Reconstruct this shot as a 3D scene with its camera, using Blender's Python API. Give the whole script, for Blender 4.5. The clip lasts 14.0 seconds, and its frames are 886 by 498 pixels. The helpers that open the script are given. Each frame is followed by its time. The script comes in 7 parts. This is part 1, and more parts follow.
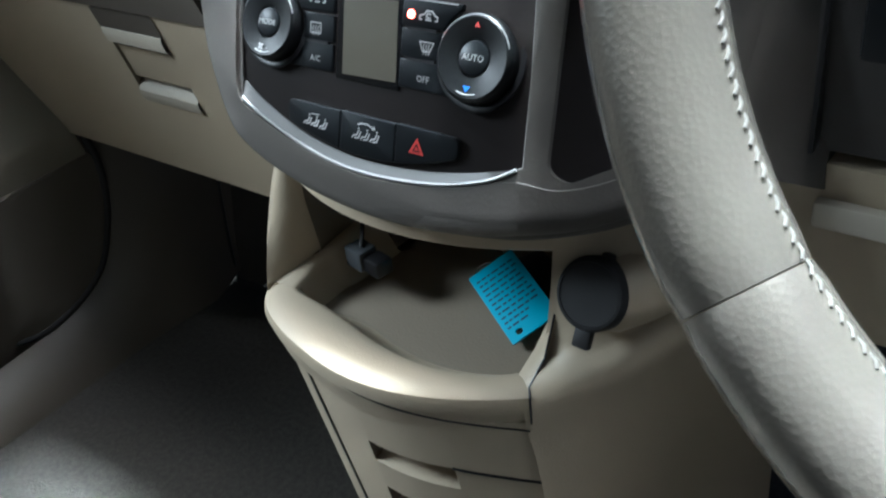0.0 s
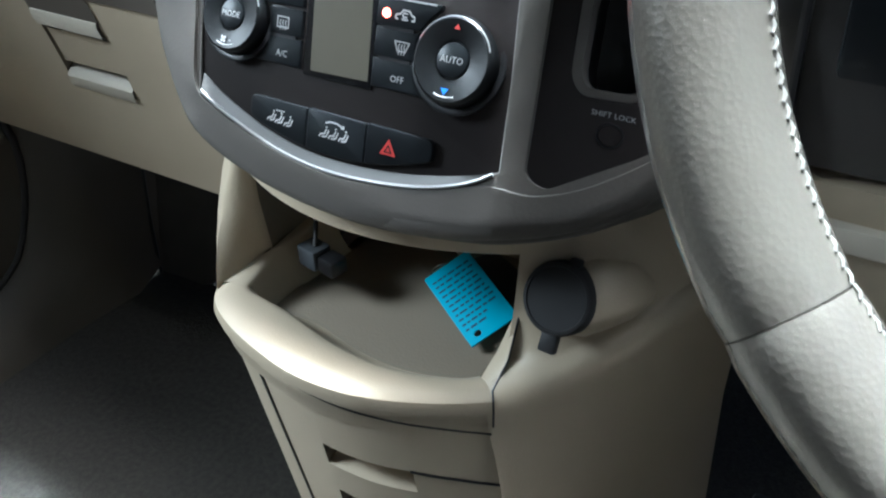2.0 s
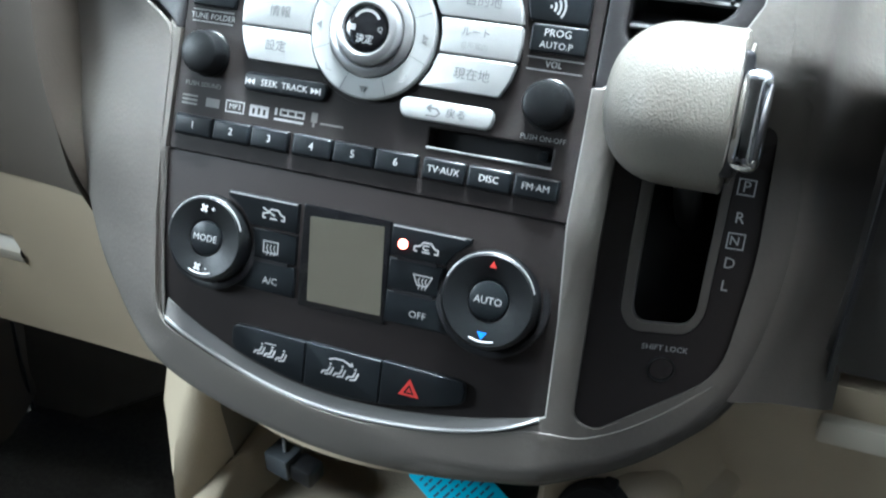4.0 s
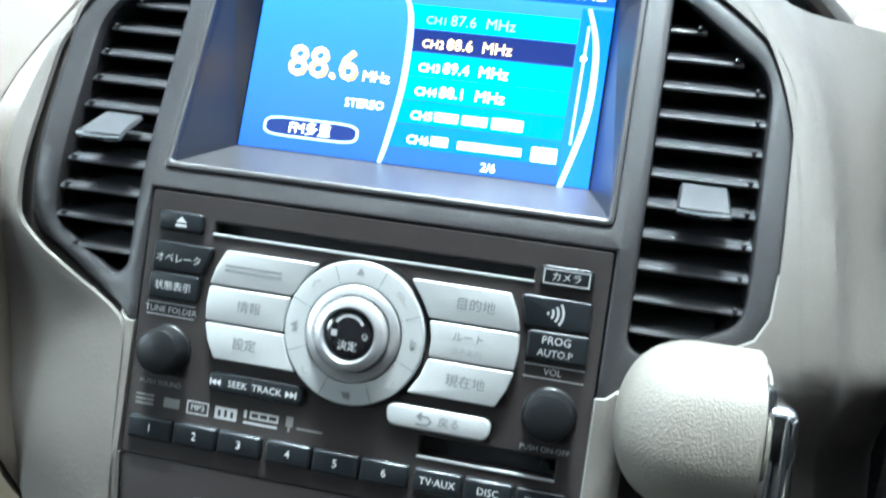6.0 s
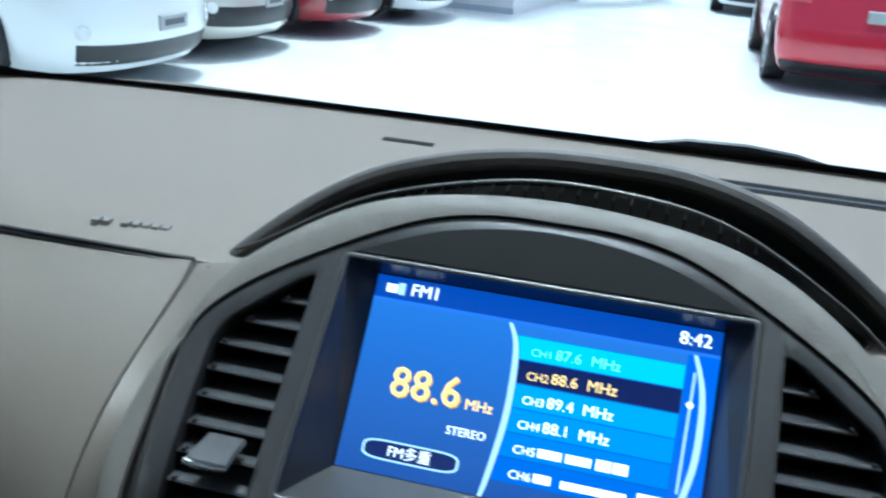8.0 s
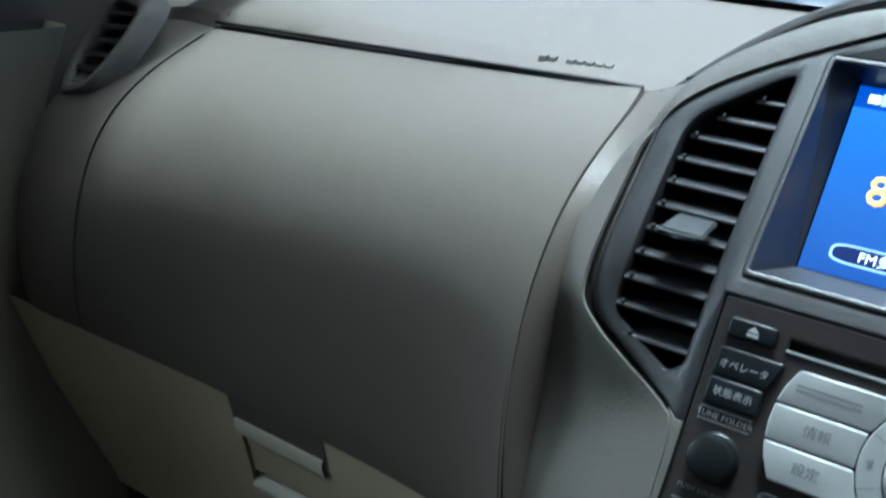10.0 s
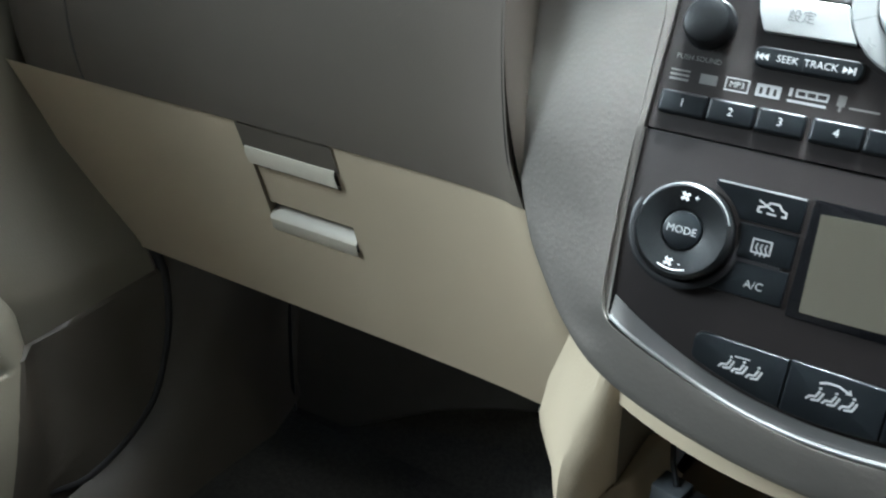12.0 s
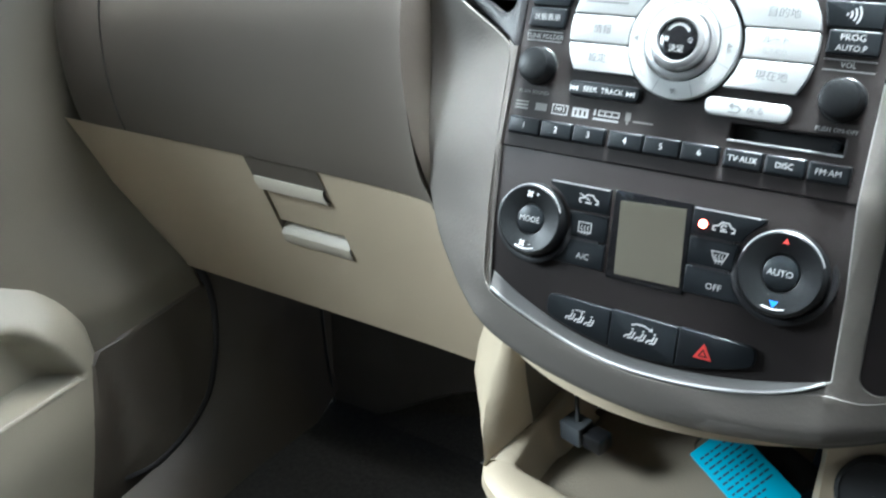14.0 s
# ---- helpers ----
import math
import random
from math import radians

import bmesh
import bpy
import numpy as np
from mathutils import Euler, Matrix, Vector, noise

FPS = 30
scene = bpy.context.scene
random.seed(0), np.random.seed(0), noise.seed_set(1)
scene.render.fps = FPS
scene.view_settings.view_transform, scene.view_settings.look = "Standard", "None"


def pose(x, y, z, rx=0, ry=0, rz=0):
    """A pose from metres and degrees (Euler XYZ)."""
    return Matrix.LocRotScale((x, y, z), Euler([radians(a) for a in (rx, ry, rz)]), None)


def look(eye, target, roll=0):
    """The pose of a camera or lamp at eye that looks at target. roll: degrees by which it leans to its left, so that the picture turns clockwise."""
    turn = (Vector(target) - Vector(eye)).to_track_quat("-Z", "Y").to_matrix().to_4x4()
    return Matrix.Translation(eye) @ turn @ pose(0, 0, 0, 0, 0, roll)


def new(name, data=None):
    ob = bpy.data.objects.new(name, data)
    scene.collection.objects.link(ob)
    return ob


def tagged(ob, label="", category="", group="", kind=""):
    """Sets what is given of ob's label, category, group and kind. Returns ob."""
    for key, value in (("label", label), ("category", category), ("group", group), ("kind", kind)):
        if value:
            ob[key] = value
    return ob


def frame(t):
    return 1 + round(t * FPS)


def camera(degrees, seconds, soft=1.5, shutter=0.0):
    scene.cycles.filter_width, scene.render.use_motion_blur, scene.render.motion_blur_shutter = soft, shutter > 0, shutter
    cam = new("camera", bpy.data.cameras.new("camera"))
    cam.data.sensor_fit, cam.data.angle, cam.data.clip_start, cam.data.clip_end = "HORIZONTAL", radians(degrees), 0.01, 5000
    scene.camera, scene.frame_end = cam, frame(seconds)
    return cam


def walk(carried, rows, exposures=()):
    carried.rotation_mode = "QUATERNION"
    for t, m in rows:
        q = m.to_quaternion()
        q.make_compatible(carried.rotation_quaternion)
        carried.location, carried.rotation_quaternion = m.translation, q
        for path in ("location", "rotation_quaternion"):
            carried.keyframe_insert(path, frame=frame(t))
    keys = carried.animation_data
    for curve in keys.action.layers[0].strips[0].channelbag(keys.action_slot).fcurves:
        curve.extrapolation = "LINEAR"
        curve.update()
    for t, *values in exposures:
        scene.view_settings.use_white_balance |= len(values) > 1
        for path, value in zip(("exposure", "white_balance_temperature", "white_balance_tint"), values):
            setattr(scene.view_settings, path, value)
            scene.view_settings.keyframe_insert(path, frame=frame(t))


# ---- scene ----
cam = camera(50.44, 14.0, soft=2.1, shutter=0.3)
PATH = [
    (0, (0.3133, -0.4019, 1.0880), (-0.2220, 0.2408, 0.5399), -6.91),
    (0.5, (0.3121, -0.4160, 1.0814), (-0.2178, 0.2146, 0.5142), -5.97),
    (1, (0.3096, -0.4226, 1.0793), (-0.2141, 0.2120, 0.5110), -5.32),
    (1.5, (0.2999, -0.4158, 1.0790), (-0.1897, 0.2433, 0.5081), -4.41),
    (2, (0.2828, -0.4130, 1.0923), (-0.1682, 0.2798, 0.5297), -2.32),
    (2.5, (0.2490, -0.4092, 1.1066), (-0.1677, 0.3102, 0.5508), 0.39),
    (2.7, (0.2329, -0.4043, 1.1093), (-0.1672, 0.3269, 0.5568), 0.42),
    (4.8, (0.1294, -0.3413, 1.1765), (-0.1298, 0.4588, 0.6354), 1.07),
    (5, (0.1217, -0.3347, 1.1808), (-0.1317, 0.4711, 0.6456), 1.34),
    (5.5, (0.1081, -0.3256, 1.1995), (-0.1086, 0.5055, 0.6875), 1.88),
    (6, (0.0966, -0.3139, 1.2174), (-0.0903, 0.5426, 0.7362), 2.20),
    (6.5, (0.0933, -0.3023, 1.2402), (-0.0765, 0.5719, 0.7852), 1.52),
    (7, (0.0879, -0.2923, 1.2630), (-0.0783, 0.5956, 0.8340), 3.25),
    (7.5, (0.0651, -0.2888, 1.2748), (-0.0797, 0.6251, 0.8954), 5.84),
    (8, (0.0409, -0.2963, 1.2835), (-0.1691, 0.6248, 0.9558), 4.97),
    (8.5, (0.0125, -0.3150, 1.2781), (-0.3133, 0.5851, 0.9887), 5.51),
    (9, (-0.0011, -0.3317, 1.2524), (-0.4512, 0.5193, 0.9817), 5.95),
    (9.2, (-0.0030, -0.3366, 1.2411), (-0.4837, 0.4939, 0.9597), 6.47),
    (11.3, (0.0029, -0.3916, 1.1223), (-0.4805, 0.3364, 0.6360), 1.82),
    (11.5, (0.0099, -0.3920, 1.1108), (-0.4667, 0.3380, 0.6208), 1.41),
    (12, (0.0300, -0.3998, 1.1052), (-0.4365, 0.3278, 0.6022), -0.34),
    (12.5, (0.0677, -0.4118, 1.1151), (-0.3972, 0.3104, 0.6030), -4.30),
    (13, (0.1067, -0.4220, 1.1313), (-0.3668, 0.2825, 0.6026), -6.90),
    (13.5, (0.1417, -0.4444, 1.1503), (-0.3783, 0.2293, 0.6254), -7.90),
    (14, (0.1745, -0.4545, 1.1614), (-0.3664, 0.2306, 0.6733), -6.77),
]
walk(cam, [(t, look(eye, target, roll)) for t, eye, target, roll in PATH], [(0, 2.45, 5400, 0), (2.7, 2.85, 5350, 0), (5, 2.85, 5450, -3), (6, 2.5, 5400, -5), (7, 1.4, 5350, -5), (9.2, 0.75, 4900, -9), (11.4, 2.7, 5500, -3), (12.5, 2.85, 5550, -2), (14, 3.2, 5550, -1)])

# ---- light ----
world = bpy.data.worlds.new("world")
scene.world = world
world.use_nodes = True
wn = world.node_tree.nodes
sky = wn.new("ShaderNodeTexSky")
sky.sky_type = 'NISHITA'
sky.sun_disc = False
sky.air_density = 0.35
sky.dust_density = 4.0
sky.sun_elevation = radians(80)
sky.sun_rotation = radians(10)
world.node_tree.links.new(sky.outputs[0], wn["Background"].inputs[0])
wn["Background"].inputs[1].default_value = 0.15


def lamp(name, kind, energy, m, color=(1, 1, 1), size=1.0, size_y=None):
    data = bpy.data.lights.new(name, kind)
    data.energy, data.color = energy, color
    if kind == 'AREA':
        data.shape = 'RECTANGLE'
        data.size, data.size_y = size, size_y or size
    if kind == 'SUN':
        data.angle = radians(size)
    ob = new(name, data)
    ob.matrix_world = m
    return ob


lamp("sun", 'SUN', 2.5, look((-0.08, 0.28, 1.0), (0, 0, 0)), (1, 0.99, 0.97), 10)
# Added fill lamp in the unseen window opening, beam narrowed onto the tray.
side_light = lamp("passenger_window_fill", 'AREA', 0.20, look((-0.74, -0.45, 1.30), (-0.05, -0.10, 0.70)), (1, 1, 1), 0.34, 0.22)
side_light.data.spread = radians(58)

# ---- materials ----


def material(name, color, rough=0.5, metal=0.0, grain=0.0, scale=900.0, vary=0.12, vary_scale=6.0, coat=0.0, spec=0.5):
    """A surface with tone variation at two scales and a fine relief."""
    mat = bpy.data.materials.new(name)
    mat.use_nodes = True
    nodes, links = mat.node_tree.nodes, mat.node_tree.links
    b = nodes["Principled BSDF"]
    b.inputs["Metallic"].default_value = metal
    b.inputs["Roughness"].default_value = rough
    b.inputs["Coat Weight"].default_value = coat
    b.inputs["Specular IOR Level"].default_value = spec
    tc = nodes.new("ShaderNodeTexCoord")
    big = nodes.new("ShaderNodeTexNoise")
    big.inputs["Scale"].default_value = vary_scale
    big.inputs["Detail"].default_value = 6
    links.new(tc.outputs["Object"], big.inputs["Vector"])
    mix = nodes.new("ShaderNodeMixRGB")
    mix.inputs[1].default_value = (*[c * (1 - vary) for c in color], 1)
    mix.inputs[2].default_value = (*[min(1, c * (1 + vary)) for c in color], 1)
    links.new(big.outputs["Fac"], mix.inputs[0])
    links.new(mix.outputs[0], b.inputs["Base Color"])
    rr_ = nodes.new("ShaderNodeMapRange")
    rr_.inputs[3].default_value, rr_.inputs[4].default_value = max(0.02, rough - 0.06), min(1, rough + 0.06)
    links.new(big.outputs["Fac"], rr_.inputs[0])
    links.new(rr_.outputs[0], b.inputs["Roughness"])
    if grain:
        fine = nodes.new("ShaderNodeTexVoronoi")
        fine.inputs["Scale"].default_value = scale
        links.new(tc.outputs["Object"], fine.inputs["Vector"])
        bump = nodes.new("ShaderNodeBump")
        bump.inputs["Strength"].default_value = grain
        bump.inputs["Distance"].default_value = 0.0004
        links.new(fine.outputs["Distance"], bump.inputs["Height"])
        links.new(bump.outputs[0], b.inputs["Normal"])
    return mat


def glow(name, color, strength):
    mat = bpy.data.materials.new(name)
    mat.use_nodes = True
    b = mat.node_tree.nodes["Principled BSDF"]
    b.inputs["Base Color"].default_value = (0.01, 0.01, 0.01, 1)
    b.inputs["Roughness"].default_value = 0.25
    b.inputs["Emission Color"].default_value = (*color, 1)
    b.inputs["Emission Strength"].default_value = strength
    return mat


SCR = 1.25      # strength of the lit display
BROWN = material("bronze_panel", (0.024, 0.0205, 0.0198), 0.45, grain=0.15, scale=2500, spec=0.15)
FRAME = material("dark_frame", (0.024, 0.023, 0.024), 0.38, grain=0.12, scale=2500, spec=0.4)
TRIM = material("satin_trim", (0.100, 0.091, 0.081), 0.6, grain=0.18, scale=420, spec=0.32)
BEIGE = material("beige_plastic", (0.47, 0.395, 0.285), 0.5, grain=0.2, scale=700)
PAD = material("grey_brown_pad", (0.100, 0.085, 0.069), 0.6, grain=0.15, scale=600, spec=0.4)
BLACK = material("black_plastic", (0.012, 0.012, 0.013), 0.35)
BUTTON = material("button_black", (0.008, 0.0095, 0.011), 0.32, spec=0.25)
SILVER = material("silver_button", (0.44, 0.45, 0.445), 0.36, metal=0.4)
CHROME = material("chrome", (0.85, 0.86, 0.88), 0.08, metal=1.0)
LEATHER = material("silver_leather", (0.28, 0.255, 0.215), 0.24, metal=0.5, grain=0.2, scale=600, coat=0.35)
CARPET = material("carpet", (0.036, 0.033, 0.028), 0.95, grain=1.0, scale=420, vary=0.85, vary_scale=220)
WHITE_INK = material("white_ink", (0.42, 0.42, 0.42), 0.5)
SOFT_INK = material("soft_ink", (0.34, 0.34, 0.34), 0.5)
GREY_INK = material("grey_ink", (0.30, 0.30, 0.30), 0.5)
DIM_INK = material("dim_ink", (0.13, 0.125, 0.12), 0.5)
DARK_INK = material("dark_ink", (0.16, 0.16, 0.16), 0.5)
RED_INK = material("red_ink", (0.36, 0.025, 0.02), 0.5)
BLUE_INK = material("blue_ink", (0.03, 0.20, 0.75), 0.4)
LCD = material("lcd_glass", (0.088, 0.082, 0.063), 0.25, coat=0.5, vary=0.05)
CYAN = material("cyan_tag", (0.02, 0.42, 0.62), 0.45)
FLOOR = material("showroom_floor", (0.66, 0.70, 0.71), 0.25, vary=0.06, vary_scale=1.5)
WALL = material("white_wall", (0.88, 0.88, 0.87), 0.6, vary=0.03)

SATIN = material("satin_metal", (0.52, 0.52, 0.52), 0.30, metal=0.7)
GLOSS = material("gloss_black", (0.008, 0.008, 0.009), 0.12, coat=0.6)
LED = glow("red_lamp", (1.0, 0.10, 0.06), 6.0)
BROWDARK = material("brow_black", (0.007, 0.007, 0.007), 0.7, spec=0.05)
HEADLINER = material("headliner_cloth", (0.13, 0.12, 0.105), 0.9, grain=0.4, scale=900)
EDGE_HIGHLIGHT = material("pale_edge_highlight", (0.19, 0.18, 0.168), 0.42, metal=0.1)
LEDGE = material("satin_ledge", (0.12, 0.115, 0.11), 0.42, metal=0.2)
REAR_BLOCK = material("rear_light_block", (0.012, 0.014, 0.014), 0.08)
LEATHER_DARK = material("beige_leather", (0.17, 0.158, 0.135), 0.40, grain=0.35, scale=1300)
LETTER_PAD = material("moulded_mark", (0.085, 0.078, 0.070), 0.6)
FIN = material("fin", (0.004, 0.004, 0.004), 0.9, spec=0.05)
LATCH = material("pale_latch", (0.56, 0.51, 0.42), 0.42)
# The beige plastic again, with the shade of recesses put into its colour.
SHADED_BEIGE = material("shade_beige", (0.17, 0.145, 0.11), 0.6)
DARKPANEL = material("dark_brown_panel", (0.040, 0.036, 0.033), 0.5, grain=0.3, scale=700)
RUBBER = material("rubber", (0.014, 0.014, 0.015), 0.6)
INK_BLUE = material("tag_print", (0.008, 0.06, 0.13), 0.5)
GREYPLUG = material("grey_plastic", (0.085, 0.092, 0.10), 0.26)
THREAD = material("pale_thread", (0.19, 0.18, 0.16), 0.7)
MATCLOTH = material("mat_cloth", (0.040, 0.037, 0.032), 0.95, grain=1.0, scale=380, vary=0.8, vary_scale=160)
# Beige kick plastic with the footwell's shade put into its colour.
KICK_SHADED = material("shaded_kick_plastic", (0.068, 0.058, 0.045), 0.55, grain=0.3, scale=700)
TOE = material("toe_cover", (0.052, 0.046, 0.038), 0.7, grain=0.5, scale=500, vary=0.3, vary_scale=30)
# One door plastic in two tones: shade darkens the panel, light lifts the armrest.
BEIGE_D_SHADED = material("shaded_door_plastic", (0.145, 0.130, 0.098), 0.5, grain=0.3, scale=600)
BEIGE_ARM_LIT = material("lit_armrest_plastic", (0.30, 0.275, 0.215), 0.42, grain=0.3, scale=600)
# Tray floor: beige made darker, so the tray's shade sits in the colour.
TRAY_FLOOR = material("shaded_tray_beige", (0.24, 0.20, 0.148), 0.75, grain=0.35, scale=700)
BEIGE_P = material("pillar_cloth", (0.50, 0.47, 0.40), 0.8, grain=0.4, scale=900)
CLOTH = material("seat_cloth", (0.10, 0.09, 0.075), 0.9, grain=0.6, scale=500)
FRIT = material("black_edge", (0.006, 0.006, 0.008), 0.35)
FRAMEBLUE = material("pale_blue_metal", (0.55, 0.62, 0.68), 0.4)
# Grey of the unseen light-blocking walls and slab.
SHADE_WALL = material("light_block_grey", (0.24, 0.24, 0.235), 0.8, grain=0.3, scale=200)
CREAM = material("cream_wall", (0.55, 0.50, 0.40), 0.7)
REDPAINT = material("red_enamel", (0.55, 0.02, 0.02), 0.3)
CARGLASS = material("car_window", (0.10, 0.12, 0.12), 0.06, spec=0.8)
LAMP = material("headlight_glass", (0.82, 0.82, 0.80), 0.12, metal=0.15, vary=0.35, vary_scale=14, coat=0.5)
TAIL = material("tail_light", (0.55, 0.10, 0.10), 0.15, coat=0.6, vary=0.5, vary_scale=9)
RIMMETAL = material("rim_metal", (0.55, 0.56, 0.58), 0.3, metal=0.8)
PAINT_WHITE = material("white_paint", (0.86, 0.87, 0.86), 0.22, coat=0.8, vary=0.02)
PAINT_BEIGE = material("champagne_paint", (0.62, 0.60, 0.53), 0.24, metal=0.3, coat=0.8, vary=0.03)
PAINT_RED = material("dark_red_paint", (0.30, 0.015, 0.025), 0.22, coat=0.9, vary=0.04)
PAINT_BRIGHTRED = material("red_paint", (0.50, 0.02, 0.045), 0.24, coat=0.9, vary=0.04)
PANE = material("tinted_pane", (0.30, 0.42, 0.52), 0.1, spec=0.7)
SCREEN_BLUE = glow("screen_blue", (0.022, 0.10, 0.46), SCR)
tree = SCREEN_BLUE.node_tree            # the picture on the display fades from top to foot
coord, split, fade = tree.nodes.new("ShaderNodeTexCoord"), tree.nodes.new("ShaderNodeSeparateXYZ"), tree.nodes.new("ShaderNodeMixRGB")
fade.inputs[1].default_value, fade.inputs[2].default_value = (0.012, 0.042, 0.17, 1), (0.030, 0.105, 0.34, 1)
tree.links.new(coord.outputs["Generated"], split.inputs[0])
tree.links.new(split.outputs[2], fade.inputs[0])
tree.links.new(fade.outputs[0], tree.nodes["Principled BSDF"].inputs["Emission Color"])
SCREEN_HEAD = glow("screen_head", (0.008, 0.035, 0.20), SCR)
SCREEN_LINE = glow("screen_line", (0.03, 0.10, 0.40), SCR)
SCREEN_ROWS = [glow("screen_row", c, SCR) for c in ((0.03, 0.32, 0.66), (0.004, 0.008, 0.05), (0.014, 0.19, 0.54), (0.012, 0.15, 0.49), (0.010, 0.11, 0.42), (0.008, 0.075, 0.35))]
SCREEN_RIGHT = glow("screen_right", (0.012, 0.07, 0.36), SCR)
SCREEN_PALE = glow("screen_pale", (0.35, 0.50, 0.72), SCR)
SCREEN_WHITE = glow("screen_white", (0.85, 0.88, 0.92), SCR * 1.1)
SCREEN_GHOST = glow("screen_ghost", (0.25, 0.58, 0.88), SCR)
SCREEN_CREAM = glow("screen_cream", (0.95, 0.62, 0.22), SCR)
SCREEN_AMBER = glow("screen_amber", (1.0, 0.62, 0.16), SCR * 1.1)
SCREEN_AMBER_EDGE = glow("screen_amber_edge", (0.55, 0.25, 0.03), SCR)
SCREEN_NIGHT = glow("screen_night", (0.004, 0.010, 0.06), SCR)

GLASS = bpy.data.materials.new("clear_glass")
GLASS.use_nodes = True
gn = GLASS.node_tree.nodes
gb = gn["Principled BSDF"]
gb.inputs["Base Color"].default_value = (0.96, 0.99, 0.98, 1)
gb.inputs["Transmission Weight"].default_value = 1.0
gb.inputs["Roughness"].default_value = 0.0
gb.inputs["IOR"].default_value = 1.01

# ---- helpers for building ----
DASH = pose(0, 0, 1.05, -27.5, 0, 0)      # console face: x across, y into the dash, z up along the face
MM = 0.001


def smooth01(v):
    v = min(1.0, max(0.0, v))
    return v * v * (3 - 2 * v)


def face_y(x, z):
    """Depth of the console face, in mm: three bent planes, falling back at the lower sides."""
    y = 0.0
    if z > -90:
        side = smooth01((abs(x) - 95) / 8)
        y = 0.316 * (max(0.0, z - 1.5) * (1 - side) + side * 14 * math.log1p(math.exp(min(40.0, (z - 1.5) / 14))))
    elif z < -110:
        y = 0.16 * (-110 - z)
    if x < 0:
        low = smooth01((15 - z) / 110)
        return y + 0.38 * (max(0.0, -99 - x) * low + max(0.0, -150 - x) * (1 - low))
    return y + 0.55 * max(0.0, x - 99) * smooth01((-35 - z) / 40)


def bend(bm, cuts=True, fine=0):
    if cuts:
        xs = [v.co.x for v in bm.verts]
        zs = [v.co.z for v in bm.verts]
        planes = [((0, 0, z), (0, 0, 1)) for z in (60, 40, 28, 20, 12, 6, 1.5, -4, -10, -16, -22, -28, -35, -42, -48, -62, -75, -95, -110) if min(zs) < z < max(zs)]
        planes += [((x, 0, 0), (1, 0, 0)) for x in (-150, -103, -99, -95, 95, 99, 103) if min(xs) < x < max(xs)]
        if fine:
            planes = [((0, 0, z), (0, 0, 1)) for z in np.arange(min(zs) + fine, max(zs), fine)] + [((x, 0, 0), (1, 0, 0)) for x in np.arange(min(xs) + fine, max(xs), fine)]
        for co, no in planes:
            bmesh.ops.bisect_plane(bm, geom=bm.verts[:] + bm.edges[:] + bm.faces[:], dist=1e-5, plane_co=co, plane_no=no)
        if fine:
            bmesh.ops.triangulate(bm, faces=bm.faces[:])
    for v in bm.verts:
        v.co.y += face_y(v.co.x, v.co.z)
    return bm


def part(name, bm, mat, parent, label="", smooth=False, unit=MM):
    """Links a bmesh as one mesh object under a thing or under a part."""
    if unit != 1:
        bmesh.ops.scale(bm, vec=(unit, unit, unit), verts=bm.verts)
    bmesh.ops.recalc_face_normals(bm, faces=bm.faces)
    me = bpy.data.meshes.new(name)
    bm.to_mesh(me)
    bm.free()
    me.materials.append(mat)
    if smooth:
        me.polygons.foreach_set("use_smooth", [True] * len(me.polygons))
        me.polygons.foreach_set("use_smooth", [p.loop_total <= 4 for p in me.polygons])
        me.set_sharp_from_angle(angle=radians(38))
    ob = new(name, me)
    ob.parent = parent
    if label:
        ob["label"] = label
    return ob


def thing(name, label, category, m=None, group="", kind=""):
    ob = new(name)
    ob.empty_display_size = 0.02
    ob.matrix_world = m or Matrix()
    return tagged(ob, label, category, group, kind)


def rounded(pts, r, n=4):
    """A closed outline with its corners rounded."""
    out = []
    k = len(pts)
    for i, p in enumerate(pts):
        p = Vector(p)
        a, b = Vector(pts[i - 1]), Vector(pts[(i + 1) % k])
        da, db = (a - p), (b - p)
        rad = r[i] if isinstance(r, (list, tuple)) else r
        cut = min(rad, da.length * 0.48, db.length * 0.48)
        s, e = p + da.normalized() * cut, p + db.normalized() * cut
        for j in range(n + 1):
            t = j / n
            out.append(tuple((1 - t) ** 2 * s + 2 * t * (1 - t) * p + t * t * e))
    return out


def rect(x0, x1, z0, z1, r=1.0, n=3):
    return rounded([(x0, z0), (x1, z0), (x1, z1), (x0, z1)], r, n)


def circle(cx, cz, r, n=40):
    return [(cx + r * math.cos(2 * math.pi * i / n), cz + r * math.sin(2 * math.pi * i / n)) for i in range(n)]


def spline(pts, n=6, closed=False):
    """A smooth line through the points."""
    out, k = [], len(pts)
    for i in range(k if closed else k - 1):
        p = [Vector(pts[(i + j) % k] if closed else pts[min(max(i + j, 0), k - 1)]) for j in (-1, 0, 1, 2)]
        for s in range(n):
            t = s / n
            out.append(tuple(0.5 * ((2 * p[1]) + (p[2] - p[0]) * t + (2 * p[0] - 5 * p[1] + 4 * p[2] - p[3]) * t * t + (3 * p[1] - p[0] - 3 * p[2] + p[3]) * t ** 3)))
    if not closed:
        out.append(tuple(pts[-1]))
    return out


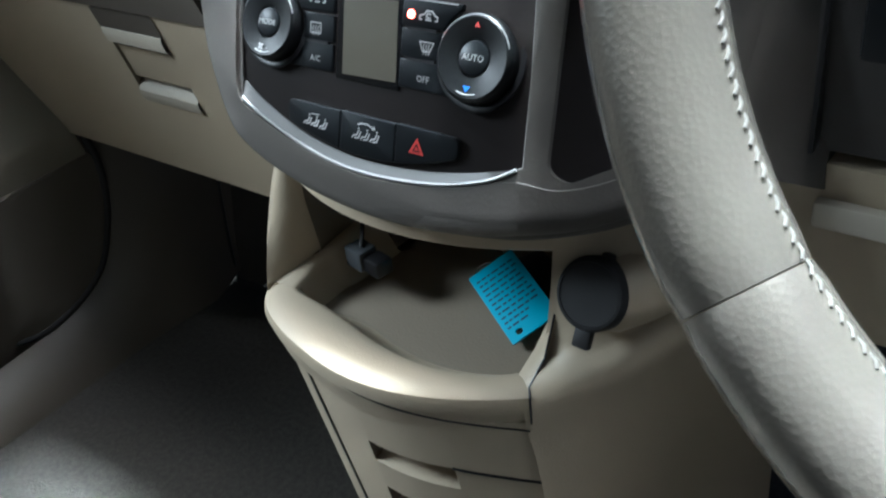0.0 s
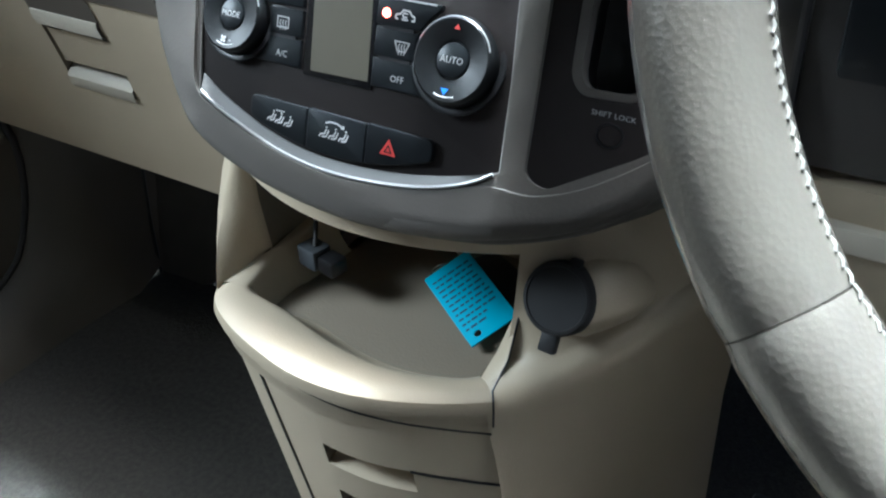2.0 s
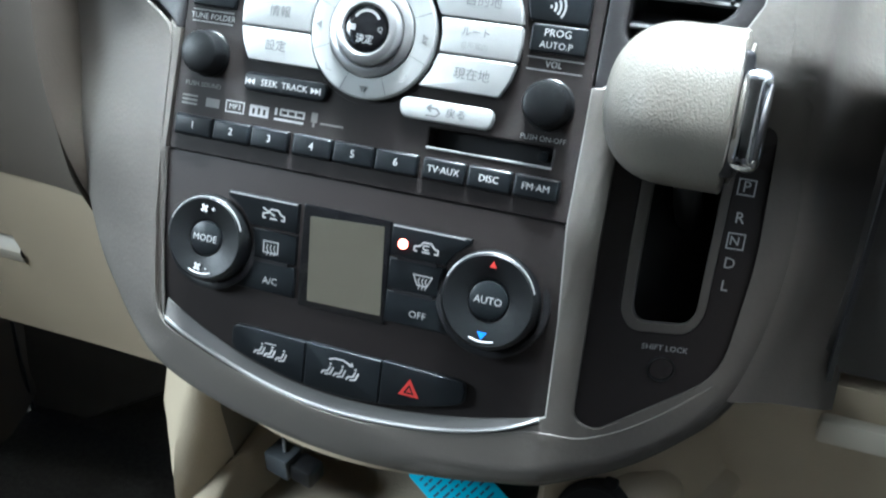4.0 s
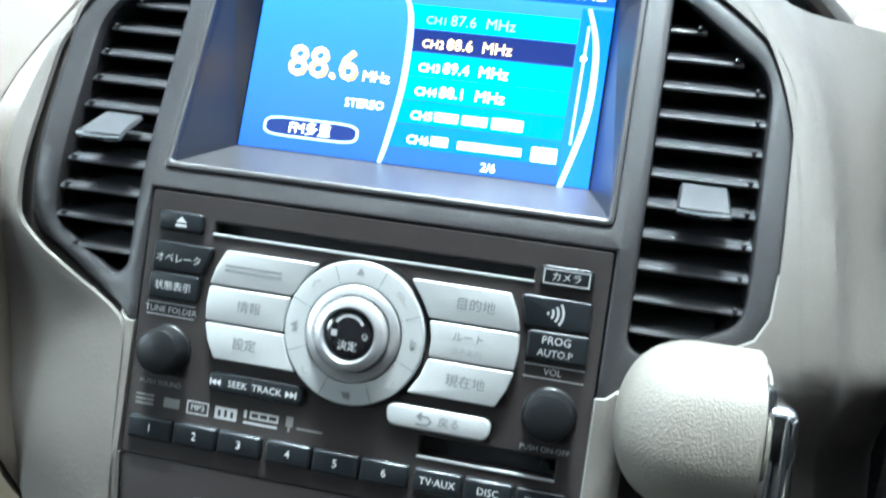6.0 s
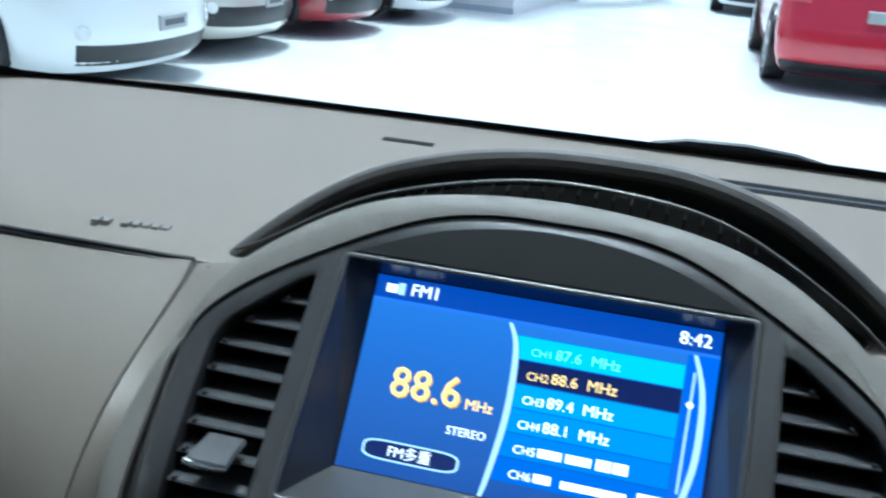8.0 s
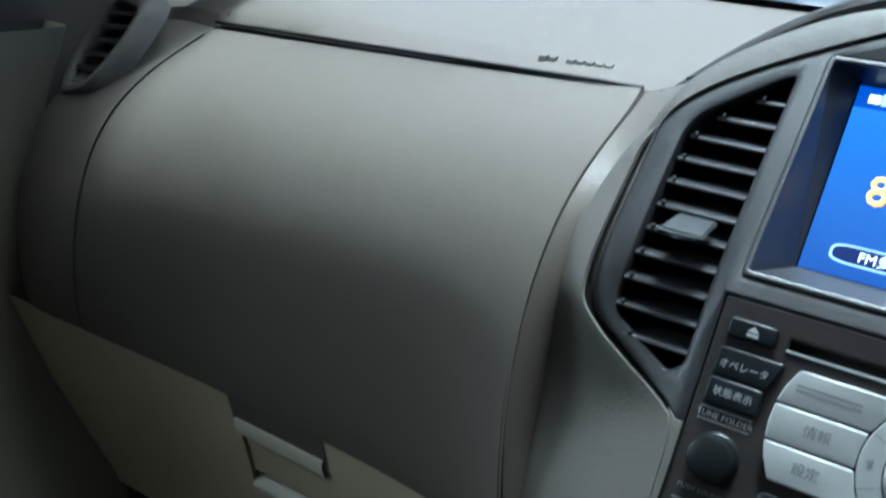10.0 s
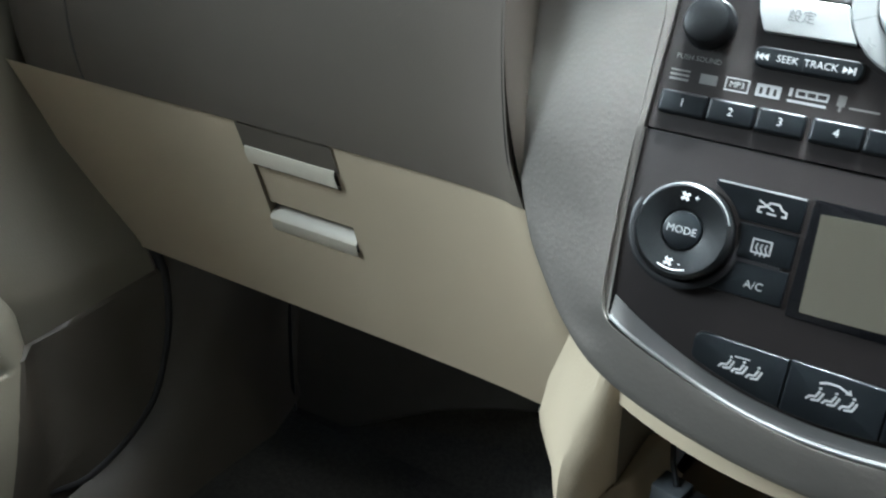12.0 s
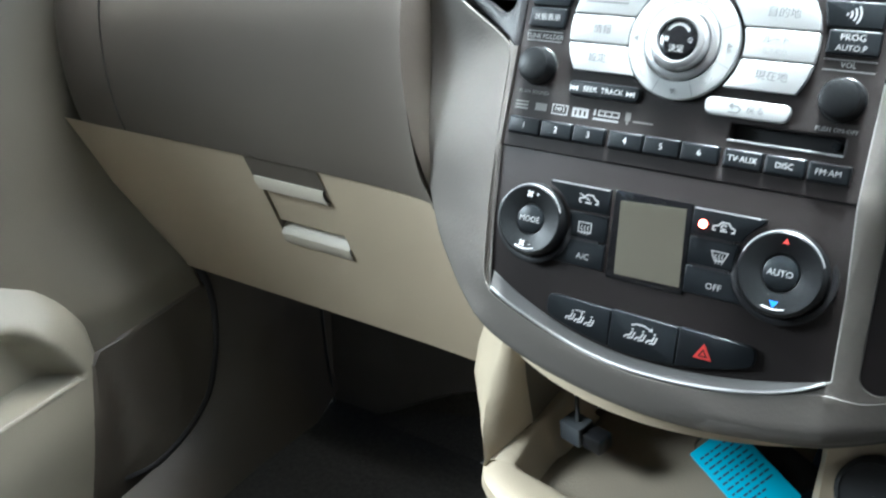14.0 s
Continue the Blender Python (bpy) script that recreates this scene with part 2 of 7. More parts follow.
def slab(loops, front, back, bevel=0.0, segments=2, bevel_holes=None):
    """A plate in the console's (x, z), from depth front to back, with holes, its front edges rounded."""
    bm = bmesh.new()
    rims = []
    for loop in loops:
        vs = [bm.verts.new((x, front, z)) for x, z in loop]
        rims.append([bm.edges.new((vs[i], vs[(i + 1) % len(vs)])) for i in range(len(vs))])
    if len(loops) == 1:
        bm.faces.new(bm.verts[:])
    else:
        bmesh.ops.triangle_fill(bm, use_beauty=True, use_dissolve=False, edges=[e for rim in rims for e in rim])
    ext = bmesh.ops.extrude_face_region(bm, geom=bm.faces[:])
    moved = [g for g in ext["geom"] if isinstance(g, bmesh.types.BMVert)]
    for v in moved:
        v.co.y = back
    bmesh.ops.recalc_face_normals(bm, faces=bm.faces)
    if bevel or bevel_holes:
        for which, width in ((rims[:1], bevel), (rims[1:], bevel if bevel_holes is None else bevel_holes)):
            edges = [e for rim in which for e in rim if e.is_valid]
            if edges and width:
                bmesh.ops.bevel(bm, geom=edges, offset=width, segments=segments, profile=0.5, affect='EDGES', clamp_overlap=True)
    return bm


def lathe(cx, cz, profile, n=48):
    """A turned shape about the depth axis; profile: (radius, depth)."""
    bm = bmesh.new()
    rings = []
    for r, d in profile:
        if r < 1e-6:
            rings.append([bm.verts.new((cx, d, cz))])
        else:
            rings.append([bm.verts.new((cx + r * math.cos(2 * math.pi * i / n), d, cz + r * math.sin(2 * math.pi * i / n))) for i in range(n)])
    for a, b in zip(rings, rings[1:]):
        for i in range(n):
            j = (i + 1) % n
            if len(a) == 1:
                bm.faces.new((a[0], b[i], b[j]))
            elif len(b) == 1:
                bm.faces.new((a[i], a[j], b[0]))
            else:
                bm.faces.new((a[i], a[j], b[j], b[i]))
    return bm


def grid_mesh(rows, closed=False):
    """A skin over rows of points."""
    bm = bmesh.new()
    vs = [[bm.verts.new(p) for p in row] for row in rows]
    k = len(vs[0])
    for a, b in zip(vs, vs[1:]):
        for i in range(k if closed else k - 1):
            j = (i + 1) % k
            bm.faces.new((a[i], a[j], b[j], b[i]))
    return bm


def tube(path, radius, n=12, caps=True):
    """A round bar along a path."""
    bm = bmesh.new()
    path = [Vector(p) for p in path]
    rings = []
    up = Vector((0, 0, 1))
    for i, p in enumerate(path):
        d = (path[min(i + 1, len(path) - 1)] - path[max(i - 1, 0)]).normalized()
        if abs(d.dot(up)) > 0.95:
            up = Vector((0, 1, 0))
        s = d.cross(up).normalized()
        u = s.cross(d).normalized()
        up = u
        r = radius(i / (len(path) - 1)) if callable(radius) else radius
        rings.append([bm.verts.new(p + r * (math.cos(2 * math.pi * k / n) * s + math.sin(2 * math.pi * k / n) * u)) for k in range(n)])
    for a, b in zip(rings, rings[1:]):
        for k in range(n):
            bm.faces.new((a[k], a[(k + 1) % n], b[(k + 1) % n], b[k]))
    if caps:
        bm.faces.new(rings[0][::-1])
        bm.faces.new(rings[-1])
    return bm


def box(x0, x1, y0, y1, z0, z1, bevel=0.0, segments=2):
    bm = bmesh.new()
    bmesh.ops.create_cube(bm, size=1)
    for v in bm.verts:
        v.co = ((x0 + x1) / 2 + v.co.x * (x1 - x0), (y0 + y1) / 2 + v.co.y * (y1 - y0), (z0 + z1) / 2 + v.co.z * (z1 - z0))
    if bevel:
        bmesh.ops.bevel(bm, geom=bm.edges[:], offset=bevel, segments=segments, profile=0.5, affect='EDGES', clamp_overlap=True)
    return bm


def words(text, x, z, size, front, align='CENTER', stretch=1.0):
    """Printed lettering as a thin mesh on the console face, centred at x with its middle at z."""
    cu = bpy.data.curves.new("lettering", 'FONT')
    cu.body, cu.size, cu.align_x, cu.align_y = text, size, align, 'CENTER'
    cu.extrude = 0.02
    cu.resolution_u = 2
    ob = new("lettering", cu)
    me = bpy.data.meshes.new_from_object(ob.evaluated_get(bpy.context.evaluated_depsgraph_get()))
    bm = bmesh.new()
    bm.from_mesh(me)
    bpy.data.objects.remove(ob)
    bpy.data.curves.remove(cu)
    bpy.data.meshes.remove(me)
    for v in bm.verts:
        v.co = (x + v.co.x * stretch, front - v.co.z, z + v.co.y)
    return bm



# ---- centre console: trim and upper frame ----


def mir(pts):
    return [(-x, z) for x, z in reversed(pts)]


VENT = [(102.5, 105.5), (109, 102.5), (139.5, 79), (143.5, 69), (143, -15), (140, -21.5), (108.5, -37.8), (102.5, -33.5)]
VENT_R = rounded(VENT, [2, 5, 7, 8, 6, 6, 4, 4], 4)
VENT_L = mir(rounded([(x if x < 120 else x - 3.5, z) for x, z in VENT], [2, 5, 7, 8, 6, 6, 4, 4], 4))
upper_right = spline([(0, 148), (30, 147), (60, 140), (94, 122.5), (128, 100), (146, 82), (152.5, 66)], 5) + [(153, 0), (152, -16), (147.5, -25), (104, -50), (98, -55)]
UPPER = upper_right + [(94.2, -55), (94.2, 0.4), (-94.2, 0.4), (-94.2, -55)] + mir(upper_right)[:-1]
LIP = [(98, -192), (78, -203), (46, -211.5), (3, -215), (-34, -211), (-76, -198), (-93, -190)]
FACE = [(94.4, -109.4), (97, -150)] + spline(LIP, 4) + [(-95, -150), (-94.6, -109.4)]
SHIFT = rounded([(107, -58), (166, -58), (168, -112), (163, -165), (117, -196), (108, -191)], [6, 6, 12, 14, 14, 10], 5)
OUTER_PTS = [(0, 160), (50, 156), (90, 145), (124, 123), (147, 97), (162, 66), (168, 20), (177, -40), (183, -100), (178, -150), (164, -186), (132, -212), (96, -226), (50, -236), (0, -238),
             (-46, -232), (-84, -221), (-116, -201), (-139, -175), (-155, -147), (-164, -118), (-170, -80), (-172, -40), (-170, 10), (-163, 58), (-149, 96), (-124, 123), (-90, 145), (-50, 156)]
OUTER = spline(OUTER_PTS, 4, closed=True)

console = thing("center_console", "satin warm grey centre console with arched top", "car console", DASH)
hole = upper_right + [(94.4, -55), (94.4, -109.4)] + FACE[1:-1] + [(-94.6, -109.4), (-94.4, -55)] + mir(upper_right)[:-1]
bm = bend(slab([OUTER, hole, SHIFT], -1.5, 60, 9, 4, bevel_holes=1.4), True, 9.0)
for v in bm.verts:
    v.co.y += 3.5 * max(smooth01((-99 - v.co.x) / 5) * smooth01((78 - v.co.z) / 22), smooth01((45 - v.co.x) / 20) * smooth01((-190 - v.co.z) / 6))
part("surround", bm, TRIM, console, "satin warm grey surround", smooth=True)
# Bead paler than the trim, standing in for the highlight on its edge.
part("surround_highlight", tube([(x, face_y(x, z) - 0.5, z) for x, z in hole if z < 62 and (x > 0 or z < -56)], 0.8, 8), EDGE_HIGHLIGHT, console, "satin edge, its highlight put into the pale colour", smooth=True)
part("vent_frame", bend(slab([UPPER, rect(-90.5, 90.5, 11, 117.5, 2), VENT_R, VENT_L], 0.2, 14, 1.2, 2, bevel_holes=2.0)), FRAME, console, "dark grey frame round screen and vents", smooth=True)
# thin bright line of the brow plate over the screen
brow = spline([(-88, 119.5), (-48, 136.5), (0, 143), (48, 136.5), (88, 119.5)], 8)
part("brow_plate", bend(slab([brow], -0.4, 1.5, 0.5)), BROWDARK, console, "dark arched plate over the screen", smooth=True)
# cheek from the surround back to the pad


def over(z, zs, vals, deg=4):
    """A smooth curve of a value over the height."""
    return float(np.polyval(np.polyfit(np.array(zs) / 100, vals, deg), z / 100))


WING_Z = [106, 96, 58, 10, -40, -80, -118, -147, -175]
WING_X = [138, 149, 163, 170, 172, 170, 164, 155, 139]
PADS_Z = [108, 78, 50, 20, -14, -60, -100, -131, -158]
PADS_X = [199, 191, 184, 178, 174, 170, 166, 161, 155]
PADS_Y = [105, 64, 29, 3, -14, -16, -2, 14, 39]
cheek = []
for z in np.linspace(107, -160, 40):
    xo, sx = -over(z, WING_Z, WING_X), -over(z, PADS_Z, PADS_X, 3)
    yo, sy = face_y(xo, z), over(z, PADS_Z, PADS_Y, 5)
    start, end = Vector((xo + 7, yo + 6, z)), Vector((sx + 2.5, sy + 3, z))
    row = []
    for t in np.linspace(0, 1, 9):
        p = start.lerp(end, t)
        row.append((p.x + 1.5 * math.sin(math.pi * t), p.y + 2.0 * math.sin(math.pi * t), z))
    cheek.append(row + [(sx + 1.5, sy + 8, z), (sx + 1.5, sy + 30, z)])
for z in (115, 124, 133):
    xo = -float(np.interp(z, [106, 115, 124, 133], [138, 131, 122, 108]))
    start, end = Vector((xo + 7, face_y(xo, z) + 6, z)), Vector((xo - 40, 114, 112))
    row = [tuple(start.lerp(end, t)) for t in np.linspace(0, 1, 9)]
    cheek.insert(0, row + [row[-1], (row[-1][0], 130, 112)])
part("cheek", grid_mesh(cheek), PAD, console, "grey side cheek of the console", smooth=True)
cheek = []
for z in np.linspace(112, -176, 34):
    xo = over(z, [119, 97, 66, 20, -20, -40, -100, -150, -176], [127, 147, 160, 168, 174, 177, 181, 178, 170], 5)
    yo = face_y(xo, z)
    far = 203 + 10 * smooth01((60 - z) / 160)
    row = [(xo - 11, yo - 1.7, z), (xo - 4, yo - 0.7, z), (xo + 2, yo + 2.5, z)]
    deep = 28 + 30 * smooth01((z + 90) / 110)
    row += [(xo + 2 + (far - xo - 2) * t, yo + 2.5 + deep * d, z) for t, d in ((0.10, 0.14), (0.22, 0.36), (0.34, 0.52), (0.48, 0.64), (0.64, 0.74), (0.80, 0.85), (0.93, 0.95))]
    row += [(far + 1.0, yo + deep + 5, z), (far + 1.4, yo + deep + 14, z), (far + 1.6, yo + deep + 60, z), (far + 1.8, yo + deep + 130, z)]
    cheek.append(row)
first = cheek[0]
for f in (0.12, 0.35, 0.7, 1.0):
    cheek.insert(0, [(x, y + max(0.0, 122 + 36 * smooth01((x - 150) / 18) - y) * f, z + 4.5 * math.sin(f * math.pi / 2)) for x, y, z in first])
part("cheek", grid_mesh(cheek), TRIM, console, "side cheek of the console", smooth=True)
# smooth wing towards the pad
wing = []
HOLE_Z = [104, 100, 78, 58, 0, -12, -20, -30, -40, -48, -55, -62, -109, -150, -190]
HOLE_X = [125, 129.5, 149.5, 153.5, 153.5, 152.5, 151, 139.5, 122.5, 107.5, 98.5, 96.5, 95.5, 96, 94.5]
ROWS = [((-float(np.interp(-z, [-q for q in HOLE_Z], HOLE_X)) - 1.6, z), (-over(z, WING_Z, WING_X) + 3, z)) for z in np.linspace(88, -146, 52)]
ROWS += list(zip(spline([(-97, -150), (-96.6, -170), (-95.5, -184), (-91, -193), (-76, -199.6), (-55, -206.5), (-28, -213), (3, -216.6), (34, -214.4), (62, -209.4), (80, -203.8), (97, -199.5), (113, -199.8), (131, -192.5), (150, -179), (166, -163.5), (172, -148)], 4),
                 spline([(-151, -150), (-141, -169), (-129, -184), (-113, -200), (-89, -216), (-62, -225.5), (-30, -232), (3, -235), (38, -234.6), (70, -230.6), (92, -226.5), (114, -219.5), (133, -211), (151, -198), (164, -185), (174, -167), (179, -148)], 4)))
for (x0, z0), (x1, z1) in ROWS:
    base = sum(face_y(0, z0 + d) for d in (-16, -8, 0, 8, 16)) / 5 - 1.9 + 7.0 * smooth01((z0 - 52) / 30)
    f = smooth01((-115 - z0) / 50)
    base -= 1.3 * f
    depth = (5 + 19 * smooth01((15 - z0) / 110)) * (1 - f) + (face_y(x1, z1) - 0.4 - base) * f
    d = Vector((x1 - x0, z1 - z0)).normalized()
    row = [(x0 - 0.6 * d.x, base + 2.2, z0 - 0.6 * d.y)]
    row += [(x0 + (x1 - x0) * t, base + depth * t ** (1.5 - 0.3 * f), z0 + (z1 - z0) * t) for t in np.linspace(0, 1, 10)]
    row += [(x1 + e * d.x, base + depth + q, z1 + e * d.y) for e, q in ((1.6, 1.2), (2.6, 3.2), (3.1, 7), (2.6, 15))]
    m = smooth01((x0 - 5) / 68) if z0 < -190 or x0 > 60 else 0.0
    wide = math.hypot(x1 - x0, z1 - z0)
    near = [max(0.0, 9 - (1 - t) * wide) for t in np.linspace(0, 1, 10)]
    flush = [0.6] + [9 - math.sqrt(max(0.0, 81 - d * d)) for d in near] + [9.5, 11, 15, 22]
    tuck = 4.0 * smooth01((x0 - 160) / 10)
    wing.append([(x, y + m * (face_y(x, z) - 2.1 + b + tuck - y), z) for (x, y, z), b in zip(row, flush)])
part("wing", grid_mesh(wing), TRIM, console, "smooth satin side wing", smooth=True)


def span_at(loop, z):
    """The x range of an outline at a height."""
    xs = []
    for (x0, z0), (x1, z1) in zip(loop, loop[1:] + loop[:1]):
        if (z0 - z) * (z1 - z) < 0:
            xs.append(x0 + (x1 - x0) * (z - z0) / (z1 - z0))
    return (min(xs), max(xs)) if len(xs) >= 2 else None


def air_vent(loop, tab_x):
    vent = thing("air_vent", "dark air vent with tilted slats and silver tab", "air vent", DASH, "console air vents")
    back = [(x, z) for x, z in loop]
    bm = bmesh.new()
    for d0, d1 in ((1.0, 46),):
        front = [bm.verts.new((x, d0 + face_y(x, z) + 4, z)) for x, z in back]
        rear = [bm.verts.new((x * 0.99, d1 + face_y(x, z), z * 0.97 + 1)) for x, z in back]
        k = len(front)
        for i in range(k):
            bm.faces.new((front[i], front[(i + 1) % k], rear[(i + 1) % k], rear[i]))
        bm.faces.new(rear)
    part("duct", bm, BLACK, vent, "black duct")
    for k in range(12):
        z = 96 - 12.0 * k
        span = span_at(loop, z)
        if not span:
            continue
        x0, x1 = span[0] + 0.4, span[1] - 0.4
        y0 = face_y(0, z)
        # a blade: front edge low, back edge high
        prof = [(3.0, -4.6), (4.2, -5.4), (10, -2.6), (22, 2.6), (23, 3.6), (21, 3.9), (9, -1.0), (3.4, -3.6)]
        rows = [[(x, y0 + 1.5 + d, z + h) for d, h in prof] for x in (x0, x1)]
        bm = grid_mesh(rows, closed=True)
        bm.verts.ensure_lookup_table()
        bm.faces.new(bm.verts[:8])
        bm.faces.new(bm.verts[8:16])
        blade = part("slat", bm, SLAT, vent)
        pin_x = x1 - 3 if tab_x > 0 else x0 + 3
        part("pin", lathe(pin_x, z - 3, [(0, y0 + 3.0), (0.9, y0 + 3.4), (0.9, y0 + 8)], 8), BLACK, blade)
    # tab: rounded blade with a bright front edge
    tz, ty = 25, face_y(0, 25)
    bm = bmesh.new()
    rows = []
    for t in np.linspace(0, 1, 6):
        d = -11 + 17 * t
        h = -4.5 + 8.0 * t - 2.0 * (1 - t) ** 2
        wd = 9.8 - 0.8 * t
        rows.append([(tab_x - wd, ty + d, tz + h - 0.3), (tab_x - wd + 1, ty + d, tz + h + 1.2), (tab_x + wd - 1, ty + d, tz + h + 1.2), (tab_x + wd, ty + d, tz + h - 0.3), (tab_x + wd - 1, ty + d, tz + h - 1.6), (tab_x - wd + 1, ty + d, tz + h - 1.6)])
    bm = grid_mesh(rows, closed=True)
    bm.verts.ensure_lookup_table()
    bm.faces.new(bm.verts[:6])
    bm.faces.new(bm.verts[-6:])
    tab = part("tab", bm, TAB, vent, "grey tab", smooth=True)
    part("edge", tube([(tab_x - 9.6, ty - 11.2, tz - 6.8), (tab_x - 4, ty - 12.2, tz - 7.4), (tab_x + 4, ty - 12.2, tz - 7.4), (tab_x + 9.6, ty - 11.2, tz - 6.8)], 1.3, 8), CHROME, tab, "chrome edge", smooth=True)
    return vent


SLAT = material("slat", (0.026, 0.026, 0.028), 0.36)
TAB = material("vent_tab", (0.026, 0.027, 0.029), 0.5, spec=0.25)
air_vent(VENT_L, -119)
air_vent(VENT_R, 123)

# ---- radio ----
radio = thing("car_radio", "dark brown car radio with silver keys and round dial", "radio", DASH)
part("faceplate", bend(slab([rect(-93.5, 93.5, -109, -0.3, 1.5), rect(-65, 65, -15, -10.3, 1), rect(30, 83, -88.5, -80.5, 1)], 0, 12, 0.9), False), BROWN, radio)
part("slot_floor", slab([rect(-92, 92, -100, -2)], 9, 11), BLACK, radio)
part("disc_slot_lip", slab([rect(-65.5, 65.5, -15.6, -14.6, 0.4)], -0.7, 1, 0.3), SILVER, radio, "bright lip under the disc slot", smooth=True)
part("card_slot_lip", slab([rect(29.5, 83.5, -89.2, -88.2, 0.4)], -0.6, 1, 0.3), SILVER, radio, "bright lip under the card slot", smooth=True)
part("card_eject", lathe(79, -84.5, [(0, 1.5), (2, 1.8), (2.2, 4), (2.2, 9)], 16), BUTTON, radio, smooth=True)


def key(loop, parent, mat, name="key", front=-2.2, bevel=0.9, label=""):
    return part(name, bend(slab([loop], front, 1.5, bevel, 3), False), mat, parent, label, smooth=True)


def ink(text, x, z, size, parent, front=-2.35, mat=None, stretch=1.0, align='CENTER'):
    return part("lettering", bend(words(text, x, z, size, front, align, stretch), False), mat or WHITE_INK, parent)


def bars(parent, front, mat, *rects):
    """Plain marks of ink, each a piece of its own."""
    for x0, x1, z0, z1 in rects:
        bm = bmesh.new()
        bm.faces.new([bm.verts.new(p) for p in ((x0, front, z0), (x1, front, z0), (x1, front, z1), (x0, front, z1))])
        part("mark", bend(bm, False), mat, parent)


def shape(parent, front, mat, *loops):
    for loop in loops:
        bm = bmesh.new()
        bm.faces.new([bm.verts.new((x, front, z)) for x, z in loop])
        part("symbol", bend(bm, False), mat, parent)


def stroke(parent, front, mat, width, *lines):
    """Drawn lines as thin ribbons."""
    for line in lines:
        bm = bmesh.new()
        pts = [Vector(p) for p in line]
        closed = len(pts) > 2 and (pts[0] - pts[-1]).length < 1e-6
        if closed:
            pts = pts[:-1]
        k = len(pts)
        sides = []
        for i, p in enumerate(pts):
            a = pts[i - 1] if (i or closed) else p - (pts[1] - p)
            b = pts[(i + 1) % k] if (i < k - 1 or closed) else p + (p - pts[i - 1])
            d = ((p - a).normalized() + (b - p).normalized()).normalized()
            n = Vector((-d.y, d.x))
            m = Vector((-(b - p).normalized().y, (b - p).normalized().x))
            n *= width / 2 / max(0.5, n.dot(m))
            sides.append((bm.verts.new((p.x - n.x, front, p.y - n.y)), bm.verts.new((p.x + n.x, front, p.y + n.y))))
        for a, b in zip(sides, sides[1:] + (sides[:1] if closed else [])):
            bm.faces.new((a[0], b[0], b[1], a[1]))
        part("symbol", bend(bm, False), mat, parent)


k = key(rect(-89, -69.5, -16, -8, 2), radio, BUTTON, label="eject key")
shape(k, -2.35, WHITE_INK, [(-81.2, -12.2), (-76.4, -12.2), (-78.8, -9.8)], [(-81.2, -14), (-76.4, -14), (-76.4, -12.9), (-81.2, -12.9)])
k = key(rounded([(-89.5, -32.4), (-67.5, -32.4), (-63.5, -20.5), (-89.5, -20.5)], 1.5, 3), radio, BUTTON)
ink("オペレータ", -78, -27.2, 4.0, k, mat=SOFT_INK)
k = key(rounded([(-89.8, -44), (-68, -44), (-68, -33.2), (-89.8, -33.2)], 1.5, 3), radio, BUTTON)
ink("状態表示", -79, -38.6, 4.0, k, mat=SOFT_INK)
ink("TUNE FOLDER", -79.5, -48.4, 3.5, radio, -0.15)
bars(radio, -0.15, GREY_INK, (-90, -69, -46.0, -45.5), (-90, -69, -51.0, -50.5))
k = key(rect(67.5, 87.5, -16, -8, 2), radio, BUTTON)
ink("カメラ", 77.5, -12.2, 3.8, k, mat=SOFT_INK)
stroke(k, -2.35, GREY_INK, 0.5, [(69, -14.7), (86, -14.7), (86, -9.4), (69, -9.4), (69, -14.7)])
k = key(rounded([(64.5, -32), (88.5, -32), (88.5, -20), (61.5, -20)], 1.5, 3), radio, BUTTON)
for i in range(4):
    r = 1.0 + 1.9 * i
    stroke(k, -2.35, SOFT_INK, 0.9, [(71.5 + r * math.cos(a), -26 + r * math.sin(a)) for a in np.linspace(-0.62, 0.62, 6)])
k = key(rounded([(66, -44), (89, -44), (89, -32.8), (66, -32.8)], 1.5, 3), radio, BUTTON)
ink("PROG", 77, -36.2, 4.2, k)
ink("AUTO.P", 77, -41, 3.8, k, mat=GREY_INK)
ink("VOL", 77, -48.2, 3.6, radio, -0.15)
bars(radio, -0.15, GREY_INK, (66, 89, -46.2, -45.7), (66, 89, -51.0, -50.5))

# silver keys, three each side
for side in (-1, 1):
    for row, (z1, z0) in enumerate(((-20.6, -34.6), (-35.4, -49.4), (-50.2, -64.2))):
        outer = [(57.5, 61, 62.8), (62.8, 63.4, 62.8), (62.8, 61, 57.5)][row]
        inner = []
        for z in (z1, (z1 + z0) / 2, z0):
            inner.append(max(19.0 if row != 1 else 28.0, math.sqrt(max(0, 29.8 ** 2 - (z + 45.2) ** 2))))
        loop = [(outer[0], z1), (outer[1], (z1 + z0) / 2), (outer[2], z0), (inner[2], z0), (inner[1], (z1 + z0) / 2), (inner[0], z1)]
        if side < 0:
            loop = [(-x, z) for x, z in reversed(loop)]
        k = key(rounded(loop, 0.9, 2), radio, SILVER, "silver_key", -3.4, 0.7)
        zc, xc = (z0 + z1) / 2, 45 * side
        if (side, row) == (-1, 0):
            bars(k, -3.5, DARK_INK, (-57, -33, zc - 1.3, zc - 0.3), (-57, -33, zc + 0.7, zc + 1.5))
        elif (side, row) == (1, 1):
            ink("ルート", 44, zc + 2.2, 4.2, k, -3.5, DARK_INK)
            ink("音声案内", 44, zc - 3.2, 3.0, k, -3.5, GREY_INK)
        else:
            ink({(-1, 1): "情報", (-1, 2): "設定", (1, 0): "目的地", (1, 2): "現在地"}[(side, row)], xc, zc, 5.2, k, -3.5, DARK_INK)

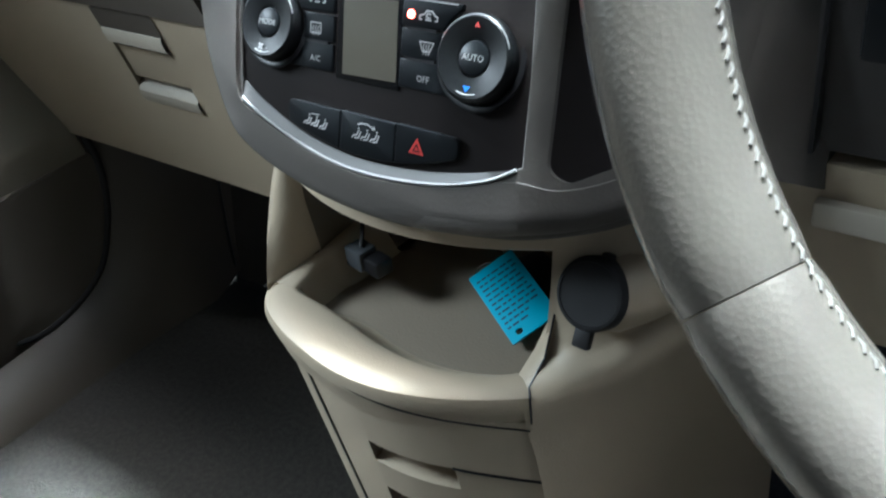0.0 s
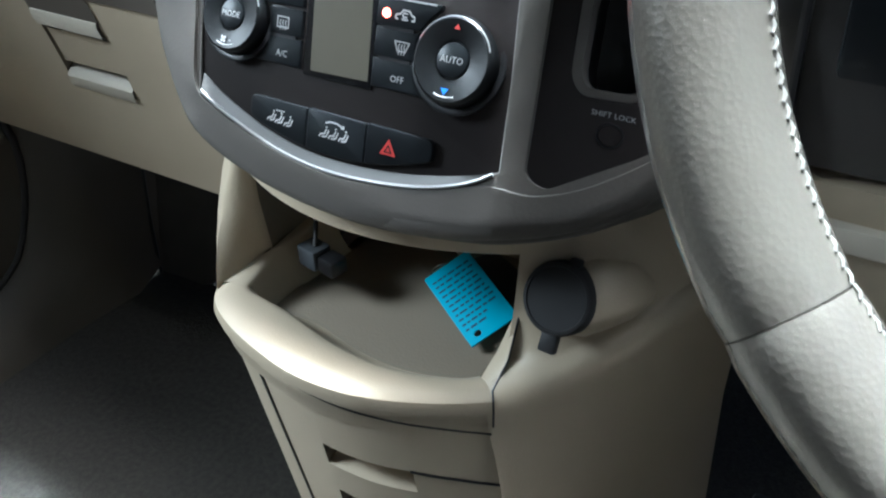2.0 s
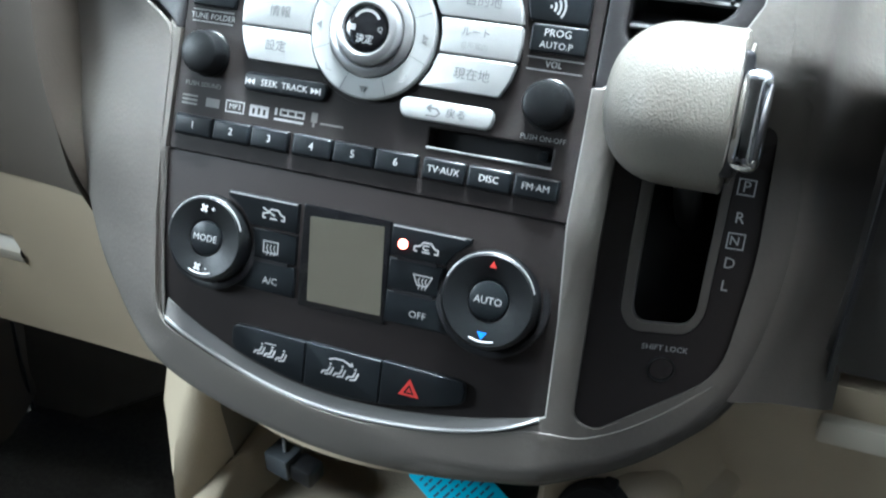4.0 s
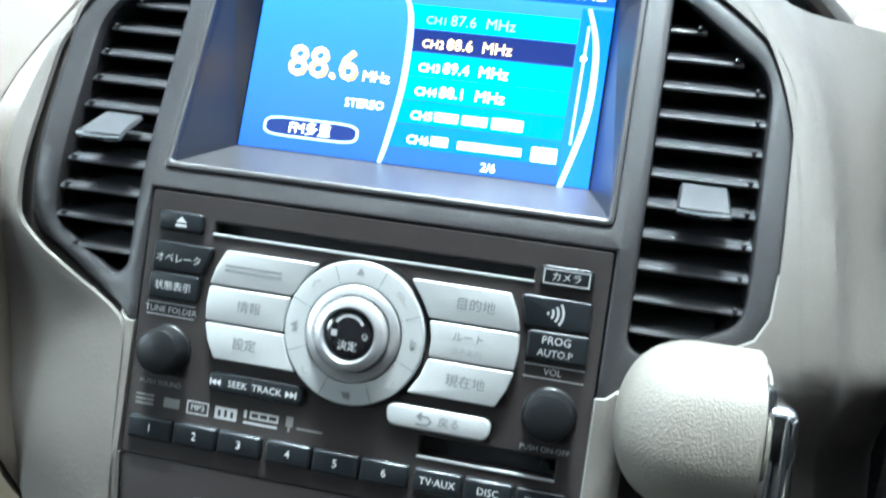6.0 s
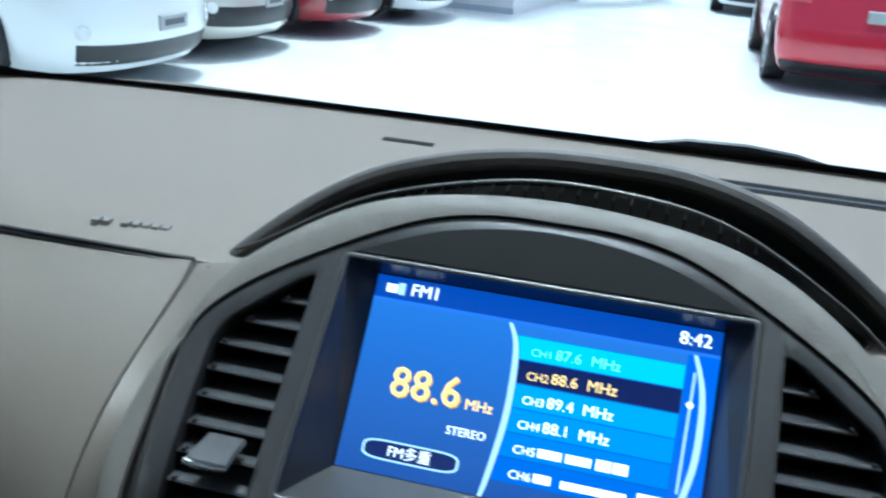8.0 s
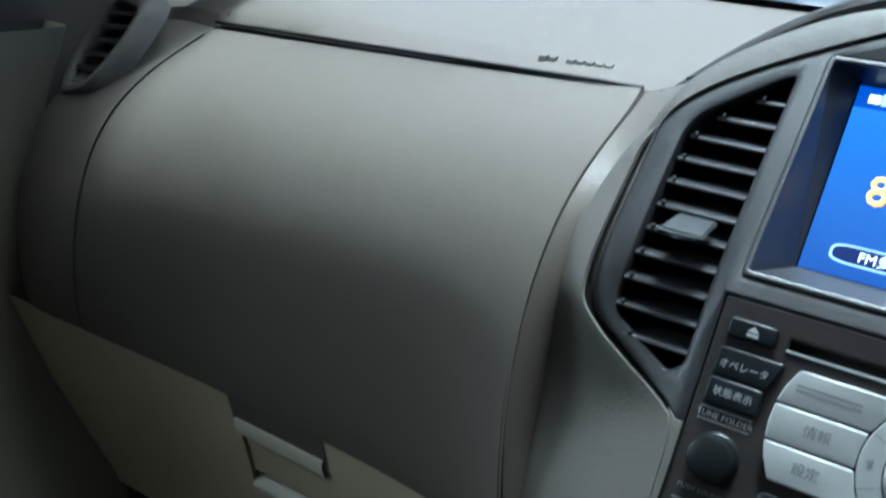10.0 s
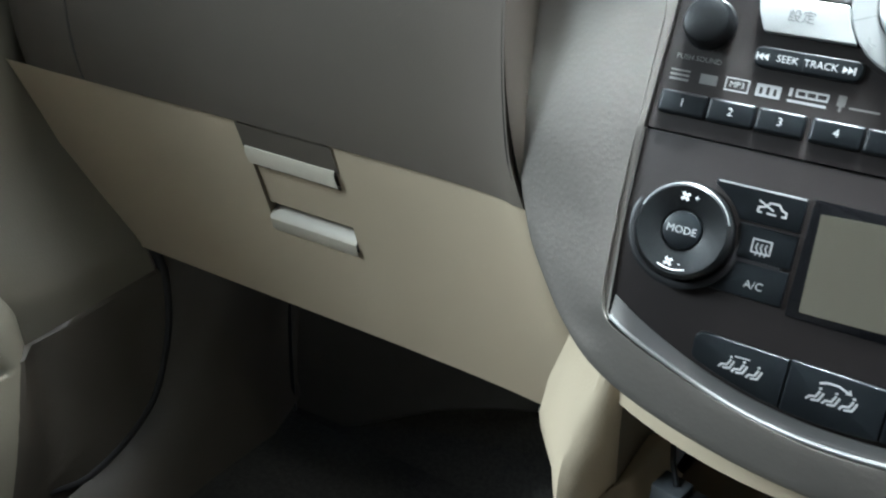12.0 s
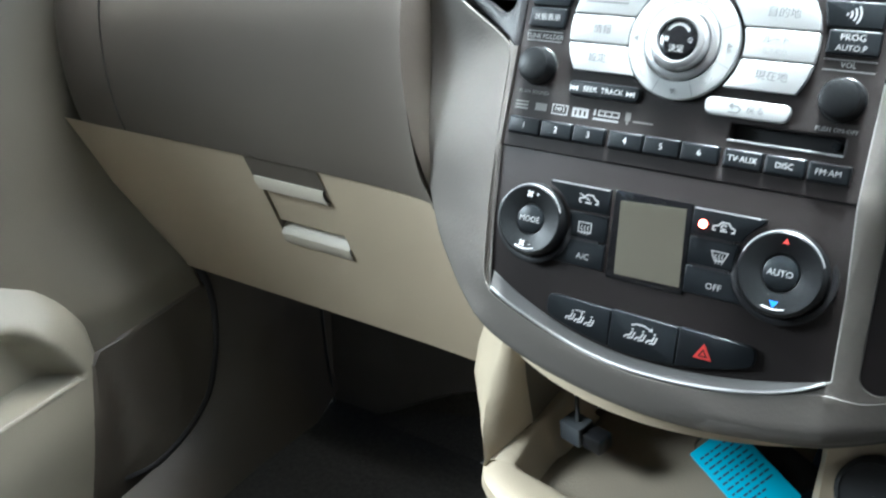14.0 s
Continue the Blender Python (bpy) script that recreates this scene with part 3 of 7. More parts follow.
# round dial
CZ = -45.2
part("dial_well", lathe(-1, CZ, [(30.4, -0.3), (30.4, 1), (27, 1)], 64), BLACK, radio, "black ring gap", smooth=True)
ring = part("dial_ring", lathe(-1, CZ, [(28.3, 1), (28.3, -3.0), (27.7, -3.7), (21, -4.4), (19.6, -4.2), (19.2, -2), (0, -2)], 72), SILVER, radio, "silver eight-way ring", smooth=True)
for a in range(8):
    t = math.radians(22.5 + 45 * a)
    stroke(ring, -4.35, DARK_INK, 0.35, [(-1 + 19.8 * math.cos(t), CZ + 19.8 * math.sin(t)), (-1 + 27.6 * math.cos(t), CZ + 27.6 * math.sin(t))])
    t = math.radians(45 * a)
    c, s = math.cos(t), math.sin(t)
    px, pz = -1 + 24.2 * c, CZ + 24.2 * s
    if a % 2 == 0:
        shape(ring, -4.5, DARK_INK, [(px + 1.6 * c, pz + 1.6 * s), (px - 1.2 * c - 1.7 * s, pz - 1.2 * s + 1.7 * c), (px - 1.2 * c + 1.7 * s, pz - 1.2 * s - 1.7 * c)])
    else:
        stroke(ring, -4.5, GREY_INK, 0.8, [(px - 2.2 * s, pz + 2.2 * c), (px + 1.2 * c, pz + 1.2 * s), (px + 2.2 * s, pz - 2.2 * c)])
collar = part("dial_collar", lathe(-1, CZ, [(18.9, -2.5), (18.9, -5), (17.6, -6), (15.6, -6.2), (15, -5.5)], 72), SATIN, radio, "satin collar", smooth=True)
knob_bm = lathe(-1, CZ, [(14.6, -4), (14.4, -8), (13.6, -10.2), (12.4, -10.9), (10.8, -11.1), (10.2, -10.4), (9.9, -9.6), (0, -9.2)], 72)
for v in knob_bm.verts:
    r = math.hypot(v.co.x + 1, v.co.z - CZ)
    if 14.2 < r < 15 and v.co.y > -9.5:
        a = math.atan2(v.co.z - CZ, v.co.x + 1)
        f = 1 + 0.012 * (1 if int(round(a / (2 * math.pi / 72))) % 2 else -1)
        v.co.x, v.co.z = -1 + (v.co.x + 1) * f, CZ + (v.co.z - CZ) * f
knob = part("dial_knob", knob_bm, SATIN, radio, "ribbed satin knob", smooth=True)
cap = part("cap", lathe(-1, CZ, [(10.0, -9.5), (9.4, -10.0), (6, -10.3), (0, -10.4)], 48), GLOSS, knob, "glossy black cap", smooth=True)
ink("決定", -1, CZ - 4.4, 4.0, cap, -10.45, SOFT_INK)
stroke(cap, -10.45, GREY_INK, 1.2, [(-1 + 6 * math.cos(a), CZ + 1.5 + 6 * math.sin(a)) for a in np.linspace(0.5, 2.64, 9)])
ink("Q", 5.4, CZ + 0.2, 3.0, cap, -10.45, GREY_INK)
bars(cap, -10.45, GREY_INK, (-8.0, -5.6, CZ - 1, CZ + 1.4))


def turn_knob(x, z, r, height, parent):
    """A push knob with a rounded front."""
    return part("volume_knob", lathe(x, z, [(r + 1.2, 0.2), (r + 1.2, -0.6), (r + 0.6, -0.9), (r + 0.2, -1.5), (r, -height + 2.2), (r - 0.7, -height + 0.7), (r - 2.4, -height), (0, -height - 0.2)], 48), KNOB, parent, "black push knob", smooth=True)


KNOB = material("knob_black", (0.006, 0.0065, 0.007), 0.36, spec=0.25)
turn_knob(-79, -64.5, 9.3, 10, radio)
turn_knob(78, -64, 9.3, 10, radio)
ink("PUSH SOUND", -80, -78.6, 3.0, radio, -0.15, DIM_INK)
ink("PUSH ON-OFF", 78, -77.6, 3.0, radio, -0.15, GREY_INK)

k = key(rounded([(-59, -69.5), (-58.6, -77.6), (-18.6, -77.6), (-18.2, -69.5)], 3.6, 5), radio, BUTTON, label="seek and track rocker")
ink("SEEK", -46, -73.6, 3.9, k)
ink("TRACK", -33.6, -73.6, 3.9, k)
shape(k, -2.35, WHITE_INK, [(-53.2, -75), (-53.2, -72.2), (-55.2, -73.6)], [(-55.2, -75), (-55.2, -72.2), (-57.2, -73.6)], [(-57.8, -75), (-57.2, -75), (-57.2, -72.2), (-57.8, -72.2)],
      [(-25.6, -75), (-23.6, -73.6), (-25.6, -72.2)], [(-23.6, -75), (-21.6, -73.6), (-23.6, -72.2)], [(-21.6, -75), (-21, -75), (-21, -72.2), (-21.6, -72.2)])
bars(k, -2.33, BLACK, (-39.9, -39.5, -77, -70.2))
k = key(rounded([(15.5, -69.3), (16.5, -78), (56.5, -78), (57.3, -69.3)], 4, 5), radio, SILVER, "silver_key", -3.0, 1.0)
ink("戻る", 41, -73.8, 4.4, k, -3.12, DARK_INK)
stroke(k, -3.12, DARK_INK, 0.8, [(28, -75.8), (32.5, -75.8), (34, -74.2), (32.5, -72.6), (28.5, -72.6)], [(30.2, -71.2), (28.5, -72.6), (30.2, -74)])
# format marks: plain bars
bars(radio, -0.15, DIM_INK, (-90, -82, -86.5, -85.5), (-90, -82, -88.3, -87.3), (-90, -82, -84.6, -83.8), (-77.5, -70.5, -88, -84))
stroke(radio, -0.15, GREY_INK, 0.5, [(-67, -88.4), (-58, -88.4), (-58, -83.6), (-67, -83.6), (-67, -88.4)])
ink("MP3", -62.5, -86, 3.4, radio, -0.17, GREY_INK)
bars(radio, -0.15, GREY_INK, (-55, -45.5, -88.6, -83.6))
bars(radio, -0.17, BROWN, (-53.6, -52.4, -87.6, -85), (-50.9, -49.7, -87.6, -84.6), (-48.2, -47, -87.6, -85))
bars(radio, -0.15, GREY_INK, (-42.5, -41.3, -86.4, -83.2), (-40, -28, -84.0, -83.2), (-40, -28, -86.4, -85.6), (-40.0, -39.2, -86.4, -83.2), (-36.4, -35.6, -86.4, -83.2), (-32.6, -31.8, -86.4, -83.2), (-28.6, -27.8, -86.4, -83.2), (-42.5, -28, -88.6, -87.6))
bars(radio, -0.15, DIM_INK, (-24.6, -21.6, -86.8, -82.6), (-23.6, -22.6, -88.8, -86.8), (-20, -9, -87.2, -86.4))
# station row
for i, (x0, x1, text) in enumerate(((-91, -71.6, "1"), (-71, -52.2, "2"), (-51.6, -33, "3"), (-31, -12, "4"), (-11.4, 7.8, "5"), (8.4, 27.8, "6"), (30, 49, "TV·AUX"), (49.8, 68.8, "DISC"), (69.6, 88.6, "FM·AM"))):
    k = key(rounded([(x0, -102), (x1, -102), (x1, -92.6), (x0, -92.6)], 1.2, 2), radio, BUTTON, "station_key", -2.6, 1.3)
    ink(text, (x0 + x1) / 2, -97.2, 4.6 if i < 6 else 4.0, k, -2.72)

# ---- climate panel ----
climate = thing("climate_panel", "dark brown climate panel with two round knobs", "climate control", DASH)
part("faceplate", bend(slab([FACE], 0.6, 12, 0.8), False), BROWN, climate, smooth=True)
LCDBOX = rounded([(-22.5, -169), (20.5, -169), (19.6, -122.2), (-22.5, -122.2)], 1, 2)
part("display_frame", bend(slab([LCDBOX], -0.6, 2, 0.5), False), GLOSS, climate, "glossy black display frame", smooth=True)
part("display", bend(slab([rounded([(-17.6, -166), (18.4, -165.2), (16.4, -125.4), (-19, -127.4)], 0.6, 3)], -0.9, 1, 0.1), False), LCD, climate, "blank grey-olive display")


def face_knob(x, z, r, text):
    """A knob with a sloped ring and a flat push centre."""
    y = face_y(0, z)
    well = part("knob_well", lathe(x, z, [(r + 4.4, y + 0.5), (r + 4.4, y - 0.4), (r + 3.4, y - 0.9), (r + 1.6, y - 0.6), (r + 0.8, y + 0.8)], 64), BLACK, climate, "black knob surround", smooth=True)
    k = part("rotary_knob", lathe(x, z, [(r + 0.6, y + 1), (r + 0.4, y - 5), (r - 0.4, y - 7.2), (r - 1.6, y - 8), (r * 0.44 + 1.2, y - 6.4), (r * 0.44, y - 6.0), (r * 0.44 - 0.4, y - 4.8), (0, y - 5.0)], 64), KNOB, climate, "black rotary knob", smooth=True)
    part("push_key", lathe(x, z, [(r * 0.44 - 0.5, y - 4.6), (r * 0.44 - 0.8, y - 6.3), (r * 0.44 - 1.6, y - 6.7), (0, y - 6.9)], 48), BUTTON, k, smooth=True)
    part("lettering", words(text, x, z, 4.4, y - 7.0), GREY_INK, k)
    # Bright arc on the upper rim only, in place of a highlight.
    part("rim_highlight", tube([(x + (r - 0.6) * math.cos(a), y - 7.3, z + (r - 0.6) * math.sin(a)) for a in np.linspace(0.35, 2.8, 24)], 0.35, 6), SATIN, k, "highlight drawn along the upper rim")
    return k, y


k, y = face_knob(-68, -146.7, 19.6, "MODE")
for dz, sign in ((12.6, "+"), (-12.4, "-")):
    bm = bmesh.new()
    for a in range(4):
        t = math.radians(45 + 90 * a)
        c, s = math.cos(t), math.sin(t)
        px, pz = -69.6, -146.7 + dz * 1.08
        bm.faces.new([bm.verts.new((px + u * c - v * s, y - 7.9, pz + u * s + v * c)) for u, v in ((0.1, -0.4), (1.9, -0.9), (2.1, 0.3), (0.8, 0.7))])
    part("symbol", bm, WHITE_INK, k)
    part("lettering", words(sign, -65, -146.7 + dz * 1.08, 4, y - 7.9), WHITE_INK, k)
part("symbol", tube([(-68 + 15.6 * math.cos(a), y - 7.7, -146.7 + 16.4 * math.sin(a)) for a in np.linspace(-1.95, -1.2, 8)], 0.4, 6), WHITE_INK, k)
k, y = face_knob(67.5, -146.5, 20.6, "AUTO")
bm = bmesh.new()
bm.faces.new([bm.verts.new((67.5 + a, y - 7.9, -131.2 + b)) for a, b in ((-1.6, -1.2), (1.6, -1.2), (0, 1.4))])
part("symbol", bm, RED_INK, k)
bm = bmesh.new()
bm.faces.new([bm.verts.new((67.5 + a, y - 7.9, -161 + b)) for a, b in ((-2.2, 1.4), (0, -1.8), (2.2, 1.4))])
part("symbol", bm, BLUE_INK, k)
part("symbol", tube([(67.5 + 16.4 * math.cos(a), y - 7.8, -146.5 + 17.2 * math.sin(a)) for a in np.linspace(-1.9, -1.24, 8)], 0.4, 6), WHITE_INK, k)


def notched(x0, x1, z0, z1, cx, r):
    """A key whose side follows the knob beside it."""
    pts = []
    for z in np.linspace(z0, z1, 7):
        dz = z + 146.6
        edge = math.sqrt(max(0, r * r - dz * dz))
        pts.append((max(x0, cx + edge) if cx < 0 else min(x1, cx - edge), z))
    return [(x1, z0), (x1, z1)] + list(reversed(pts)) if cx < 0 else list(pts) + [(x0, z1), (x0, z0)]


for x0, x1, cx, r in ((-60, -24.5, -68, 22.4), (20.5, 56, 67.5, 23.8)):
    for row, (z0, z1) in enumerate(((-136.6, -123), (-151.4, -137.6), (-166.4, -152.4))):
        k = key(notched(x0, x1, z0, z1, cx, r), climate, BUTTON, "climate_key", -1.6 if row else -2.0, 0.6)
        if row == 0:
            bars(k, -2.1, WHITE_INK, (x0 + (1 if cx < 0 else 0.5), x1 - (0.5 if cx < 0 else 2.5), z1 - 0.9, z1 - 0.25))
FY = -2.15
# car outline marks, demister marks, lettering
for cx, cz, kind in ((-36.4, -130.2, "out"), (36.6, -130.8, "in")):
    stroke(climate, FY, WHITE_INK, 0.75, [(cx - 5.4, cz - 1.8), (cx - 5.2, cz), (cx - 2.8, cz + 0.6), (cx - 1.2, cz + 2.4), (cx + 2.2, cz + 2.4), (cx + 3.6, cz + 0.6), (cx + 5.4, cz), (cx + 5.4, cz - 1.8), (cx + 3.8, cz - 1.8)],
           [(cx - 1.8, cz - 1.8), (cx + 1.8, cz - 1.8)], [(cx - 5.4, cz - 1.8), (cx - 3.8, cz - 1.8)])
    if kind == "in":
        stroke(climate, FY, WHITE_INK, 0.7, [(cx + 1.4, cz + 1.0), (cx - 0.8, cz + 1.2), (cx - 1.4, cz), (cx - 0.6, cz - 0.8), (cx + 1.2, cz - 0.6)])
    else:
        stroke(climate, FY, WHITE_INK, 0.7, [(cx - 5.6, cz + 2.6), (cx + 0.6, cz - 0.4)])
stroke(climate, -1.75, SOFT_INK, 0.6, [(-40.6, -147.8), (-33.4, -147.8), (-33.4, -142.6), (-40.6, -142.6), (-40.6, -147.8)])
stroke(climate, -1.77, SOFT_INK, 0.5, *[[(x, -149), (x + 0.5, -147.2), (x - 0.3, -145.6), (x + 0.3, -144)] for x in (-38.8, -37, -35.2)])
stroke(climate, -1.75, SOFT_INK, 0.6, [(32.2, -143), (40.6, -143), (38.6, -147.4), (34.2, -147.4), (32.2, -143)])
stroke(climate, -1.77, SOFT_INK, 0.5, *[[(x, -149), (x + 0.5, -147), (x - 0.3, -145.4), (x + 0.3, -144)] for x in (34.8, 36.4, 38)])
ink("A/C", -36.4, -161, 4.6, climate, -1.75, SOFT_INK)
ink("OFF", 35.8, -161, 4.6, climate, -1.75, SOFT_INK)
for x0, x1, z in ((-45, -28, -151.9), (24, 42, -137.1), (24, 42, -151.9)):
    part("key_slit", bend(slab([rect(x0, x1, z - 1.0, z + 0.6, 0.5)], -1.75, 0.5), False), BLACK, climate, "dark slit between keys")
# pale ledge under the switches
up = [(x, -208.2 + (10.0 * ((x - 3) / 57) ** 2 if x < 3 else 15.5 * ((x - 3) / 93) ** 2)) for x in np.linspace(-91, 95, 32)]
curve = list(reversed(spline(LIP, 8)))
low = [(x, float(np.interp(x, [p[0] for p in curve], [p[1] for p in curve])) - 0.4) for x in np.linspace(-91, 95, 32)]
rows = [[(xa, face_y(0, za) + 0.5, za), (xa, face_y(0, za) - 0.1, za - 0.3), (xb, face_y(0, zb) - 2.2, zb + 0.9), (xb, face_y(0, zb) - 2.5, zb + 0.3), (xb, face_y(0, zb) - 2.2, zb - 0.3), (xb, face_y(0, zb) - 1.0, zb - 0.6)] for (xa, za), (xb, zb) in zip(up, low)]
# The ledge's highlight, drawn as a thin metal bead.
part("ledge_highlight", tube([(x, face_y(0, z) - 2.2, z + 0.6) for x, z in low], 0.95, 8), SATIN, climate, "highlight drawn as a bright line along the ledge", smooth=True)
part("ledge", grid_mesh(rows), LEDGE, climate, "pale satin ledge under the switches", smooth=True)
part("indicator", lathe(26, -130.8, [(2.2, face_y(0, -131) - 1.8), (2.0, face_y(0, -131) - 2.7), (0, face_y(0, -131) - 3.0)], 20), LED, climate, "lit red indicator", smooth=True)

# three keys in an arc
rear = thing("switch_row", "row of three black switches with seat and hazard signs", "switch", DASH)


def arc_z(x):
    return -206.5 + 10.5 * ((x - 3) / 57) ** 2


for x0, x1 in ((-53.5, -15.6), (-15, 22), (22.6, 61.5)):
    low = [(x, arc_z(x)) for x in np.linspace(x0, x1, 8)]
    top = [(x1, -185.2), (x0, -184.6)]
    r = [6 if x0 < -50 and i == 0 else 6 if x1 > 60 and i == 7 else 0.8 for i in range(8)] + [4 if x1 > 60 else 0.8, 4 if x0 < -50 else 0.8]
    k = key(rounded(low + top, r, 3), rear, BUTTON, "switch", -3.0, 1.2)


def seat_sign(cx, cz, s=1.0):
    return [[(cx - 0.2 * s, cz + 2.6 * s), (cx + 0.9 * s, cz + 3.1 * s)], [(cx + 0.5 * s, cz + 1.8 * s), (cx - 0.8 * s, cz - 1.0 * s), (cx - 3.2 * s, cz - 1.4 * s), (cx - 4.2 * s, cz - 3.0 * s)], [(cx + 2.0 * s, cz + 1.4 * s), (cx + 0.6 * s, cz - 2.2 * s), (cx - 2.4 * s, cz - 2.8 * s)]]


for cx in (-38.4, -33.0, -27):
    stroke(rear, -3.15, WHITE_INK if cx > -34 and cx < -30 else SOFT_INK, 0.8, *seat_sign(cx + 0.8, -193.8 - 0.08 * (cx + 38), 0.92))
stroke(rear, -3.16, SOFT_INK, 0.6, [(-36, -190.4), (-30, -190.2)])
for cx in (-3.2, 2.8, 9.2):
    stroke(rear, -3.15, WHITE_INK if cx > 8 else SOFT_INK, 0.8, *seat_sign(cx + 0.8, -194.9, 0.95))
stroke(rear, -3.16, WHITE_INK, 0.8, [(-3, -190.2), (0, -189.2), (4, -189.2), (8.6, -190.9)], [(6.8, -191.0), (8.6, -190.9), (8.2, -189.4)])
shape(rear, -3.15, RED_INK, [(31.5, -198), (41.3, -198), (36.4, -189.8)])
stroke(rear, -3.2, BUTTON, 0.7, [(34.4, -196.6), (38.4, -196.6), (36.4, -193.2), (34.4, -196.6)])

# ---- shift plate and lever ----
shifter = thing("gear_selector", "leather gear knob with chrome button over a slot", "gear selector", DASH)
SLOT = rounded([(118, -66), (153, -66), (152, -140), (147, -148.5), (124, -149.5), (119, -142)], [4, 4, 5, 5, 5, 5], 4)
SLOT_IN = rounded([(122.5, -66.5), (149.5, -66.5), (148.5, -139), (145, -144.5), (126, -145.5), (123, -140)], [3, 3, 4, 4, 4, 4], 4)
part("shift_plate", bend(slab([SHIFT, SLOT], 1.2, 8, 0.6)), BROWN, shifter, "dark brown shift plate")
part("slot_rim", bend(slab([SLOT, SLOT_IN], 1.0, 9, 0.6, bevel_holes=2.4)), TRIM, shifter, "satin rim of the slot", smooth=True)
part("slot_well", bend(slab([rect(116, 156, -152, -62, 3)], 34, 36)), BLACK, shifter, "black slot floor")
bm = bmesh.new()
fr = [bm.verts.new((x, 8, z)) for x, z in SLOT]
bk = [bm.verts.new((x, 35, z)) for x, z in SLOT]
for i in range(len(fr)):
    j = (i + 1) % len(fr)
    bm.faces.new((fr[i], fr[j], bk[j], bk[i]))
part("slot_wall", bend(bm, False), BLACK, shifter)
for ch, z in (("P", -83), ("R", -96), ("N", -105.6), ("D", -115.2), ("L", -125)):
    part("lettering", bend(words(ch, 158.2 - (z + 80) * -0.02, z, 6.6 if ch != "N" else 5.4, 1.05), False), WHITE_INK, shifter)
for z in (-105.6, -83):
    stroke(shifter, 1.05, WHITE_INK, 0.55, [(154.9, z - 3.2), (161.5, z - 3.2), (161.5, z + 3.2), (154.9, z + 3.2), (154.9, z - 3.2)])
part("lettering", bend(words("SHIFT LOCK", 139, -155.4, 3.4, 1.05), False), WHITE_INK, shifter)
part("lock_cap", bend(lathe(139, -164.5, [(5.4, 1.4), (5.2, 0.5), (4.7, 1.0), (4.4, 0.5), (0, 0.4)], 28), False), BROWN, shifter, "round lock cover", smooth=True)
part("lock_ring", bend(tube([(139 + 5.3 * math.cos(a), 0.9, -164.5 + 5.3 * math.sin(a)) for a in np.linspace(0, 2 * math.pi, 32)], 0.5, 6, False), False), BLACK, shifter, "dark ring", smooth=True)
# knob: round on one side, cut flat on the other
rows = []
for i in range(25):
    u = math.pi * i / 24
    ring_ = []
    for j in range(32):
        v = 2 * math.pi * j / 32
        sx, sy, sz = math.sin(u) * math.cos(v), math.sin(u) * math.sin(v), math.cos(u)
        pw = lambda q, e: math.copysign(abs(q) ** e, q)
        x = 27 * pw(sx, 0.9)
        if sx > 0:
            x = 21.5 * (1 - (1 - sx) ** 3)
            rad = math.hypot(sy, sz)
            f = min(1.0, 1.35 * rad) / max(rad, 1e-6)
            sy, sz = sy * f, sz * f
        ring_.append((128.5 + x, -11 + 29 * pw(sy, 0.88), -57 + 30 * pw(sz, 0.86)))
    rows.append(ring_)
part("knob", grid_mesh(rows, closed=True), LEATHER_DARK, shifter, "pebbled beige leather knob", smooth=True)
part("knob_seam", tube([(151.2, -11 + 24.5 * math.sin(a), -57 + 25 * math.cos(a)) for a in np.linspace(0, 2 * math.pi, 40)], 0.7, 6, False), LEATHER_DARK, shifter, "raised seam", smooth=True)
part("button_seat", box(147, 153, -33, 12, -81, -36, 3, 3), BLACK, shifter, "black button seat", smooth=True)
part("button", box(149, 161, -35, 2, -78, -42, 5, 4), CHROME, shifter, "chrome lever button", smooth=True)
part("lever", tube([(134, 8, -72), (136, 32, -92), (137, 50, -100)], 6, 14), BLACK, shifter, "black lever shaft", smooth=True)

# ---- screen ----
screen = thing("navigation_screen", "lit blue radio display deep in a dark hood", "screen", DASH)


def scr(u, v, d=0.0):
    """A point of the display: u across, v down, both 0 to 1."""
    x, z = -78.6 + 157.2 * u, 112.8 - 88.6 * v
    return (x, 42 + 0.12 * (z - 24) + d, z)


y0, y1 = face_y(0, 11), face_y(0, 117.5)
A = [(-90.5, y0, 11), (90.5, y0, 11), (90.5, y1, 117.5), (-90.5, y1, 117.5)]
Bq = [scr(-0.004, 1.004), scr(1.004, 1.004), scr(1.004, -0.004), scr(-0.004, -0.004)]
for name, i, label in (("hood_shelf", 0, "grey shelf under the display"), ("hood_side", 1, ""), ("hood_top", 2, ""), ("hood_side", 3, "")):
    j = (i + 1) % 4
    rows = []
    for t in (0, 1):
        a, b = Vector(A[i]).lerp(Vector(Bq[i]), t), Vector(A[j]).lerp(Vector(Bq[j]), t)
        rows.append([a, b])
    part(name, grid_mesh(rows), FRAME if i != 2 else BLACK, screen, label)
part("bezel", bend(slab([rect(-92, 92, 9.6, 119, 3), rect(-89.2, 89.2, 12.3, 116.3, 1.5)], -1.2, 2, 0.9), False), FRAME, screen, "raised bezel edge", smooth=True)
display = part("display", grid_mesh([[scr(0, 1), scr(1, 1)], [scr(0, 0), scr(1, 0)]]), SCREEN_BLUE, screen, "lit blue display")


def panel(mat, d, *uvs, name="picture_field"):
    bm = bmesh.new()
    bm.faces.new([bm.verts.new(scr(u, v, d)) for u, v in uvs])
    return part(name, bm, mat, display)


def text_on(text, u, v, size, mat, d=-0.6, align='CENTER', stretch=1.0):
    bm = words(text, 0, 0, size, 0, align, stretch)
    for q in bm.verts:
        p = scr(u, v, d)
        q.co = (p[0] + q.co.x, p[1] + 0.12 * q.co.z, p[2] + q.co.z)
    return part("lettering", bm, mat, display)


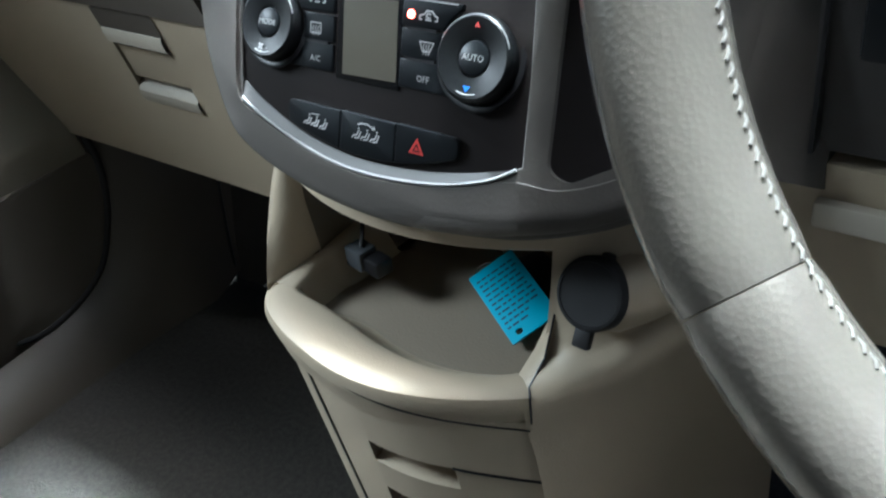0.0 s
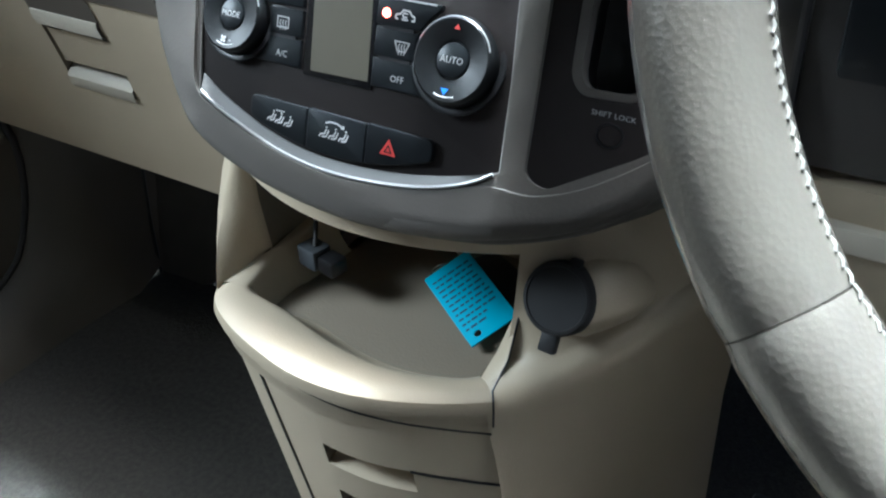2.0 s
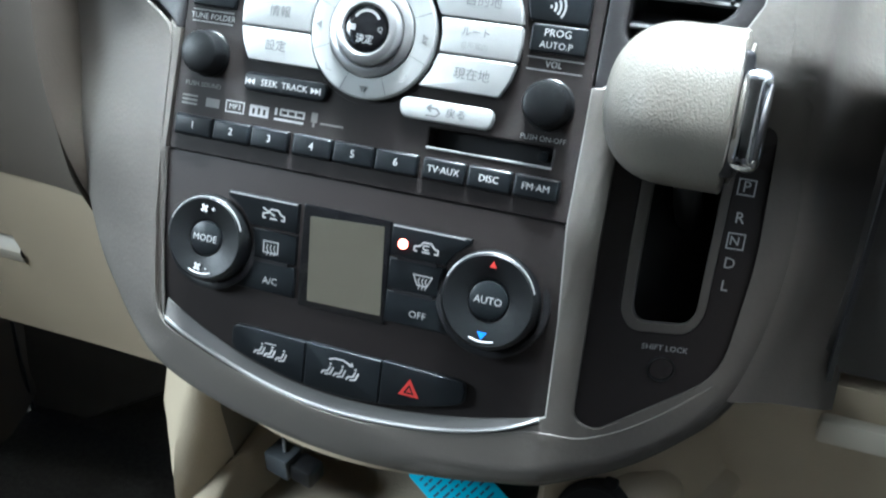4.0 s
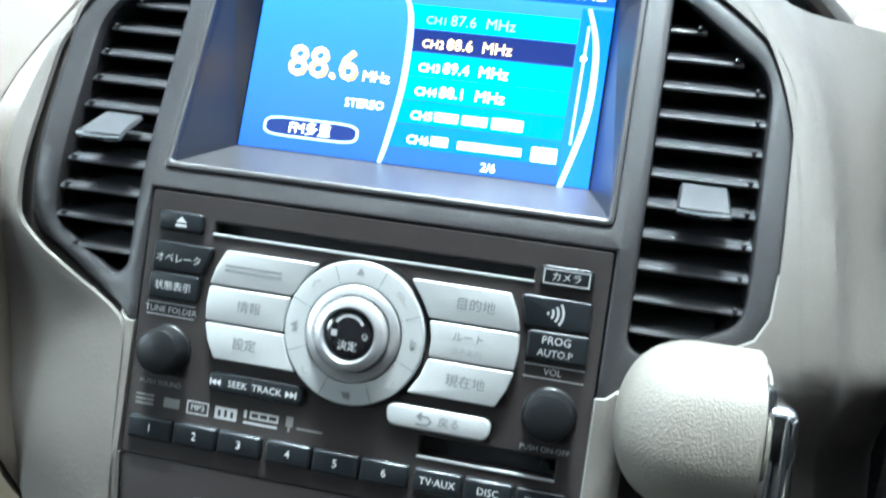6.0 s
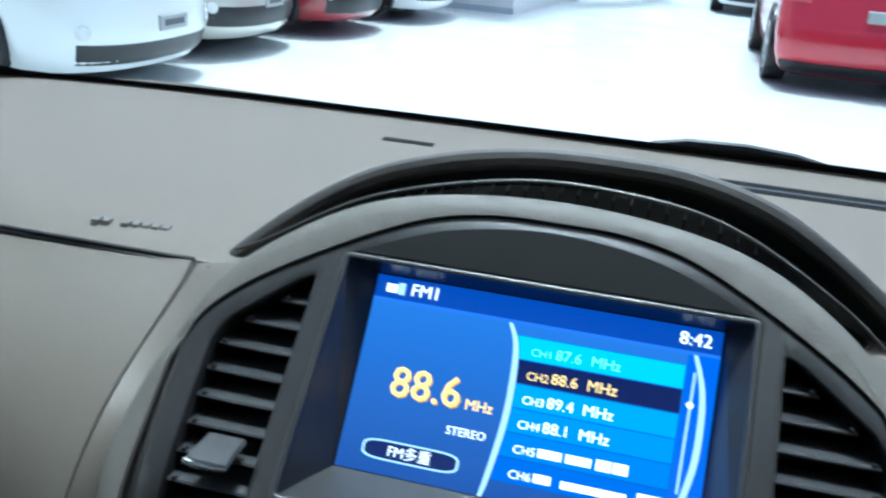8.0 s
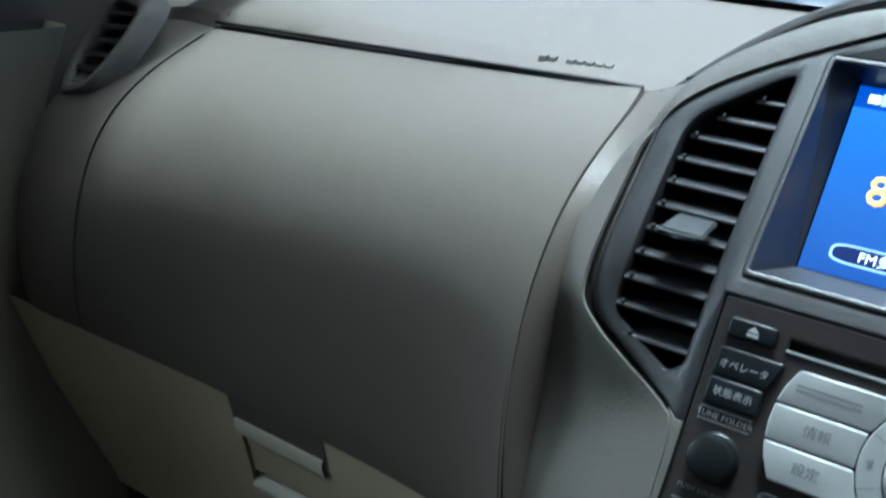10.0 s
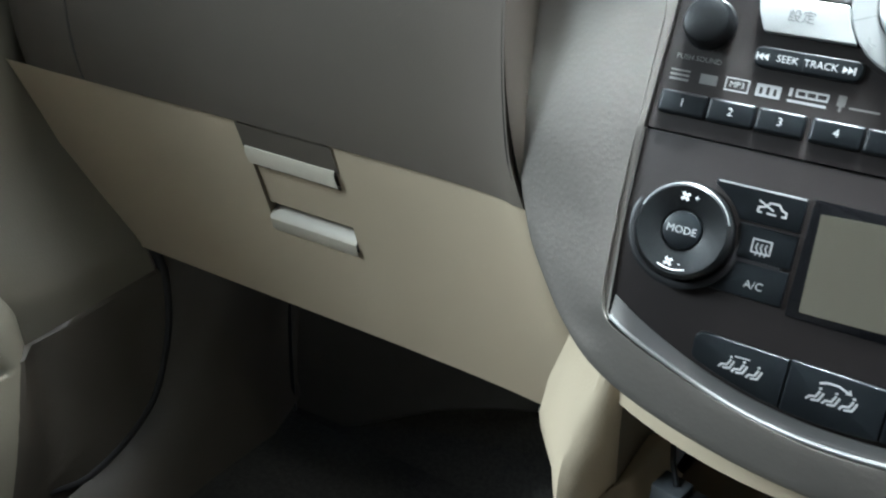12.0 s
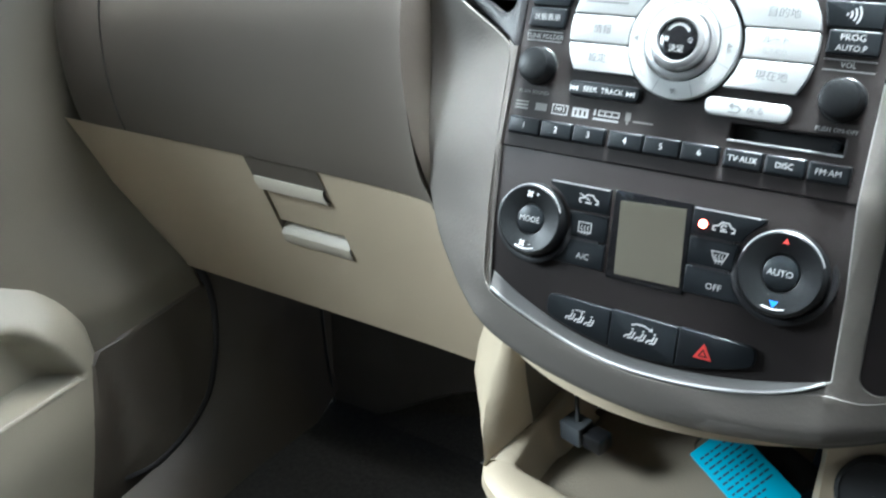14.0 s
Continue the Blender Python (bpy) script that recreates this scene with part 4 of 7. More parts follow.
def band(mat, d, pts, width, name="picture_line"):
    bm = bmesh.new()
    vs = []
    for i, (u, v) in enumerate(pts):
        w = width * (0.35 + 0.65 * math.sin(math.pi * (0.12 + 0.76 * i / (len(pts) - 1))))
        vs.append((bm.verts.new(scr(u - w / 2, v, d)), bm.verts.new(scr(u + w / 2, v, d))))
    for a, b in zip(vs, vs[1:]):
        bm.faces.new((a[0], a[1], b[1], b[0]))
    return part(name, bm, mat, display)


panel(SCREEN_HEAD, -0.1, (0, 0.118), (1, 0.118), (1, 0), (0, 0))
panel(SCREEN_LINE, -0.15, (0, 0.135), (1, 0.135), (1, 0.118), (0, 0.118))
left_arc = spline([(0.416, 0.135), (0.441, 0.237), (0.451, 0.407), (0.450, 0.633), (0.431, 0.902), (0.420, 1.0)], 4)
right_arc = spline([(0.935, 0.135), (0.963, 0.292), (0.972, 0.469), (0.966, 0.688), (0.928, 0.975), (0.922, 1.0)], 4)
arc_u = lambda arc, v: float(np.interp(v, [p[1] for p in arc], [p[0] for p in arc]))
ROW0, ROW = 0.192, 0.1205
for i in range(6):
    v0, v1 = ROW0 + ROW * i, ROW0 + ROW * (i + 1)
    left_edge = [(arc_u(left_arc, v) + 0.010, v) for v in np.linspace(v1 - 0.006, v0, 4)]
    panel(SCREEN_ROWS[i], -0.2, left_edge[0], (0.912, v1 - 0.006), (0.912, v0), *left_edge[:0:-1], name="row_field")
panel(SCREEN_RIGHT, -0.12, (0.915, 1.0), (1, 1), (1, 0.135), (0.915, 0.135))
panel(SCREEN_PALE, -0.25, (0.932, 0.80), (0.938, 0.80), (0.942, 0.22), (0.936, 0.22), name="scroll_bar")
band(SCREEN_PALE, -0.4, left_arc, 0.017)
band(SCREEN_PALE, -0.4, right_arc, 0.017)
panel(SCREEN_WHITE, -0.5, (0.034, 0.086), (0.066, 0.086), (0.066, 0.042), (0.034, 0.042))
panel(SCREEN_PALE, -0.5, (0.069, 0.092), (0.089, 0.092), (0.089, 0.030), (0.069, 0.030))
text_on("FM1", 0.153, 0.060, 8.2, SCREEN_WHITE)
text_on("8:42", 0.929, 0.062, 8.2, SCREEN_WHITE)
text_on("88.6", 0.216, 0.548, 19.5, SCREEN_AMBER_EDGE, -0.5)
text_on("88.6", 0.212, 0.541, 19.3, SCREEN_AMBER, -0.7)
text_on("MHz", 0.372, 0.582, 6.6, SCREEN_AMBER)
text_on("STEREO", 0.351, 0.722, 5.2, SCREEN_WHITE)
PC = (0.208, 0.879)
pill = [(PC[0] + 0.134 * math.copysign(min(1, abs(math.cos(a)) ** 0.35), math.cos(a)), PC[1] + 0.042 * math.copysign(abs(math.sin(a)) ** 0.6, math.sin(a))) for a in np.linspace(0, 2 * math.pi, 36, endpoint=False)]
panel(SCREEN_PALE, -0.3, *[(PC[0] + (u - PC[0]) * 1.05, PC[1] + (v - PC[1]) * 1.20) for u, v in pill][::-1])
panel(SCREEN_NIGHT, -0.4, *pill[::-1])
text_on("FM多重", 0.206, 0.882, 6.2, SCREEN_WHITE)
for i, (a, b) in enumerate((("CH1", "87.6  MHz"), ("CH2", "88.6  MHz"), ("CH3", "89.4  MHz"), ("CH4", "88.1  MHz"), ("CH5", ""), ("CH6", ""))):
    v = ROW0 + ROW * i + 0.068
    mat = SCREEN_GHOST if i == 0 else SCREEN_CREAM if i == 1 else SCREEN_WHITE
    text_on(a, 0.487, v + 0.006, 5.2, mat, align='LEFT')
    if b:
        text_on(b, 0.557, v, 6.9, mat, align='LEFT')
# station names: plain bars
for u0, u1, v0, v1 in ((0.557, 0.622, 0.722, 0.764), (0.634, 0.703, 0.722, 0.764), (0.717, 0.757, 0.716, 0.768), (0.762, 0.802, 0.716, 0.768), (0.557, 0.604, 0.842, 0.884), (0.632, 0.808, 0.850, 0.886), (0.836, 0.904, 0.832, 0.900)):
    panel(SCREEN_WHITE, -0.6, (u0, v1), (u1, v1), (u1, v0), (u0, v0), name="name_bar")
panel(SCREEN_RIGHT, -0.65, (0.852, 0.888), (0.857, 0.888), (0.857, 0.844), (0.852, 0.844), name="name_bar")
text_on("2/6", 0.725, 0.962, 5.2, SCREEN_WHITE)
panel(SCREEN_WHITE, -0.62, *[(0.937 + 0.009 * math.cos(a), 0.380 + 0.016 * math.sin(a)) for a in np.linspace(2 * math.pi, 0, 16, endpoint=False)])

# ---- dashboard ----
dash = thing("dashboard", "grey-brown padded dashboard over beige lower panel", "dashboard", DASH)
S_Z = [108, 78, 50, 20, -14, -60, -100, -131, -158]
S_V = [0, 0.37, 0.67, 0.88, 1.0, 0.87, 0.59, 0.35, 0]
S_X = PADS_X


def zi(z, vals):
    return over(z, S_Z, vals, 3 if vals is S_X else 5)


def seam_top(x):
    return 105 + 55 * (-199 - x) / 396


def seam_bottom(x):
    return 147 - 107 * math.exp(-max(0.0, -160 - x) / 60) - 14 * smooth01((-470 - x) / 160)


def pad_point(t, z, x_end=-592.0):
    """t runs from the console seam to the far end."""
    x0 = -zi(z, S_X)
    x = x0 + (x_end - x0) * t
    w = (108 - z) / 266
    chord = seam_top(x) * (1 - w) + seam_bottom(x) * w
    return (x, chord - (62 + 31 * math.exp(-(x0 - x) / 80)) * zi(z, S_V), z)


ZS = np.linspace(108, -158, 40)
rows = [[pad_point(t, z) for z in ZS] for t in np.linspace(0, 1, 44)]
rows = [[(p[0], p[1] + 12, p[2]) for p in rows[0]]] + rows + [[(p[0], p[1] + 12, p[2]) for p in rows[-1]]]
part("airbag_cover", grid_mesh(rows), PAD, dash, "padded passenger cover", smooth=True)
rows = [[(pad_point(0, z)[0] + 1.5, pad_point(0, z)[1] + 5, z), (pad_point(0, z)[0] - 4, pad_point(0, z)[1] + 5, z)] for z in ZS]
part("seam", grid_mesh(rows), BLACK, dash, "dark seam")


def top_z(x, y):
    return 46 + 0.584 * y


def top_front(x):
    if x < -199:
        return seam_top(x), 108 + 4 * (-199 - x) / 396
    f = smooth01((x - 150) / 90)
    return 107 + 35 * f, 108.5 + 8.5 * f


rows = []
for x in np.linspace(-592, 760, 60):
    ys, zs = top_front(x)
    gap = top_z(x, ys) - zs
    back = 372 + 62 * smooth01((x + 640) / 240)
    row = [(x, ys + 6, zs - 9), (x, ys + 4.5, zs + 0.5)]
    for t in np.linspace(0.05, 1, 18):
        y = ys + (back - ys) * t
        row.append((x, y, top_z(x, y) - gap * math.exp(-(y - ys) / 32) + 1.2))
    rows.append(row)
part("top_cover", grid_mesh(rows), PAD, dash, "grey-brown dash top", smooth=True)
rows = [[(x, ys + 6, zs + 0.5), (x, ys - 3, zs - 2.5)] for x in np.linspace(-595, -199, 20) for ys, zs in (top_front(x),)]
part("seam", grid_mesh(rows), BLACK, dash, "dark seam")


part("seam", tube([(x, top_front(x)[0] - 0.5, top_front(x)[1] + 0.2) for x in np.linspace(-594, -199, 24)], 1.5, 6), BLACK, dash, "dark seam")


def top_mark(x0, x1, ya, yb, mat, lift=0.6, skew=0.0):
    """A small plate lying on the dash top."""
    bm = bmesh.new()
    lo = [bm.verts.new((x, y, top_z(x, y) + 1.2 - 4)) for x, y in ((x0 + skew, ya), (x1 + skew, ya), (x1, yb), (x0, yb))]
    hi = [bm.verts.new((v.co.x, v.co.y, v.co.z + 4 + lift)) for v in lo]
    bm.faces.new(hi)
    for i in range(4):
        bm.faces.new((lo[i], lo[(i + 1) % 4], hi[(i + 1) % 4], hi[i]))
    return bm


part("sensor_slot", top_mark(-183, -140, 349, 357, BLACK), BROWDARK, dash, "small black slot")
vent_r = part("defrost_slot", top_mark(86, 238, 346, 368, BLACK), BROWDARK, dash, "narrow dark defroster slot")
part("slot_bar", top_mark(92, 230, 352, 356, FRAME, 1.2), BLACK, vent_r)
for i, w in enumerate((9, 6, 0, 7, 5, 7, 6, 7)):
    if w:
        x = -283 + 6.2 * i
        part("letter_bar", top_mark(x, x + 4.6, 131 + i * 0.5, 137 + i * 0.5, DIM_INK, 0.3, 1), LETTER_PAD, dash)

# far end with the side vent
rows = []
for t in np.linspace(0, 1, 10):
    row = []
    for z in np.linspace(122, -158, 24):
        p = pad_point(1, min(108, z))
        x = -596 - 135 * t
        y = p[1] + 1 + 60 * t * t - 14 * math.sin(math.pi * t) + (12 if z > 108 else 0)
        row.append((x, y, z))
    rows.append(row)
part("end_cap", grid_mesh(rows), PAD, dash, "rounded end by the door", smooth=True)
rows = [[(p[0] + 1.5, p[1] + 4, p[2]), (p[0] - 6, p[1] + 5, p[2])] for z in ZS for p in (pad_point(1, z),)]
part("seam", grid_mesh(rows), BLACK, dash, "dark seam")
rows = []
for x in np.linspace(-592, -735, 10):
    t = (-592 - x) / 143
    ys, zs = top_front(-592)
    gap = top_z(x, ys) - zs
    row = [(x, ys + 6 + 40 * t, zs - 9)]
    for y in np.linspace(ys + 8, 400, 14):
        row.append((x, y + 40 * t * (400 - y) / 240, top_z(x, y) - gap * math.exp(-(y - ys) / 32) + 1.0 + 10 * t))
    rows.append(row)
part("end_top", grid_mesh(rows), PAD, dash, smooth=True)
side_vent = thing("side_vent", "grey side air vent at the end of the dash", "air vent", DASH)
VP = lambda a, b, d: (-608 - a * 0.9, 108 + a * 0.22 + d + (105 - b) * -0.25, b)
loop = rounded([(0, 104), (66, 112), (80, 60), (60, 12), (14, 22), (-2, 66)], 16, 5)
rows = [[VP(38 + (a - 38) * f, 62 + (b - 62) * f, d) for f, d in ((1.14, 14), (1.10, 2), (1.05, -4), (0.99, -7), (0.90, -8), (0.83, -6.5), (0.79, -2), (0.76, 14))] for a, b in loop]
bm = grid_mesh(rows + rows[:1])
part("vent_ring", bm, TRIM, side_vent, "satin ring", smooth=True)
bm = bmesh.new()
bm.faces.new([bm.verts.new(VP(38 + (a - 38) * 0.76, 62 + (b - 62) * 0.76, 13)) for a, b in loop])
part("duct", bm, BLACK, side_vent)
for b in range(24, 100, 13):
    rows = [[VP(a, b, -3), VP(a, b + 3.5, -3.6), VP(a, b + 9, 9), VP(a, b + 5, 9)] for a in (10, 38, 64)]
    part("slat", grid_mesh(rows, closed=True), SLAT, side_vent)

# eyebrow with the centre defroster
OUT_X = [-203, -160, -117, -72, -28, 15, 60, 104, 150, 182, 206, 216]
OUT_Z = [104, 143, 172, 188, 196, 198, 196, 184, 159, 136, 114, 102]


def out_arc(x):
    return 103 + 20 * (x / 190) ** 2 + (16 * smooth01((x - 100) / 100)), float(np.interp(x, OUT_X, OUT_Z))


arc_pts = spline([(x, z) for x, z in zip(OUT_X, OUT_Z)], 6)
rows = []
for x, z in arc_pts:
    y = out_arc(x)[0]
    yb = max(y + 26, (z - 40) / 0.584 + 6)
    zb = top_z(x, yb) + 0.5
    row = [(x * 0.975, y + 6, z - 11), (x * 0.978, y - 1, z - 9.5), (x * 0.984, y - 3.5, z - 6.5), (x * 0.992, y - 3, z - 3), (x, y, z - 0.4), (x, y + 5, z + 1.2)]
    for t in (0.15, 0.4, 0.7, 1.0):
        row.append((x * (1 + 0.03 * t), y + 4 + (yb - y - 4) * t, z + 1.2 + (zb - z - 1.2) * t ** 1.15))
    rows.append(row)
brow_hood = part("brow_hood", grid_mesh([r[4:] for r in rows]), PAD, dash, "raised brow over the defroster", smooth=True)
# Front lip of the same pad, coloured dark because it faces away from light.
part("shaded_brow_lip", grid_mesh([r[:5] for r in rows]), DARKPANEL, brow_hood, "rounded brow lip, shade put into its dark colour", smooth=True)
rows = []
for x, z in arc_pts:
    y = out_arc(x)[0]
    if x < -182 or x > 174:
        continue
    zi_ = 108 + (z - 108) * 0.60
    rows.append([(x * 0.976, y + 4, z - 10.8), (x * 0.97, y + 18, z - 16), (x * 0.93, y + 26, z - 26 - 10), (x * 0.86, y - 10, zi_ - 8), (x * 0.82, 62, zi_ - 10)])
part("defroster_well", grid_mesh(rows), BLACK, dash, "black defroster trough", smooth=True)
ring_pts = spline([(-176, 118), (-158, 126), (-103, 156), (-34, 173.5), (20, 176), (76, 168), (132, 140), (163, 116)], 6)
part("defroster_rail", tube([(x, 88 + 16 * (x / 170) ** 2, z) for x, z in ring_pts], 0.9, 6), DARKPANEL, dash, "thin curved rail", smooth=True)
for i in range(26):
    x = -132 + 9.0 * i
    y, z = out_arc(x)
    zi_ = float(np.interp(x, [p[0] for p in ring_pts], [p[1] for p in ring_pts]))
    ry = 88 + 16 * (x / 170) ** 2
    rows = [[(x - 0.35, y + 8, z - 14), (x + 0.35, y + 8, z - 14)], [(x * 0.985 - 0.35, ry + 5, zi_ - 4), (x * 0.985 + 0.35, ry + 5, zi_ - 4)], [(x * 0.985 - 0.35, ry + 24, zi_ - 14), (x * 0.985 + 0.35, ry + 24, zi_ - 14)], [(x - 0.35, y + 26, z - 30), (x + 0.35, y + 26, z - 30)]]
    part("fin", grid_mesh(rows, closed=False), FIN, dash)
# end tabs of the trough
for sx in (-1, 1):
    xx = 181 if sx > 0 else -172
    part("trough_end", box(xx - 12, xx + 15, 90, 150, 96, 106.5, 3), PAD, dash, smooth=True)

# beige lower panel with the glove box
glove = thing("glove_box", "beige glove box with a recessed pull latch", "glove box", DASH)


def glove_point(x, w, lift=0.0):
    y0_, y1_ = seam_bottom(x) + 3, 277 - 30 * math.exp(-max(0, -160 - x) / 60)
    return (x, y0_ + (y1_ - y0_) * w + 5 * math.sin(math.pi * w) - lift * 0.75, -158 + (-304 + 158) * w - lift * 0.6)


LX0, LX1 = -443.0, -356.0


def glove_patch(xs, ws, lift=0.0):
    return grid_mesh([[glove_point(x, w, lift) for w in ws] for x in xs])


part("panel", glove_patch(np.linspace(-128, LX1, 18), np.linspace(0, 1, 12)), BEIGE, glove, smooth=True)
part("panel", glove_patch(np.linspace(LX0, -705, 20), np.linspace(0, 1, 12)), BEIGE, glove, smooth=True)
part("panel", glove_patch(np.linspace(LX1, LX0, 8), np.linspace(0.512, 1, 8)), BEIGE, glove, smooth=True)
latch = part("latch", glove_patch(np.linspace(LX1 - 1, LX0 + 1, 6), (0.215, 0.27, 0.34, 0.395), -2.5), BEIGE, glove, "recessed pull flap", smooth=True)
part("latch_top", grid_mesh([[glove_point(x, w, l) for w, l in ((0.100, -6), (0.108, 2), (0.130, 3.8), (0.182, 3.2), (0.202, -4))] for x in np.linspace(LX1, LX0, 6)]), LATCH, glove, "pale upper grip", smooth=True)
part("latch_lip", grid_mesh([[glove_point(x, w, l) for w, l in ((0.430, -14), (0.442, -2.5), (0.468, 2.4), (0.520, 2.8), (0.540, 0.2))] for x in np.linspace(LX1, LX0, 6)]), LATCH, glove, "pale lower grip", smooth=True)
# Well and walls behind the latch: shade given by the darkened beige.
part("latch_well", glove_patch(np.linspace(LX1, LX0, 4), (0.0, 0.2, 0.55), -16), SHADED_BEIGE, glove, "latch recess, its shade put into the beige")
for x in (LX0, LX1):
    part("latch_wall", grid_mesh([[glove_point(x, w, 0), glove_point(x, w, -16)] for w in np.linspace(0, 0.55, 5)]), SHADED_BEIGE, glove)
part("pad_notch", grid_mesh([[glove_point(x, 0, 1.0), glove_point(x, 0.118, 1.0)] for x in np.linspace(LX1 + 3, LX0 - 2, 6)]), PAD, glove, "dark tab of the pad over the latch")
# Return under the panel, darkened in colour for the shade there.
part("lower_return", grid_mesh([[glove_point(x, 1.0), (x, 330, -290)] for x in np.linspace(-150, -690, 20)]), SHADED_BEIGE, glove)

# driver side of the dash
driver = thing("driver_panel", "dark brown driver panel over beige knee panel", "dashboard")
rows = []
for x in np.linspace(0.205, 0.80, 16):
    rows.append([(x, 0.10, 1.10), (x, 0.03, 1.06), (x, 0.0, 1.0), (x, -0.01, 0.94), (x, 0.0, 0.872), (x, 0.03, 0.868)])
part("upper_panel", grid_mesh(rows), DARKPANEL, driver, smooth=True, unit=1)
rows = []
for x in np.linspace(0.168, 0.80, 16):
    rows.append([(x, 0.03, 0.868), (x, -0.002, 0.866), (x, 0.0, 0.85), (x, 0.006, 0.80), (x, 0.012, 0.762), (x, 0.03, 0.752), (x, 0.16, 0.75)])
part("knee_panel", grid_mesh(rows), BEIGE, driver, "beige knee panel", smooth=True, unit=1)
part("knee_slot", box(0.211, 0.30, -0.006, 0.01, 0.833, 0.847, 0.002), LATCH, driver, "pale card slot", smooth=True, unit=1)
part("panel_seam", box(0.2075, 0.2095, -0.012, 0.0, 0.875, 1.0), BLACK, driver, unit=1)
part("switch", box(0.225, 0.262, -0.022, 0.0, 0.925, 0.975, 0.003), BUTTON, driver, "black switch", smooth=True, unit=1)
rows = []
for a in np.linspace(0, math.pi, 22):
    x = 0.447 - 0.22 * math.cos(a)
    z = 1.085 + 0.10 * math.sin(a) ** 0.6
    rows.append([(x, 0.10, 1.05), (x, 0.145, z - 0.014), (x, 0.152, z - 0.004), (x, 0.165, z), (x, 0.20, z + 0.002), (x, 0.30, z - 0.012), (x, 0.38, 1.09)])
part("cluster_hood", grid_mesh(rows), PAD, driver, "dark instrument hood", smooth=True, unit=1)

# ---- lower console ----
lower = thing("lower_console", "beige lower console with open tray and drawer", "console")
RIM_X = [-0.108, -0.101, -0.085, -0.06, -0.017, 0.02, 0.052, 0.081, 0.099]
RIM_Y = [-0.084, -0.0935, -0.1035, -0.1135, -0.1235, -0.1225, -0.113, -0.0985, -0.0865]
rim_plan = spline(list(zip(RIM_X, RIM_Y)), 5)


def inward(p, d):
    """A plan point moved towards the tray."""
    c = Vector((0.0, 0.06))
    v = c - Vector(p)
    return tuple(Vector(p) + v.normalized() * d)


IN_RIM = spline([(-0.0883, -0.0743, 0.739), (-0.084, -0.0768, 0.7385), (-0.072, -0.0785, 0.738), (-0.050, -0.0822, 0.7375), (-0.0127, -0.091, 0.737), (0.020, -0.0945, 0.737), (0.048, -0.0905, 0.737), (0.073, -0.081, 0.737), (0.0832, -0.0734, 0.737)], 5)
IN_LEFT = spline([(-0.0825, 0.010, 0.752), (-0.085, -0.031, 0.750), (-0.0882, -0.043, 0.7475), (-0.0884, -0.060, 0.7425), (-0.0883, -0.0743, 0.739)], 4)[:-1]
JOINT = spline([(-0.0925, -0.010, 0.753), (-0.0925, -0.044, 0.748), (-0.097, -0.056, 0.7455), (-0.102, -0.068, 0.7425), (-0.1078, -0.0842, 0.7385)], 4)[:-1]
rim_rows, tray_rows = [], []
for j, e in zip(JOINT, IN_LEFT):
    outer = [(j[0], j[1], j[2] - d) for d in (0.030, 0.022, 0.015, 0.010, 0.004, 0.0)]
    rim_rows.append((outer, e, (0.006, 0.0015)))
for p, e in zip(rim_plan, IN_RIM):
    outer = [(*inward(p, d), z) for d, z in ((0.0055, 0.708), (0.0040, 0.715), (0.0015, 0.722), (0.0, 0.728), (0.0015, 0.735), (0.006, 0.7385))]
    w = inward(e[:2], 1.0)
    rim_rows.append((outer, e, (w[0] - e[0], w[1] - e[1])))
rows = []
for outer, e, w in rim_rows:
    if abs(w[0]) + abs(w[1]) < 0.1:
        w = (0.83, 0.25)
    q = Vector(outer[-1])
    mid = [q.lerp(Vector(e), t) + Vector((0, 0, 0.0012 * math.sin(math.pi * t))) for t in (0.3, 0.6, 0.85)]
    soft = smooth01((e[0] + 0.085) / 0.05)
    fall = [Vector((e[0] + w[0] * d, e[1] + w[1] * d, z)) for d, z in ((0.0, e[2]), (0.0022, e[2] - 0.0012 - 0.001 * (1 - soft)), (0.0045, 0.7325), (0.0075 + 0.001 * soft, 0.7265), (0.0105 + 0.003 * soft, 0.7215), (0.0135 + 0.006 * soft, 0.7200))]
    rows.append(outer + mid + fall)
    f = fall[-1]
    tray_rows.append([f, f.lerp(Vector((f.x * 0.93, 0.06, 0.72)), 0.5), (f.x * 0.93, 0.06, 0.72), (f.x * 0.93, 0.075, 0.735), (f.x * 0.93, 0.084, 0.83)])
part("tray_rim", grid_mesh(rows), BEIGE, lower, "rounded pale tray rim", smooth=True, unit=1)
part("tray", grid_mesh(tray_rows), TRAY_FLOOR, lower, "open tray", smooth=True, unit=1)
# side walls of the recess, the shade inside put into their beige
L_EDGE = [(-0.0915, -0.043, 0.722), (-0.0915, -0.043, 0.750), (-0.0905, -0.049, 0.79), (-0.0900, -0.050, 0.838)]
rows = [[Vector(p).lerp(Vector((-0.084, 0.085, p[2])), t) for p in L_EDGE] for t in np.linspace(0, 1, 8)]
part("recess_wall", grid_mesh(rows), SHADED_BEIGE, lower, smooth=True, unit=1)
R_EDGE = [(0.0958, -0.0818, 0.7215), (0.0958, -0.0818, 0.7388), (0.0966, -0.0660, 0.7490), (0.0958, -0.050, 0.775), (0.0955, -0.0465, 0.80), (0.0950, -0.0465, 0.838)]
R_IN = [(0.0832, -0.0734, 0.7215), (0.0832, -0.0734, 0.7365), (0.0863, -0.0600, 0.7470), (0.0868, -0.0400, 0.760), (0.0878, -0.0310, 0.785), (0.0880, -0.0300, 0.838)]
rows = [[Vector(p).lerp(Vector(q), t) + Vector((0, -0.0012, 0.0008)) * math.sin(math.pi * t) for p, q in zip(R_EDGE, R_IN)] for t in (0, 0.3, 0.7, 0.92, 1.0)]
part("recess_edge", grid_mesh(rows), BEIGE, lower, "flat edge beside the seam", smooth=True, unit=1)
